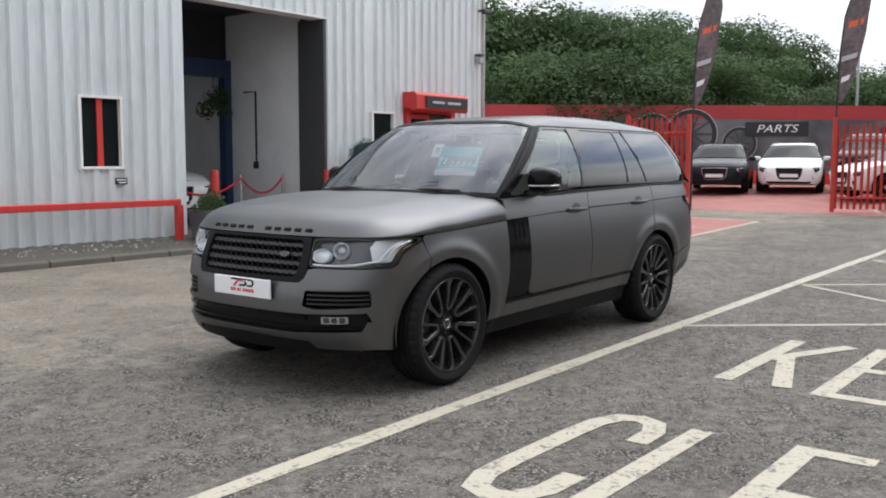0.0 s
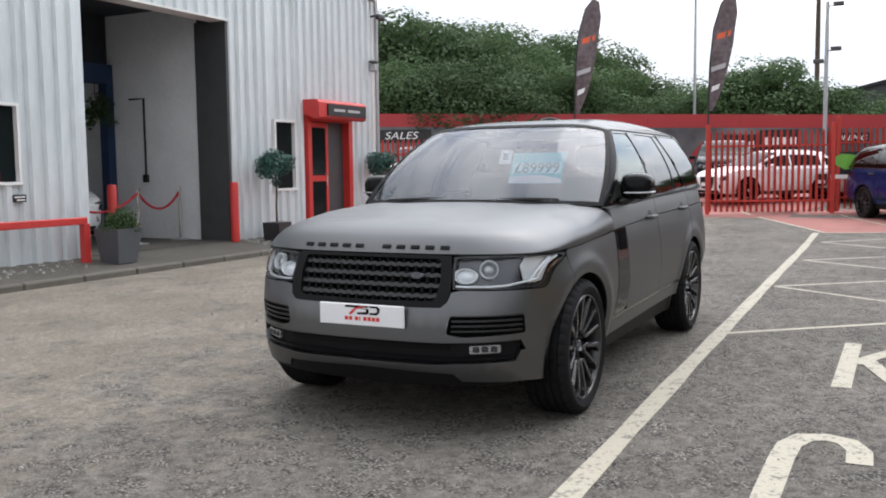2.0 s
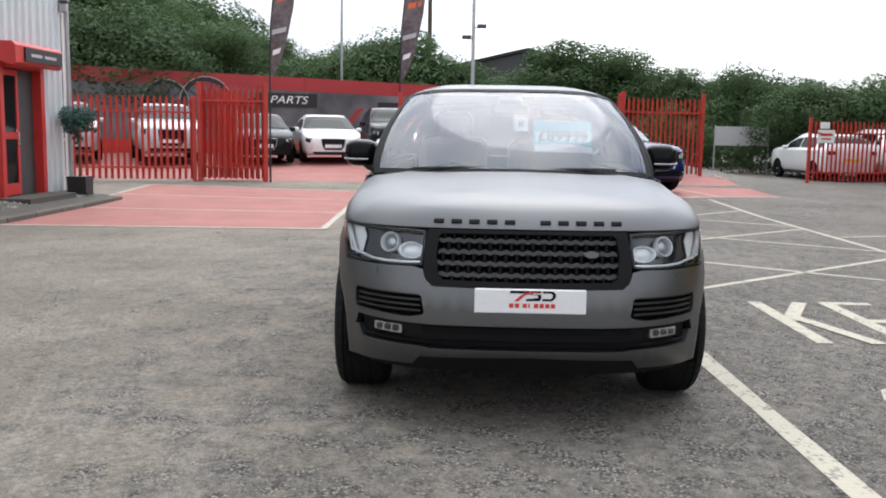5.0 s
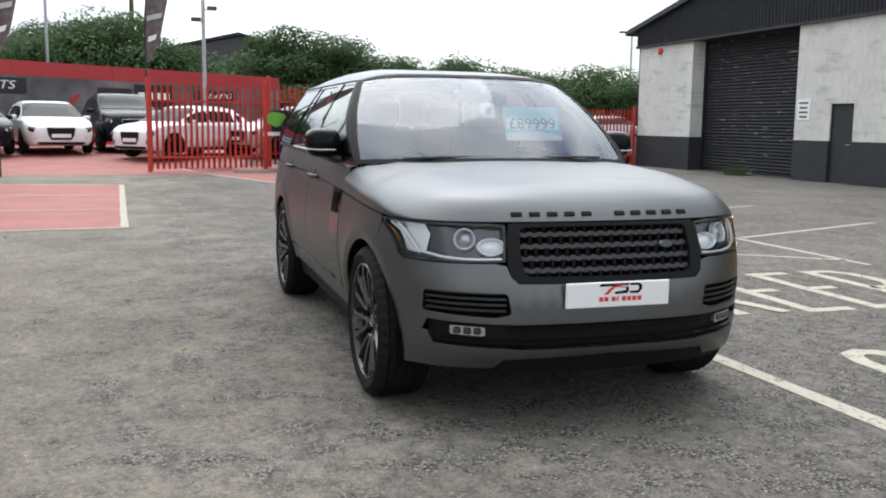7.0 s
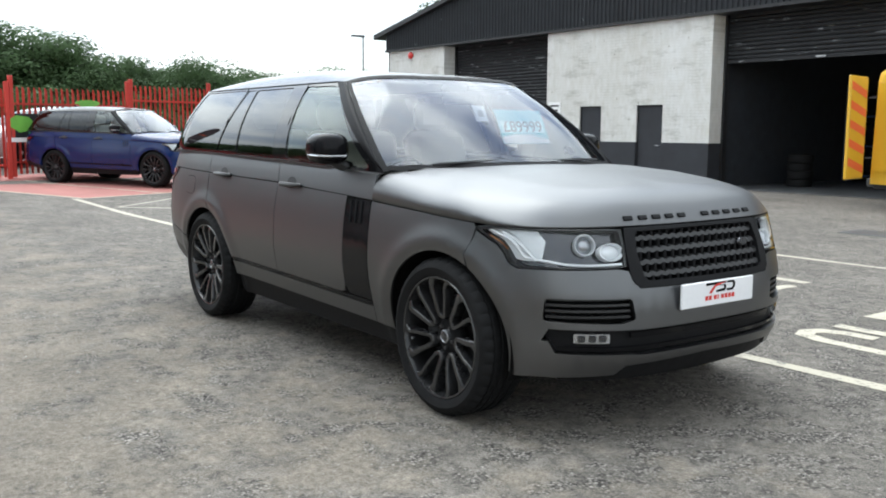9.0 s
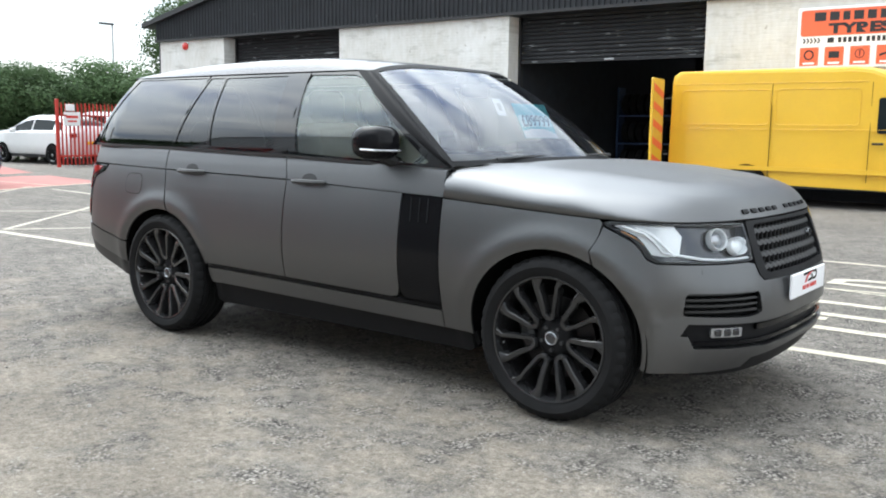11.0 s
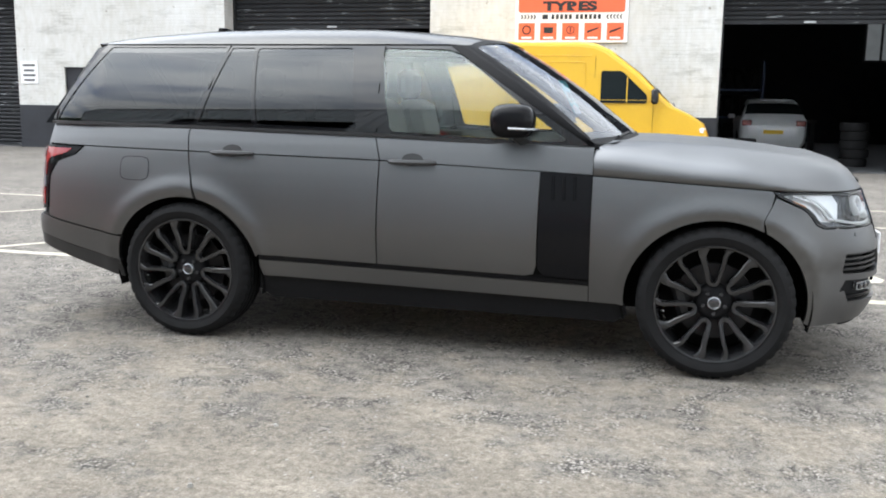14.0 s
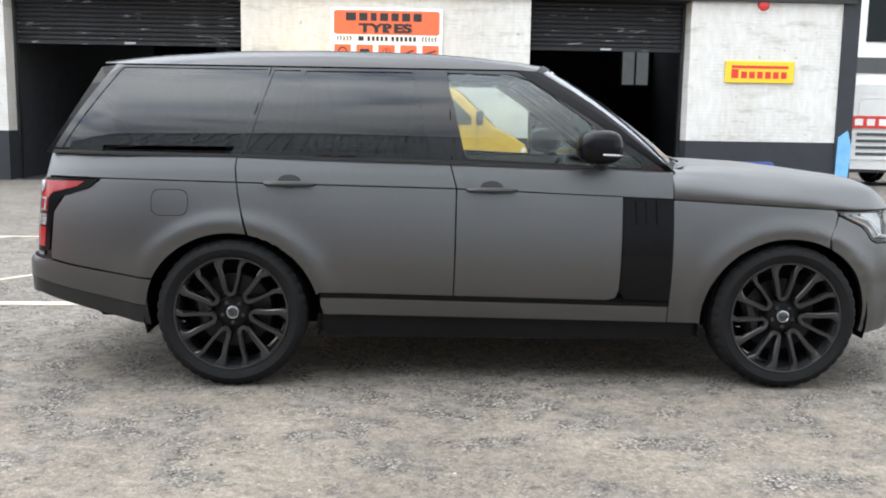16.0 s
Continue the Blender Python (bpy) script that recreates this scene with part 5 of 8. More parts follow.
def far_buildings():
    b = thing("far_shed", (-60, 0, 0), "dark gabled shed beyond the trees", "building")
    part("wall", Mesh().prism([(-4.5, 0), (12, 0), (12, 5.4), (4.3, 7.25), (-4.5, 5.2)], "x", -14, 0), MAT["darkgrey"], b)
    part("roof", Mesh().prism([(-4.9, 5.1), (4.3, 7.3), (12.4, 5.3), (12.4, 5.5), (4.3, 7.5), (-4.9, 5.3)], "x", -14.3, 0.3), MAT["blacksteel"], b)
    h = thing("far_house", (-46, -13.5, 0), "low house with a brown tiled roof beyond the hoarding", "house")
    part("wall", Mesh().box(-3, 3, -3.2, 3.2, 0, 3.6), MAT["concrete"], h)
    part("roof", Mesh().prism([(-3.6, 3.5), (3.6, 3.5), (0.6, 5.4), (-0.6, 5.4)], "x", -3.4, 3.4), MAT["tilered"], h)
    s = thing("road_sign", (-36, -10.0, 0), "pair of grey sign backs on posts", "sign")
    for dy in (0, 0.65):
        part("plate", Mesh().cbox(0, dy, 3.9, 0.04, 0.5, 0.75, 0.01), MAT["greylogo"], s)
        part("post", Mesh().tube([(0.03, dy, 0), (0.03, dy, 3.9)], 0.03, 6), MAT["galv"], s)


far_buildings()

# ---- trees and hedges ----
def make_tree(rnd, at, clumps, leaves, size, label):
    """A tree of unit height: tapered trunk, limbs, and a crown of many leaves in uneven clumps."""
    t = thing("tree", at, label, "tree", "trees beyond the compound")
    part("trunk", Mesh().tube([(0, 0, -0.05), (0.01, 0, 0.2), (-0.01, 0.01, 0.5), (0, 0, 0.75)], [0.03, 0.024, 0.016, 0.006], 7), MAT["bark"], t, smooth=True)
    crown, limbs = Mesh(), Mesh()
    for i in range(clumps):
        a, k = rnd.uniform(0, 6.28), rnd.random()
        z = 0.30 + 0.62 * (i + 0.5) / clumps
        r = (0.34 * math.sin(math.pi * min(1.0, (z - 0.12) / 0.95)) ** 0.8) * (0.35 + 0.75 * k)
        c = (r * math.cos(a), r * math.sin(a), z + rnd.uniform(-0.05, 0.04))
        cr = rnd.uniform(0.11, 0.20)
        leaf_cluster(crown, c, cr, leaves, size, rnd, 0.9, 0.7, 0.4, 0.72)
        if i % 3 == 0:
            limbs.tube([(0, 0, max(0.15, z - 0.25)), (c[0] * 0.5, c[1] * 0.5, z - 0.1), c], [0.012, 0.008, 0.003], 5)
    part("limb", limbs, MAT["bark"], t)
    part("crown", crown, MAT["leaf"], t)
    return t


def woods():
    rnd = random.Random(11)
    kinds = [make_tree(rnd, pose(-31.5, -23.5, 0.3), n, k, s, "leafy green broadleaf tree behind the hoarding") for n, k, s in ((50, 420, 0.0112), (46, 450, 0.0112), (54, 390, 0.0108), (44, 470, 0.0112))]
    spots = [(-31.5, -23.3, 8.8), (-34.3, -22.8, 9.0), (-35.3, -20.6, 8.7), (-37.9, -19.6, 8.4), (-38.7, -17.6, 8.4), (-39.4, -16.2, 7.7),
             (-36.2, -13.9, 6.9), (-59.5, -20.6, 10.4), (-31.0, -11.0, 5.4), (-28.6, -12.4, 5.1), (-28.2, -14.2, 5.6), (-27.6, -16.4, 5.7),
             (-35.5, -10.5, 5.8), (-42.8, -23.1, 9.0), (-41.0, -19.9, 8.0), (-39.2, -3.1, 6.1), (-39.0, -5.3, 5.5), (-39.4, -0.9, 5.0)]
    spots += [(-60.5, 44.0, 12.8)]
    spots += [(-41.3, 4.9, 5.9), (-41.1, 7.0, 5.4), (-40.8, 8.9, 5.0), (-38.6, 10.2, 4.9), (-40.3, 12.1, 4.5), (-41.3, 14.3, 5.0),
              (-40.6, 16.3, 4.7), (-37.5, 18.2, 4.1), (-34.9, 19.6, 3.7), (-36.0, 13.0, 4.8), (-29.5, 13.4, 3.9), (-29.0, 16.0, 4.1)]
    spots += [(-66 - 0.5 * (i % 3), -26 + 2.6 * i, (10.6 if i < 4 else 7.6) + 0.7 * math.sin(2.1 * i)) for i in range(8)]
    spots += [(-46 - 2 * (i % 2), -34 + 2.2 * i, 9.6 + 0.6 * math.sin(1.7 * i)) for i in range(7)]
    spots += [(-47 + (i % 3), 2.0 + 2.4 * i, 4.2 + 0.5 * math.sin(2.7 * i)) for i in range(9)]
    spots += [(-44 - (i % 3), -9.5 + 2.1 * i, 4.9 + 0.4 * math.sin(1.3 * i)) for i in range(5)]
    for i, (x, y, h) in enumerate(spots):
        h *= 1.0 if h > 7 and y < -19 else 0.94
        w = h * rnd.uniform(1.0, 1.3) * (1.25 if h < 6 else 1.0)
        m = pose(x, y, gz(x, y) - 0.02 * h, 0, 0, rnd.uniform(0, 360))
        if i < 4:
            t = kinds[i]
            t.matrix_world = m
        else:
            t = copy_thing(kinds[i % 4], m)
        t.scale = (w, w, h)
    hedge = Mesh()
    for i in range(120):
        f = i / 119
        leaf_cluster(hedge, (-24.5 - 9 * f + rnd.uniform(-0.7, 0.7), -22 + 27 * f + rnd.uniform(-0.6, 0.6) - 2.5, rnd.uniform(1.4, 3.3 - 0.5 * f)), rnd.uniform(0.6, 1.0), 260, 0.062, rnd, 0.9, 0.7, 0.4, 0.72)
    single("undergrowth", hedge, MAT["leaf"], "thick green undergrowth behind the hoarding", "bushes", "stuff")
    hedge = Mesh()
    for i in range(150):
        f = i / 149
        leaf_cluster(hedge, (-33.5 + 7.5 * f + rnd.uniform(-0.8, 0.8), 4.0 + 19 * f + rnd.uniform(-0.7, 0.7), rnd.uniform(0.3, 2.3)), rnd.uniform(0.6, 1.0), 260, 0.062, rnd, 0.9, 0.7, 0.4, 0.72)
    single("hedge", hedge, MAT["leaf"], "overgrown green hedge beyond the fence", "hedge", "stuff")
    grass = Mesh()
    for i in range(500):
        x, y = rnd.uniform(-17.5, -17.0) + rnd.gauss(0, 0.25), rnd.gauss(14.6, 0.12)
        h = rnd.uniform(0.1, 0.35)
        grass.add([(x, y, 0), (x + 0.015, y, 0), (x + rnd.uniform(-0.12, 0.12), y - rnd.uniform(0, 0.1), h)], [(0, 1, 2)])
    single("weeds", grass, MAT["leaf"], "tuft of green weeds at the workshop wall", "weeds", "stuff")
    b = thing("roadside_banner", (-30, 10.7, 0.9, 0, 0, 90), "pale banner on posts before the hedge", "banner")
    part("sheet", Mesh().box(-1.05, 1.05, -0.01, 0.01, 0.2, 0.95), MAT["greylogo"], b)
    for x in (-1.05, 1.05):
        part("post", Mesh().tube([(x, 0, -0.95), (x, 0, 1.0)], 0.03, 6), MAT["galv"], b)


woods()

# ---- the matte grey car ----
from mathutils.bvhtree import BVHTree
from mathutils.geometry import delaunay_2d_cdt

PAINT = dict(
    body=material("satin_grey_wrap", (0.141, 0.143, 0.147), 0.385, 1.0, var=0.03, scale=1.5, fine=220),
    gloss=material("gloss_black", (0.006, 0.006, 0.007), 0.1, var=0.1, spec=0.12),
    pillar=material("black_glass_pillar", (0.007, 0.007, 0.008), 0.04, var=0.1, spec=0.45),
    roof=material("gloss_black_roof", (0.010, 0.010, 0.011), 0.2, var=0.1, spec=0.32),
    edge=material("dark_screen_edge", (0.010, 0.010, 0.011), 0.5, var=0.15, spec=0.1),
    trim=material("black_plastic_trim", (0.014, 0.014, 0.015), 0.45, var=0.15),
    gap=material("shut_gap", (0.004, 0.004, 0.004), 0.9, var=0.1, spec=0.1),
    rubber=material("tyre_rubber", (0.012, 0.012, 0.0125), 0.7, var=0.2, scale=10, fine=90, bump=0.1, spec=0.1),
    rim=material("gloss_black_alloy", (0.018, 0.018, 0.019), 0.18, 0.0, var=0.1, spec=0.55),
    chrome=MAT["chrome"],
    lampgrey=material("lamp_housing", (0.42, 0.43, 0.45), 0.22, 0.8, var=0.1),
    lampdark=material("smoked_lamp_housing", (0.085, 0.087, 0.093), 0.15, 0.8, var=0.15),
    handle=material("satin_dark_handle", (0.05, 0.05, 0.052), 0.42, 0.5, var=0.05),
    drl=material("clear_light_guide", (0.88, 0.90, 0.92), 0.2, 0.2, var=0.03),
    clear=pane("clear_lens", (0.95, 0.96, 0.97), ior=1.28),
    screen=pane("windscreen_glass", (0.76, 0.80, 0.82), 0.04, 1.78, (0.92, 0.94, 1.0)),
    sideglass=pane("side_glass", (0.74, 0.80, 0.78), 0.0, 1.7, (0.94, 1.0, 0.98)),
    privacy=pane("privacy_glass", (0.05, 0.052, 0.055), 0.0, 1.5, (0.96, 0.98, 1.0)),
    cream=material("cream_leather", (0.46, 0.43, 0.37), 0.55, var=0.08, scale=8, fine=90, bump=0.08),
    inblack=material("black_interior_plastic", (0.02, 0.02, 0.021), 0.6, var=0.2),
    redlens=material("red_lamp_lens", (0.24, 0.012, 0.014), 0.12, var=0.1, coat=0.5),
    amber=material("amber_lamp_lens", (0.40, 0.16, 0.04), 0.15, var=0.1),
    disc=material("brake_disc_steel", (0.03, 0.03, 0.032), 0.4, 0.9, var=0.15),
    plate=material("white_plate", (0.78, 0.78, 0.80), 0.35, var=0.03),
)

# plan of the body from the middle of the nose, round one side, to the middle of the tail
_knots = [(2.325, 0), (2.322, 0.2), (2.305, 0.4), (2.268, 0.56), (2.20, 0.70), (2.10, 0.815), (1.97, 0.895), (1.80, 0.943), (1.60, 0.968), (1.35, 0.978), (1.0, 0.978), (0.5, 0.976), (0, 0.976),
          (-0.5, 0.976), (-1.0, 0.979), (-1.45, 0.98), (-1.8, 0.968), (-2.1, 0.945), (-2.35, 0.90), (-2.50, 0.83), (-2.58, 0.70), (-2.62, 0.5), (-2.64, 0.25), (-2.645, 0)]


def smooth_line(knots, n):
    P = [Vector(k) for k in knots]
    P = [2 * P[0] - P[1]] + P + [2 * P[-1] - P[-2]]
    out = []
    for i in range(1, len(P) - 2):
        for k in range(n):
            t = k / n
            a, b, c, d = P[i - 1], P[i], P[i + 1], P[i + 2]
            out.append(0.5 * (2 * b + (c - a) * t + (2 * a - 5 * b + 4 * c - d) * t * t + (3 * b - a - 3 * c + d) * t ** 3))
    return out + [P[-2]]


_pl = smooth_line(_knots, 16)
_pl[0].y, _pl[-1].y = 0, 0
PX, PY = np.array([p.x for p in _pl]), np.array([p.y for p in _pl])
PS = np.r_[0, np.cumsum(np.hypot(np.diff(PX), np.diff(PY)))]
_tx, _ty = np.gradient(PX, PS), np.gradient(PY, PS)
PNX, PNY = _ty / np.hypot(_tx, _ty), -_tx / np.hypot(_tx, _ty)
PNX[0], PNY[0], PNX[-1], PNY[-1] = 1, 0, -1, 0


def sx(x):
    """Place along the plan line, from x."""
    return float(np.interp(-x, -PX, PS))


def sy(y):
    """Place along the plan line, from y, on the nose."""
    return float(np.interp(y, PY[:145], PS[:145]))


def table(*pairs):
    a = np.array(pairs, float)
    return lambda v: float(np.interp(v, a[:, 0], a[:, 1]))


nose_in = table((0.20, -0.15), (0.26, -0.09), (0.32, -0.045), (0.38, -0.012), (0.44, 0), (0.52, 0), (0.60, -0.002), (0.66, -0.010), (0.72, -0.026), (0.80, -0.052), (0.88, -0.083), (0.95, -0.112), (1.0, -0.14), (1.1, -0.2))
side_in = table((0.18, -0.12), (0.24, -0.092), (0.30, -0.076), (0.36, -0.061), (0.42, -0.046), (0.48, -0.031), (0.54, -0.0175), (0.60, -0.0075), (0.66, -0.0012), (0.70, 0.0), (0.74, -0.0006), (0.78, -0.0022), (0.84, -0.0066), (0.90, -0.0134), (0.96, -0.0225), (1.02, -0.0338), (1.06, -0.042), (1.12, -0.057), (1.18, -0.075), (1.22, -0.088), (1.26, -0.104))
tail_in = table((0.28, -0.12), (0.40, -0.03), (0.46, -0.005), (0.52, 0), (0.64, -0.005), (0.68, -0.05), (0.80, -0.065), (1.05, -0.09), (1.2, -0.14), (1.3, -0.2))
crease = table((-2.45, 1.085), (-2.14, 1.08), (-0.26, 1.05), (0.56, 1.022), (0.82, 1.01), (1.69, 0.965), (1.9, 0.962), (2.4, 0.962))
belt = table((-2.5, 1.215), (-1.44, 1.205), (-0.34, 1.185), (0.8, 1.145), (1.1, 1.13))
HUBS, HUBZ = (1.461, -1.461), 0.388


def skin(s, z, off=0.0):
    """A point of the body skin on the left side."""
    x, y, nx, ny = (float(np.interp(s, PS, a)) for a in (PX, PY, PNX, PNY))
    k = math.hypot(nx, ny)
    nx, ny = nx / k, ny / k
    w = nx * nx
    low = side_in(z)
    if z < 0.56 and x > 1.7:
        low += 0.75 * min(1.0, (x - 1.7) / 0.25) * (side_in(0.56) - low)
    d = w * (nose_in(z) if nx > 0 else tail_in(z)) + (1 - w) * low
    for hx in HUBS:
        q = math.hypot((x - hx) / 1.07, z - HUBZ)
        if z > 0.2:
            d += 0.013 * math.exp(-(((q - 0.472) / (0.055 if q > 0.472 else 0.034)) ** 2)) * (1 - w)
    d += off
    return Vector((x + nx * d, y + ny * d, z))


def glass_y(x, z):
    t = max(0.0, (z - 1.19) / 0.475)
    return 0.908 - 0.03 * ((x + 0.35) / 1.9) ** 2 - 0.055 * max(0.0, (x - 0.2) / 0.7) ** 2 - 0.225 * t ** 1.65 - 0.06 * max(0.0, (-x - 2.05) / 0.35) ** 2


def cabin(x, z, off=0.0):
    """A point of the glazed upper side."""
    return Vector((x, glass_y(x, z) + off, z))


def inside(p, poly):
    c, j = False, len(poly) - 1
    for i in range(len(poly)):
        (xi, yi), (xj, yj) = poly[i], poly[j]
        if (yi > p[1]) != (yj > p[1]) and p[0] < (xj - xi) * (p[1] - yi) / (yj - yi) + xi:
            c = not c
        j = i
    return c


def dense(poly, step):
    out = []
    for i, a in enumerate(poly):
        b = poly[(i + 1) % len(poly)]
        n = max(1, int(math.hypot(b[0] - a[0], b[1] - a[1]) / step))
        out += [(a[0] + (b[0] - a[0]) * k / n, a[1] + (b[1] - a[1]) * k / n) for k in range(n)]
    return out


def shaped(name, polys, surf, mat, parent, sides=(1, -1), holes=(), off=0.0, thick=0.014, step=0.05, edge=0.03, label="", join=False):
    """Panels cut to an outline from a curved surface, with turned-in edges. One object a side, or one for both with join."""
    V, F, N = [], [], []
    for poly in polys:
        loops = [dense(poly, edge)] + [dense(h, edge) for h in holes if inside(h[0], poly)]
        pts, edges = [], []
        for lp in loops:
            o = len(pts)
            pts += lp
            edges += [(o + i, o + (i + 1) % len(lp)) for i in range(len(lp))]
        nb = len(pts)
        xs, ys = [p[0] for p in poly], [p[1] for p in poly]
        bound = np.array(pts)
        gx, k = min(xs) + step / 2, 0
        while gx < max(xs):
            gy = min(ys) + step / 2 + (step / 2 if k % 2 else 0)
            while gy < max(ys):
                if np.min(np.hypot(bound[:, 0] - gx, bound[:, 1] - gy)) > step * 0.35 and inside((gx, gy), poly):
                    pts.append((gx, gy))
                gy += step
            gx += step * 0.9
            k += 1
        cv, _, cf, ov, _, _ = delaunay_2d_cdt([Vector(p) for p in pts], edges, [], 1, 1e-5)
        base = len(V)
        normals = []
        for p in cv:
            P0 = surf(p.x, p.y, off)
            du, dv = surf(p.x + 0.004, p.y, off) - surf(p.x - 0.004, p.y, off), surf(p.x, p.y + 0.004, off) - surf(p.x, p.y - 0.004, off)
            n = du.cross(dv)
            n = n.normalized() if n.length > 1e-9 else Vector((0, 1, 0))
            if n.dot(P0 - Vector((P0.x * 0.7, 0, 0.6))) < 0:
                n = -n
            V.append(P0)
            normals.append(n)
        tris = []
        for f in cf:
            c = sum((cv[i] for i in f), Vector((0, 0))) / len(f)
            if any(inside(c, h) for h in loops[1:]) or not inside(c, loops[0]):
                continue
            a, b, d = (V[base + f[0]], V[base + f[1]], V[base + f[2]])
            f = list(f)
            if (b - a).cross(d - a).dot(normals[f[0]]) < 0:
                f.reverse()
            tris.append(f)
            F.append(tuple(base + i for i in f))
            N.append([normals[i] for i in f])
        count = {}
        for f in tris:
            for i in range(len(f)):
                e = (f[i], f[(i + 1) % len(f)])
                count[e] = 1
        rim = [e for e in count if (e[1], e[0]) not in count]
        low = {}
        for a, b in rim:
            for i in (a, b):
                if i not in low:
                    low[i] = len(V)
                    V.append(V[base + i] - normals[i] * thick)
            q = (base + b, base + a, low[a], low[b])
            n = (V[q[1]] - V[q[0]]).cross(V[q[2]] - V[q[0]])
            n = n.normalized() if n.length > 1e-12 else normals[a]
            F.append(q)
            N.append([n] * 4)
    res = []
    for group in ([sides] if join else [(s,) for s in sides]):
        vv, ff, nn = [], [], []
        for s in group:
            o = len(vv)
            vv += [(v.x, v.y * s, v.z) for v in V]
            if s > 0:
                ff += [tuple(i + o for i in f) for f in F]
                nn += [n for fn in N for n in fn]
            else:
                ff += [tuple(i + o for i in reversed(f)) for f in F]
                nn += [Vector((n.x, -n.y, n.z)) for fn in N for n in reversed(fn)]
        me = bpy.data.meshes.new(name)
        me.from_pydata(vv, [], ff)
        me.polygons.foreach_set("use_smooth", [True] * len(me.polygons))
        me.normals_split_custom_set(nn)
        me.materials.append(mat)
        ob = new(name, me)
        ob.parent = parent
        if label:
            tagged(ob, label)
        res.append(ob)
    return res


def arch(hx, a0, a1, grow=0.0, n=18):
    """Points round a wheel opening, angles in degrees from straight ahead, upwards."""
    return [(sx(hx + (0.452 + grow) * math.cos(radians(a))), HUBZ + (0.424 + grow) * math.sin(radians(a))) for a in np.linspace(a0, a1, n)]


def xs(*pts):
    """Outline points given by x and z, turned into places on the skin."""
    return [(sx(x), z) for x, z in pts]


def ys(*pts):
    return [(sy(y), z) for y, z in pts]


def build_suv(root):
    B, G, T, K = PAINT["body"], PAINT["gloss"], PAINT["trim"], PAINT["gap"]
    g = 0.0035
    # lower side panels
    def low(x):
        return table((-1.1, 0.507), (0.56, 0.474), (1.0, 0.465))(x)
    door_f = [xs((-0.308 + g, low(-0.3)), (0.50, low(0.5)), (0.545, low(0.55) + 0.012), (0.560, 0.53), (0.566, crease(0.566) - g), (-0.30 + g, crease(-0.3) - g)),
              xs((-0.30 + g, crease(-0.3) + g), (0.831, crease(0.83) + g), (0.832, 1.07), (0.832, belt(0.80)), (-0.335 + g, belt(-0.335)))]
    shaped("front_door", door_f, skin, B, root)
    door_r = [xs((-0.308 - g, low(-0.3)), (-0.30 - g, crease(-0.3) - g), (-1.43 + g, crease(-1.43) - g), (-1.41 + g, 0.95)) + arch(-1.461, 78, 14) + xs((-1.005, low(-1.0))),
              xs((-0.30 - g, crease(-0.3) + g), (-0.335 - g, belt(-0.335)), (-1.43 + g, belt(-1.43)), (-1.438 + g, 1.15), (-1.43 + g, crease(-1.43) + g))]
    shaped("rear_door", door_r, skin, B, root, step=0.03)
    quarter = [xs((-1.43 - g, crease(-1.43) - g), (-2.13, crease(-2.13) - g), (-2.18, 1.03), (-2.33, 0.98), (-2.385, 0.90), (-2.40, 0.66), (-2.30, 0.638), (-1.895, 0.572)) + arch(-1.461, 154, 80) + xs((-1.41 - g, 0.95)),
               xs((-1.43 - g, crease(-1.43) + g), (-1.438 - g, 1.15), (-1.43 - g, belt(-1.43)), (-2.36, belt(-2.36)), (-2.425, 1.19), (-2.445, crease(-2.4) + g))]
    shaped("rear_quarter_panel", quarter, skin, B, root, step=0.03)
    fender = [xs((0.8355, crease(0.838) - g), (1.70, crease(1.70) - g), (1.715, 0.945), (1.70, 0.885), (1.665, 0.82)) + arch(1.461, 62, 186) + xs((0.975, 0.352), (0.8355, 0.352))]
    shaped("front_wing", fender, skin, B, root, step=0.03)
    sill = [xs((0.838 - g * 2, low(0.84) - 0.03), (0.838 - g * 2, 0.352), (-0.985, 0.385), (-1.003, 0.44), (-1.0, low(-1) - 0.03))]
    shaped("sill_cover", sill, skin, B, root)
    shaped("sill", [xs((1.016, 0.350), (1.03, 0.29), (0.97, 0.243), (-0.95, 0.25), (-1.03, 0.30), (-1.016, 0.383))], skin, PAINT["edge"], root, off=-0.026)
    shaped("door_moulding", [xs((0.836, low(0.84) - 0.004), (0.836, low(0.84) - 0.026), (-1.0, low(-1.0) - 0.026), (-1.005, low(-1.0) - 0.005))], skin, G, root, off=-0.002, label="gloss black moulding strip")
    vent = [xs((0.572, crease(0.57) - g), (0.566, 0.52), (0.60, low(0.6) + 0.004), (0.832, low(0.83) + 0.004), (0.830, crease(0.83) - g))]
    for v in shaped("side_vent", vent, skin, G, root, off=0.002, label="gloss black side vent panel"):
        s = 1 if v.data.vertices[0].co.y > 0 else -1
        for i in range(3):
            a = 0.64 + 0.055 * i
            p, q = skin(sx(a), 0.88), skin(sx(a), 1.0)
            part("vent_fin", Mesh().tube([(p.x, s * (p.y + 0.006), p.z), (q.x - 0.004, s * (q.y + 0.006), q.z)], 0.007, 6), G, v)
    # dark backing behind the gaps
    seams = [[(x, crease(x)) for x in np.linspace(-2.4, 1.7, 30)], [(-0.31, 0.47), (-0.30, 1.04), (-0.335, 1.19)], [(-1.40, 0.82), (-1.43, 1.05), (-1.438, 1.15), (-1.43, 1.2)],
             [(0.83, 0.36), (0.83, 1.0), (0.815, 1.07), (0.785, 1.14)], [(0.57, 0.47), (0.566, 1.03)], [(x, low(x) - 0.015) for x in np.linspace(-1.0, 0.9, 12)], [(1.70, 0.95), (1.665, 0.82), (1.64, 0.79)],
             [(-2.40, 0.655), (-2.3, 0.63), (-1.88, 0.565)]]
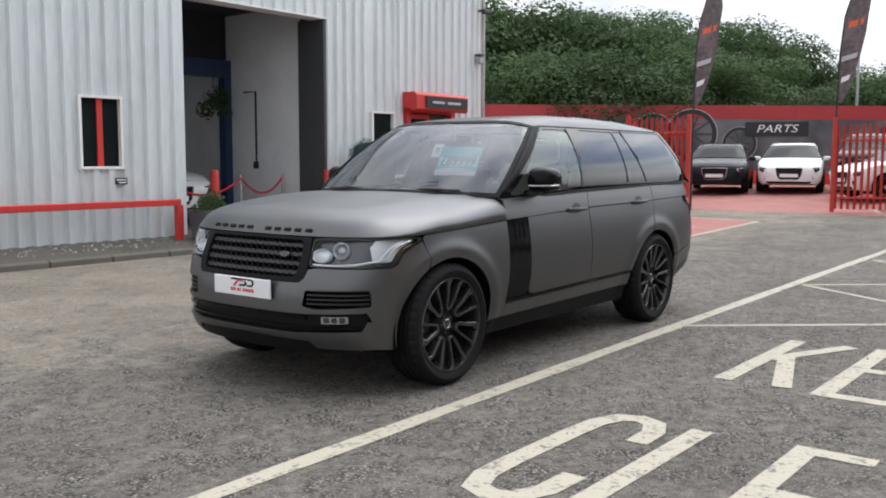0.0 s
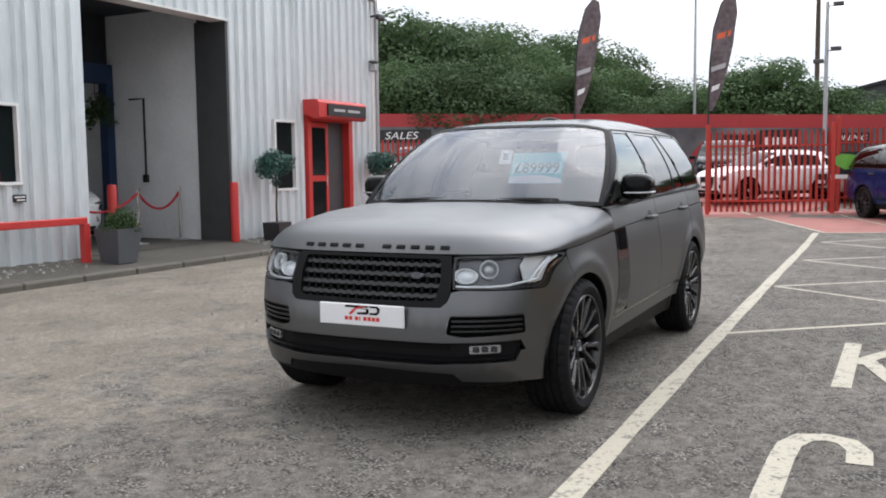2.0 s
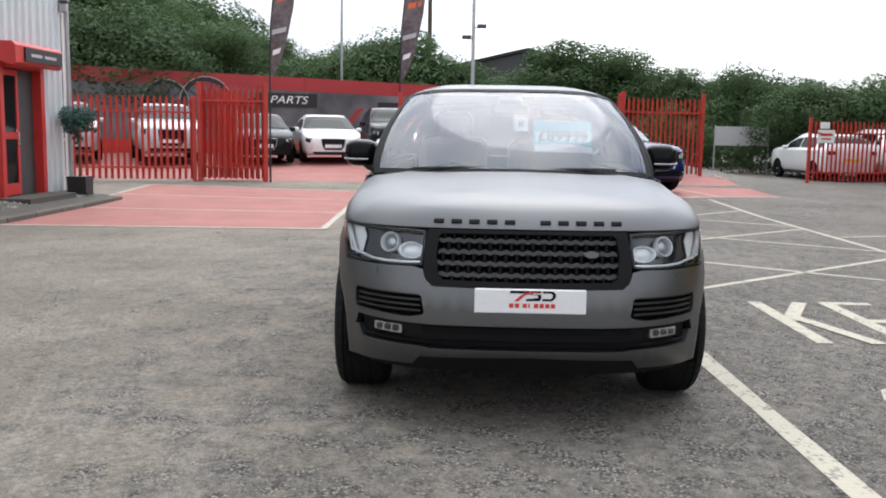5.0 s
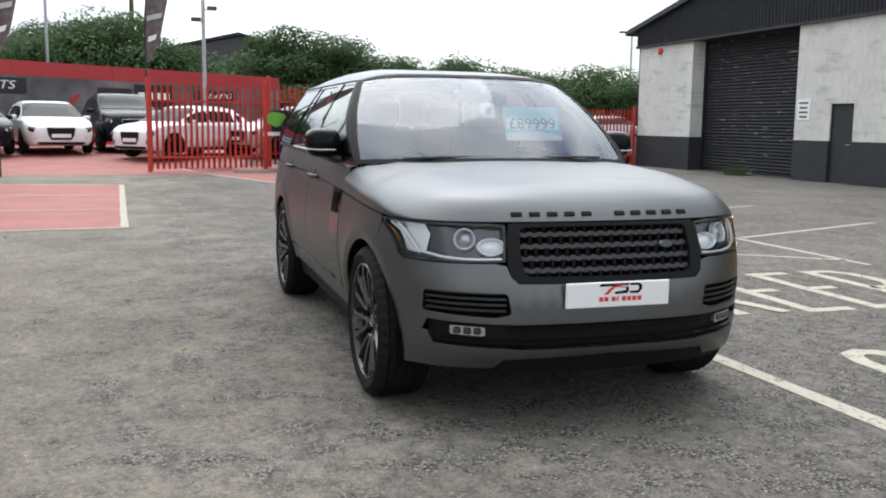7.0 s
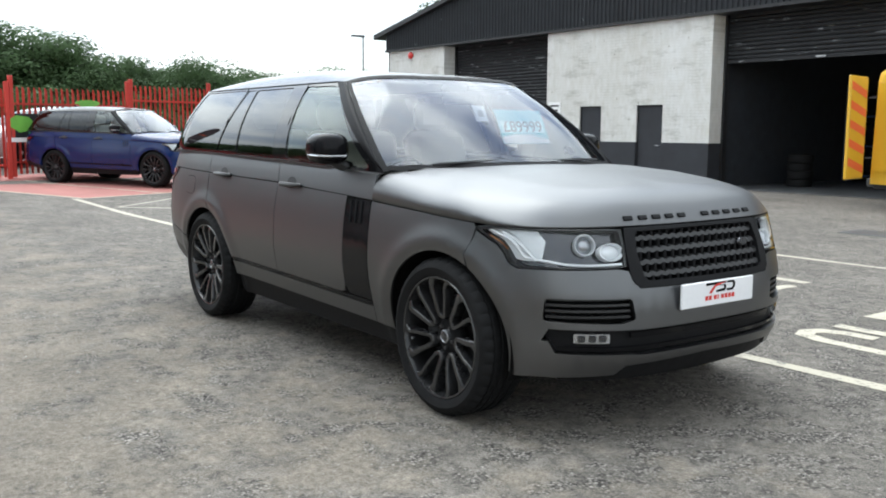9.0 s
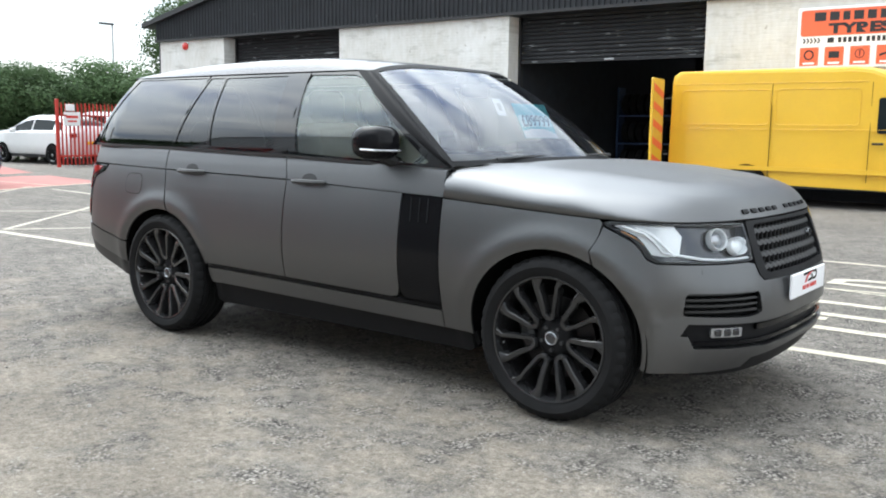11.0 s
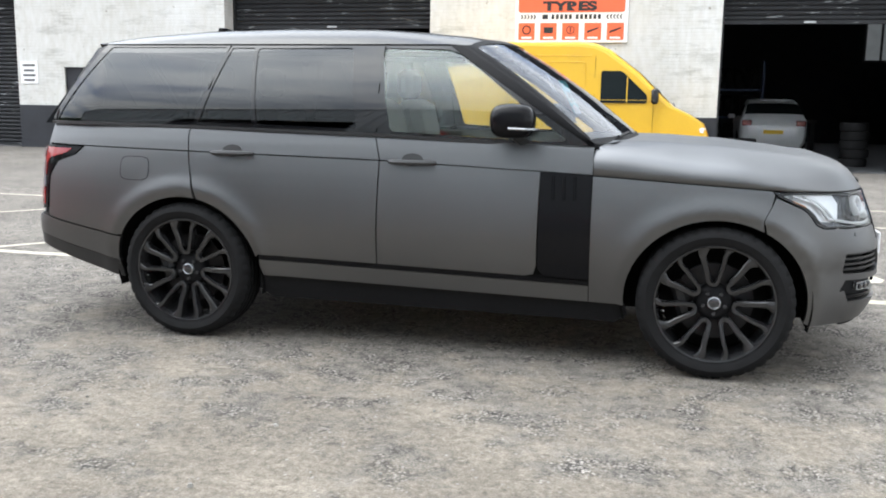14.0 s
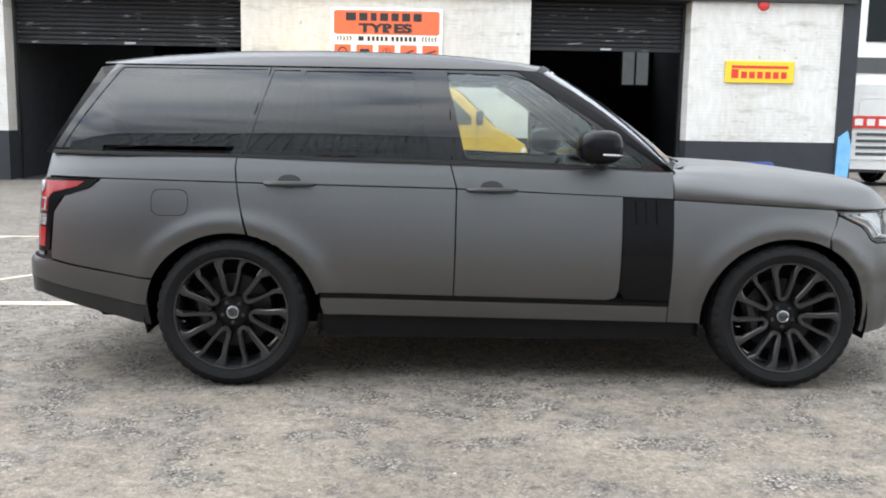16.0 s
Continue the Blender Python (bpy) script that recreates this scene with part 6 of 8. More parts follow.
    for sgn in (1, -1):
        m = Mesh()
        for line in seams:
            rows = []
            for i, (x, z) in enumerate(line):
                a, b = line[max(0, i - 1)], line[min(len(line) - 1, i + 1)]
                t = Vector((b[0] - a[0], b[1] - a[1])).normalized() * 0.025
                p, q = skin(sx(x - t.y), z + t.x, -0.010), skin(sx(x + t.y), z - t.x, -0.010)
                rows.append([(p.x, p.y * sgn, p.z), (q.x, q.y * sgn, q.z)])
            m.grid(rows)
        part("gap_backing", m, K, root)
    # wheel housings
    for hx in HUBS:
        for sgn in (1, -1):
            m = Mesh()
            rows = []
            for a in np.linspace(-16, 196, 28):
                c, s = math.cos(radians(a)), math.sin(radians(a))
                lip = skin(sx(hx + 0.452 * c), max(0.22, HUBZ + 0.424 * s), -0.014)
                rows.append([(hx + 0.458 * c, sgn * (lip.y - 0.0), HUBZ + 0.43 * s), (hx + 0.47 * c, sgn * 0.9, HUBZ + 0.445 * s), (hx + 0.48 * c, sgn * 0.55, HUBZ + 0.46 * s)])
            m.grid(rows)
            m.add([(r[2][0], r[2][1], r[2][2]) for r in rows], [tuple(range(len(rows)))])
            part("wheel_housing", m, K, root)
    part("underbody", Mesh().cbox(-0.15, 0, 0.36, 4.3, 1.06, 0.16, 0.03).cbox(0, 0, 0.31, 1.98, 1.70, 0.10, 0.02), K, root)
    # nose: bumper with openings
    cut = ys((0.0, 0.688), (0.455, 0.695), (0.492, 0.73), (0.508, 0.772), (0.56, 0.782), (0.70, 0.780)) + xs((1.955, 0.782), (1.915, 0.80), (1.885, 0.845), (1.85, 0.875), (1.722, 0.93), (1.7035, 0.885), (1.6685, 0.82))
    intake = rounded(ys((0.505, 0.655), (0.835, 0.66), (0.842, 0.56), (0.56, 0.545), (0.485, 0.56)), 0.02)
    # upper and lower halves of the bumper meet at the mouth
    upper = cut + arch(1.461, 60, 14) + xs((1.94, 0.46)) + ys((0.845, 0.47), (0.825, 0.525), (0.45, 0.515), (0.0, 0.515))
    lower = ys((0.0, 0.398), (0.46, 0.398), (0.50, 0.405), (0.805, 0.415), (0.825, 0.47), (0.845, 0.47)) + xs((1.94, 0.46)) + arch(1.461, 14, -11) + xs((1.93, 0.296), (2.03, 0.300)) + ys((0.80, 0.300), (0.56, 0.306), (0.515, 0.350), (0.0, 0.362))
    bp = shaped("front_bumper", [upper, lower], skin, B, root, holes=[intake], thick=0.03, step=0.045, edge=0.022, join=True)[0]
    shaped("chin", [ys((0.0, 0.372), (0.53, 0.36), (0.60, 0.33), (0.80, 0.312), (0.80, 0.285), (0.56, 0.275), (0.0, 0.262))], skin, PAINT["edge"], root, off=-0.012, join=True, label="black lower lip")
    shaped("mouth_backing", [ys((0.0, 0.535), (0.84, 0.545), (0.83, 0.38), (0.0, 0.38))], skin, PAINT["edge"], root, off=-0.035, join=True)
    shaped("lower_grille_bar", [ys((0.0, 0.502), (0.50, 0.502), (0.50, 0.478), (0.0, 0.478)), ys((0.0, 0.435), (0.5, 0.437), (0.80, 0.443), (0.80, 0.428), (0.5, 0.42), (0.0, 0.418))], skin, G, root, off=-0.016, join=True)
    for sgn in (1, -1):
        shaped("intake_backing", [ys((0.47, 0.67), (0.85, 0.675), (0.855, 0.545), (0.47, 0.53))], skin, K, root, sides=(sgn,), off=-0.05)
        for k in range(4):
            z = 0.570 + 0.026 * k
            shaped("intake_fin", [ys((0.51, z), (0.835, z + 0.002), (0.835, z + 0.013), (0.51, z + 0.010))], skin, T, root, sides=(sgn,), off=-0.012, thick=0.03)
        fl = shaped("fog_lamp", [rounded(ys((0.60, 0.500), (0.745, 0.503), (0.745, 0.462), (0.60, 0.458)), 0.008)], skin, PAINT["lampgrey"], root, sides=(sgn,), off=-0.014, thick=0.02)[0]
        for c in (0.632, 0.674, 0.716):
            q = skin(sy(c), 0.481, -0.012)
            part("fog_lens", Mesh().cbox(0, 0, 0, 0.012, 0.034, 0.030, 0.005, pose(q.x, q.y * sgn, q.z, 0, 0, sgn * 28)), PAINT["lampdark"], fl)
        shaped("tow_cover_line", [rounded(ys((0.735, 0.765), (0.79, 0.763), (0.79, 0.742), (0.735, 0.744)), 0.006)], skin, B, root, sides=(sgn,), off=0.0025, thick=0.004)
    # grille
    half = ys((0.0, 0.957), (0.30, 0.958), (0.497, 0.957), (0.508, 0.87), (0.502, 0.77), (0.485, 0.722), (0.452, 0.698), (0.0, 0.692), (0.0, 0.722), (0.405, 0.728), (0.428, 0.745), (0.446, 0.85), (0.438, 0.928), (0.42, 0.940), (0.0, 0.942))
    gr = shaped("grille_surround", [half], skin, PAINT["edge"], root, off=0.004, thick=0.05, join=True)[0]
    mesh_part = shaped("grille_backing", [ys((0.0, 0.95), (0.46, 0.95), (0.46, 0.71), (0.0, 0.71))], skin, K, root, off=-0.055, join=True)[0]
    for r in range(4):
        z0 = 0.752 + 0.052 * r
        rows_a = []
        for y in np.linspace(-0.44, 0.44, 69):
            wob = 0.0045 * math.cos(y * 2 * math.pi / 0.052 + math.pi * (r % 2))
            pts = [skin(sy(abs(y)), z0 + wob + dz, d) for dz, d in ((0.010, -0.045), (0.008, -0.012), (-0.010, -0.010), (-0.012, -0.045))]
            rows_a.append([(v.x, math.copysign(v.y, y), v.z) for v in pts])
        part("grille_bar", Mesh().grid(rows_a), T, gr)
    studs = Mesh()
    for r in range(5):
        z0 = 0.726 + 0.052 * r
        for i in range(-8, 9):
            y = (i + (0.5 if r % 2 else 0)) * 0.052
            if abs(y) > 0.43:
                continue
            p = skin(sy(abs(y)), z0, -0.030)
            studs.cbox(p.x, math.copysign(p.y, y), p.z, 0.035, 0.016, 0.040, 0.004)
    pieces("grille_stud", studs, PAINT["edge"], gr)
    p = skin(sy(0.30), 0.852, 0.0)
    bd = part("oval_badge", Mesh().lathe([(0.0, 0.012), (0.034, 0.012), (0.040, 0.006), (0.041, -0.004)], seg=24), PAINT["lampdark"], root, "silver oval badge", smooth=True)
    bd.matrix_basis = Matrix.Translation((p.x - 0.004, 0.30, p.z)) @ pose(0, 0, 0, 0, 75, 4) @ Matrix.Diagonal((0.5, 1.0, 1.0, 1.0))
    # hood
    rows = []
    s_end = sx(0.8355)
    ss = list(np.linspace(0, sy(0.72), 16)) + list(np.linspace(sy(0.72), s_end, 34))[1:]
    centre = table((0.8, 1.178), (1.0, 1.188), (1.2, 1.192), (1.5, 1.178), (1.8, 1.144), (2.0, 1.110), (2.1, 1.088), (2.18, 1.066), (2.24, 1.048), (2.32, 1.02))
    for s in ss:
        x0 = float(np.interp(s, PS, PX))
        ze = crease(x0) + g if x0 < 1.75 else 0.9635
        e = skin(s, ze)
        spx = min(e.x, 1.72) + 0.13 * max(0.0, 1 - max(0.0, e.x - 0.84) / 0.5)
        near = min(1.0, max(0.0, (e.x - 0.84) / 0.55))
        near = near * near * (3 - 2 * near)
        flank = min(1.0, max(0.0, (1.98 - e.x) / 0.4))
        row = [skin(s, ze - 0.006, -0.012)]
        for t in (0, 0.003, 0.008, 0.015, 0.025, 0.04, 0.055, 0.07, 0.09, 0.11, 0.135, 0.16, 0.23, 0.31, 0.41, 0.52, 0.64, 0.77, 0.89, 1.0):
            q = Vector((e.x + (spx - e.x) * (max(0.0, t - 0.14 * (1 - near)) / (1 - 0.14 * (1 - near))), e.y * (1 - t), 0))
            d = (Vector((e.x, e.y, 0)) - q).length
            top = centre(q.x) - (0.035 + 0.025 * near) * (q.y / 0.9) ** 2
            rise = 1 - (1 - min(1.0, d / (0.10 + (0.12 + 0.20 * flank) * near))) ** (3.2 + 0.4 * flank)
            u = min(1.0, d / (0.12 + 0.13 * near))
            rise += (((1 - (1 - u) ** 2) ** 0.385) - rise) * flank
            ridge = 0.012 * math.exp(-(((d - 0.30) / 0.10) ** 2)) * min(1.0, abs(q.y) / 0.3)
            row.append(Vector((q.x, q.y, ze + max(0.0, top - ze) * rise + ridge * min(1, d / 0.1))))
        rows.append(row)
    m = Mesh()
    m.grid(rows)
    m.grid([[(p.x, -p.y, p.z) for p in r] for r in rows])
    hood = part("bonnet", m, B, root, smooth="all")
    bm = bmesh.new()
    bm.from_mesh(hood.data)
    bmesh.ops.remove_doubles(bm, verts=bm.verts[:], dist=0.0006)
    bmesh.ops.recalc_face_normals(bm, faces=bm.faces[:])
    bm.to_mesh(hood.data)
    bm.free()
    hood.data.polygons.foreach_set("use_smooth", [True] * len(hood.data.polygons))
    bm = bmesh.new()
    bm.from_mesh(hood.data)
    tree = BVHTree.FromBMesh(bm)
    bm.free()
    for i in range(11):
        if i == 5:
            continue
        hit, nrm, _, _ = tree.ray_cast(Vector((2.8, 0.425 - 0.085 * i, 0.994)), Vector((-1, 0, 0)))
        nrm = nrm if nrm.x > 0 else -nrm
        up = (Vector((0, 0, 1)) - nrm * nrm.z).normalized()
        m = Matrix((nrm, up.cross(nrm), up)).transposed().to_4x4()
        part("letter_bar", Mesh().cbox(0, 0, 0, 0.008, 0.050, 0.022, 0.002, Matrix.Translation(hit + nrm * 0.003) @ m), PAINT["edge"], hood)
    # headlamps
    outline = ys((0.516, 0.950), (0.510, 0.88), (0.514, 0.792), (0.56, 0.787), (0.70, 0.786)) + xs((1.958, 0.787), (1.918, 0.806), (1.888, 0.85), (1.855, 0.882), (1.73, 0.937), (1.722, 0.952), (1.80, 0.957)) + ys((0.80, 0.957), (0.60, 0.955))
    for sgn in (1, -1):
        lamp = shaped("headlamp", [outline], skin, PAINT["clear"], root, sides=(sgn,), off=0.001, thick=0.002, step=0.04, label="clear headlamp with a double projector")[0]
        shaped("housing", [outline], lambda a, b, o: skin(a, b, o - 0.045), PAINT["lampdark"], lamp, sides=(sgn,), step=0.06)
        shaped("reflector", [xs((1.985, 0.812), (1.935, 0.818), (1.90, 0.862), (1.865, 0.895), (1.76, 0.935), (1.79, 0.946), (2.02, 0.946), (2.06, 0.90), (2.05, 0.815))], lambda a, b, o: skin(a, b, o - 0.034), PAINT["drl"], lamp, sides=(sgn,), step=0.05, thick=0.004)
        inner = [(a + (sy(0.70) - a) * 0.06, b + (0.868 - b) * 0.10) for a, b in outline]
        shaped("lamp_border", [outline], skin, T, lamp, sides=(sgn,), holes=[inner], off=-0.003, thick=0.04, step=0.04)
        def ring_at(y, z, r, squash, depth, tilt):
            q = skin(sy(y), z, -depth)
            return Matrix.Translation((q.x, q.y * sgn, q.z)) @ pose(0, 0, 0, 0, 0, sgn * tilt) @ pose(0, 0, 0, 0, 74, 0) @ Matrix.Diagonal((1, squash, 1, 1))
        for (y, z, r, sq, tilt) in ((0.705, 0.885, 0.050, 1.0, 26), (0.582, 0.852, 0.042, 1.55, 12)):
            m = ring_at(y, z, r, sq, 0.016, tilt)
            o = part("lamp_ring", Mesh().lathe([(r, -0.02), (r, 0.006), (r * 0.94, 0.010), (r * 0.84, 0.006), (r * 0.8, -0.02)], seg=28), PAINT["drl"], lamp, smooth=True)
            o.matrix_basis = m
            o = part("projector", Mesh().lathe([(0.0, 0.004), (r * 0.3, 0.002), (r * 0.6, -0.006), (r * 0.82, -0.022)], seg=24), PAINT["lampgrey"] if sq == 1 else PAINT["drl"], lamp, smooth=True)
            o.matrix_basis = m
        strip_pts = [(0.53, 0.80), (0.60, 0.797), (0.70, 0.797), (0.78, 0.803)]
        path = [skin(sy(a), b, -0.018) for a, b in strip_pts] + [skin(sx(a), b, -0.014) for a, b in ((1.98, 0.83), (1.945, 0.875), (1.90, 0.908), (1.80, 0.938))]
        part("light_guide", Mesh().tube([(p.x, p.y * sgn, p.z) for p in path], 0.0075, 6), PAINT["drl"], lamp, smooth=True)
        path = [skin(sx(a), b, -0.02) for a, b in ((2.03, 0.815), (1.975, 0.87), (1.93, 0.905), (1.86, 0.935))]
        part("light_guide", Mesh().tube([(p.x, p.y * sgn, p.z) for p in path], 0.009, 6), PAINT["drl"], lamp, smooth=True)
        q = [skin(sx(a), b, -0.012) for a, b in ((1.90, 0.86), (1.86, 0.89), (1.80, 0.915))]
        part("side_marker", Mesh().tube([(p.x, p.y * sgn, p.z) for p in q], 0.005, 6), PAINT["amber"], lamp)
    # plate
    plate = part("number_plate", Mesh().cbox(2.335, 0.01, 0.642, 0.014, 0.52, 0.115, 0.004), PAINT["plate"], root, "white show plate with red and black logo bars")
    face = 2.3425
    lg = Mesh().prism([(-0.082, 0.692), (0.012, 0.692), (-0.002, 0.680), (-0.088, 0.680)], "x", face, face + 0.001)
    lg.prism([(0.000, 0.678), (0.016, 0.692), (0.062, 0.692), (0.058, 0.682), (0.022, 0.682), (0.018, 0.676)], "x", face, face + 0.001)
    lg.prism([(0.000, 0.676), (0.044, 0.672), (0.046, 0.660), (-0.010, 0.654), (-0.012, 0.644), (0.052, 0.646), (0.062, 0.660), (0.058, 0.676)], "x", face + 0.0002, face + 0.0012)
    lg.prism([(0.066, 0.692), (0.112, 0.692), (0.128, 0.680), (0.126, 0.660), (0.110, 0.645), (0.064, 0.645), (0.066, 0.656), (0.104, 0.656), (0.112, 0.664), (0.112, 0.676), (0.104, 0.682), (0.068, 0.682)], "x", face + 0.0002, face + 0.0012)
    part("logo_shape", lg, PAINT["gloss"], plate)
    part("logo_swoosh", Mesh().prism([(-0.066, 0.643), (-0.046, 0.643), (-0.016, 0.672), (0.060, 0.690), (-0.012, 0.684), (-0.040, 0.668)], "x", face + 0.0015, face + 0.0025), MAT["signred"], plate)
    nb = Mesh()
    for i in range(8):
        a = -0.088 + 0.0262 * i + (0.010 if i > 1 else 0)
        nb.box(face, face + 0.001, a, a + (0.020 if i != 3 else 0.008), 0.612, 0.632)
    pieces("letter_bar", nb, MAT["signred"], plate)
    return hood


def build_cabin(root):
    B, G, T, K = PAINT["body"], PAINT["gloss"], PAINT["trim"], PAINT["gap"]
    # side glass outlines, in x and z
    w_front = rounded([(-0.355, 1.652), (0.015, 1.645), (0.105, 1.618), (0.69, 1.178), (0.65, 1.168), (-0.255, 1.205)], 0.03)
    w_rear = rounded([(-1.105, 1.65), (-0.53, 1.652), (-0.44, 1.212), (-1.03, 1.226)], 0.02)
    w_c = [(-1.265, 1.652), (-1.125, 1.652), (-1.055, 1.226), (-1.385, 1.230)]
    w_q = rounded([(-2.062, 1.655), (-1.295, 1.655), (-1.415, 1.228), (-2.345, 1.226)], 0.015)
    frame_ = [(-2.10, 1.672), (0.02, 1.672), (0.145, 1.645), (0.785, 1.18), (0.838, 1.135), (-0.34, 1.178), (-1.44, 1.198), (-2.40, 1.205)]
    shaped("window_surround", [frame_], cabin, PAINT["pillar"], root, holes=[w_front, w_rear, w_c, w_q], thick=0.02, label="gloss black pillars round the side windows")
    shaped("pillar_lining", [[(0.06, 1.655), (0.135, 1.636), (0.775, 1.182), (0.70, 1.180), (0.12, 1.615)]], cabin, PAINT["cream"], root, off=-0.032, thick=0.004, label="cream inner lining beside the front pillar")
    shaped("front_side_window", [w_front], cabin, PAINT["sideglass"], root, off=-0.006, thick=0.004, label="clear front side window")
    shaped("rear_side_window", [w_rear], cabin, PAINT["privacy"], root, off=-0.006, thick=0.004, label="dark privacy glass window")
    shaped("quarter_window", [w_c], cabin, PAINT["privacy"], root, off=-0.006, thick=0.004, label="dark narrow privacy glass")
    shaped("rear_quarter_window", [w_q], cabin, PAINT["privacy"], root, off=-0.005, thick=0.004, label="dark privacy glass beside the boot")
    shaped("belt_moulding", [[(-2.40, 1.222), (-1.44, 1.212), (-0.34, 1.194), (0.82, 1.15), (0.84, 1.132), (-0.34, 1.176), (-1.44, 1.194), (-2.42, 1.204)]], cabin, T, root, off=0.006, thick=0.03)
    for pts in (((-0.345, 1.66), (-0.325, 1.20)), ((-1.28, 1.665), (-1.405, 1.205))):
        for sgn in (1, -1):
            p, q = cabin(*pts[0], 0.0015), cabin(*pts[1], 0.0015)
            mid = cabin((pts[0][0] + pts[1][0]) / 2, (pts[0][1] + pts[1][1]) / 2, 0.0015)
            part("door_gap", Mesh().tube([(v.x, v.y * sgn, v.z) for v in (p, mid, q)], 0.0035, 5), K, root)
    # roof
    top = table((-2.36, 1.672), (-2.28, 1.69), (-2.1, 1.715), (-1.9, 1.74), (-1.5, 1.77), (-1.0, 1.782), (-0.45, 1.776), (-0.18, 1.757), (0.02, 1.733), (0.13, 1.71), (0.21, 1.69))
    rows = []
    for x in list(np.linspace(-2.25, 0.02, 26)) + [0.055, 0.09, 0.128]:
        edge = glass_y(min(x, 0.02), 1.668) + 0.004
        row = []
        for k in np.linspace(-1, 1, 33):
            y = edge * math.copysign(abs(k) ** 0.75, k)
            bow = 0.125 * (1 - (y / edge) ** 2) if x > -0.08 else 0.0
            ez = 1.674 if x < 0.02 else 1.674 - (x - 0.02) * 0.08
            z = top(x) - (top(x) - ez) * abs(y / edge) ** 6
            xx = x + (bow * max(0.0, min(1.0, (x + 0.085) / 0.2)))
            if x < -2.0:
                xx = x + 0.10 * (abs(y / edge) ** 2.5) * min(1.0, (-2.0 - x) / 0.3)
            row.append((xx, y, z))
        rows.append(row)
    m = Mesh().grid(rows)
    m.grid([[(p[0], p[1], p[2] - 0.045) for p in r] for r in rows])
    part("roof", m, PAINT["roof"], root, smooth="all", fix=False)
    front_edge = [Vector(p) for p in rows[-1]]
    rear = Mesh().grid([rows[0], [(p[0] + 0.02, p[1], p[2] - 0.045) for p in rows[0]], [(p[0] + 0.10, p[1] * 0.97, p[2] - 0.05) for p in rows[0]]])
    part("spoiler_edge", rear, T, root)
    # windscreen
    n = len(front_edge)
    base = []
    for k in np.linspace(-1, 1, n):
        base.append(Vector((1.03 - 0.210 * abs(k) ** 2.2, 0.868 * k, 1.172 - 0.016 * k * k)))
    scr = []
    for t in np.linspace(0, 1, 14):
        row = []
        for a, b in zip(base, front_edge):
            p = a.lerp(b, t)
            bulge = 0.028 * 4 * t * (1 - t)
            row.append(Vector((p.x + bulge * 0.55, p.y * (1 + 0.2 * t * (1 - t)), p.z + bulge * 0.83)))
        scr.append(row)
    part("windscreen", Mesh().grid([[p for p in r] for r in scr]), PAINT["screen"], root, "large raked clear windscreen", smooth="all")
    inset, up = Mesh(), Vector((0.002, 0, 0.003))
    for a, b in ((0, 1), (-1, -2)):
        inset.grid([[r[a] + up, r[a].lerp(r[b], 0.6) + up] for r in scr])
    inset.grid([[p + up for p in scr[0]], [a.lerp(b, 0.6) + up for a, b in zip(scr[0], scr[1])]])
    inset.grid([[p + up for p in scr[-1]], [a.lerp(b, 0.55) + up for a, b in zip(scr[-1], scr[-2])]])
    part("screen_border", inset, PAINT["edge"], root, "black printed border of the windscreen", fix=False)
    # front pillars
    for sgn, k in ((1, -1), (-1, 0)):
        rows_p = []
        for t, r in [(-0.025, [p + (p - q) * 0.35 for p, q in zip(scr[0], scr[1])])] + list(zip(np.linspace(0, 1, 14), scr)):
            e = r[k]
            x1 = 0.832 + (0.020 - 0.832) * t
            z1 = 1.138 + (1.668 - 1.138) * t
            o = cabin(x1, z1, 0.003)
            o = Vector((o.x, o.y * sgn, o.z))
            mid = e.lerp(o, 0.5) + Vector((0.012, 0.014 * sgn, 0.014)) * (1 - 0.9 * max(0.0, t))
            rows_p.append([e + Vector((-0.01, -0.01 * sgn, -0.012)), e + Vector((0.002, 0.002 * sgn, 0.004)), mid, o])
        part("front_pillar", Mesh().grid(rows_p), PAINT["edge"], root, smooth="all")
        trim = [[r[0] + Vector((-0.022, -0.018 * sgn, -0.010)), r[2] + Vector((-0.055, -0.040 * sgn, -0.030)), r[3] + Vector((-0.020, -0.030 * sgn, 0.0))] for r in rows_p[2:]]
        part("pillar_trim", Mesh().grid(trim), PAINT["cream"], root, "cream inner trim of the front pillar", smooth="all")
    base = [p for p in base if abs(p.y) < 0.79]
    cowl = Mesh().grid([[p + Vector((0.05, 0, 0.012)) for p in base], [p + Vector((-0.02, 0, -0.005)) for p in base], [p + Vector((-0.02, 0, -0.08)) for p in base]])
    part("cowl", cowl, T, root)
    for y0, y1 in ((-0.62, 0.05), (0.02, 0.62)):
        pts = [Vector((0.97 - 0.10 * abs(y) ** 2.2, y, 1.197 + 0.012 * math.sin((y - y0) * 4))) for y in np.linspace(y0, y1, 6)]
        wp = part("wiper", Mesh().tube(pts, 0.008, 5), T, root)
    part("roof_aerial", Mesh().prism([(-1.72, 1.755), (-1.50, 1.765), (-1.66, 1.815), (-1.70, 1.815)], "y", -0.018, 0.018), G, root)
    # door mirrors
    for sgn in (1, -1):
        m = Mesh()
        rows = []
        for v in np.linspace(-math.pi / 2, math.pi / 2, 14):
            row = []
            for u in np.linspace(0, 2 * math.pi, 25):
                c, s = math.cos(u), math.sin(u)
                cv, sv = math.cos(v), math.sin(v)
                pw = lambda q, e: math.copysign(abs(q) ** e, q)
                row.append((0.425 + 0.115 * pw(c, 0.7) * pw(cv, 0.6), sgn * (0.985 + 0.108 * pw(s, 0.65) * pw(cv, 0.6)), 1.275 + 0.088 * pw(sv, 0.75)))
            rows.append(row)
        m.grid(rows)
        mr = part("door_mirror", m, G, root, "gloss black door mirror", smooth="all")
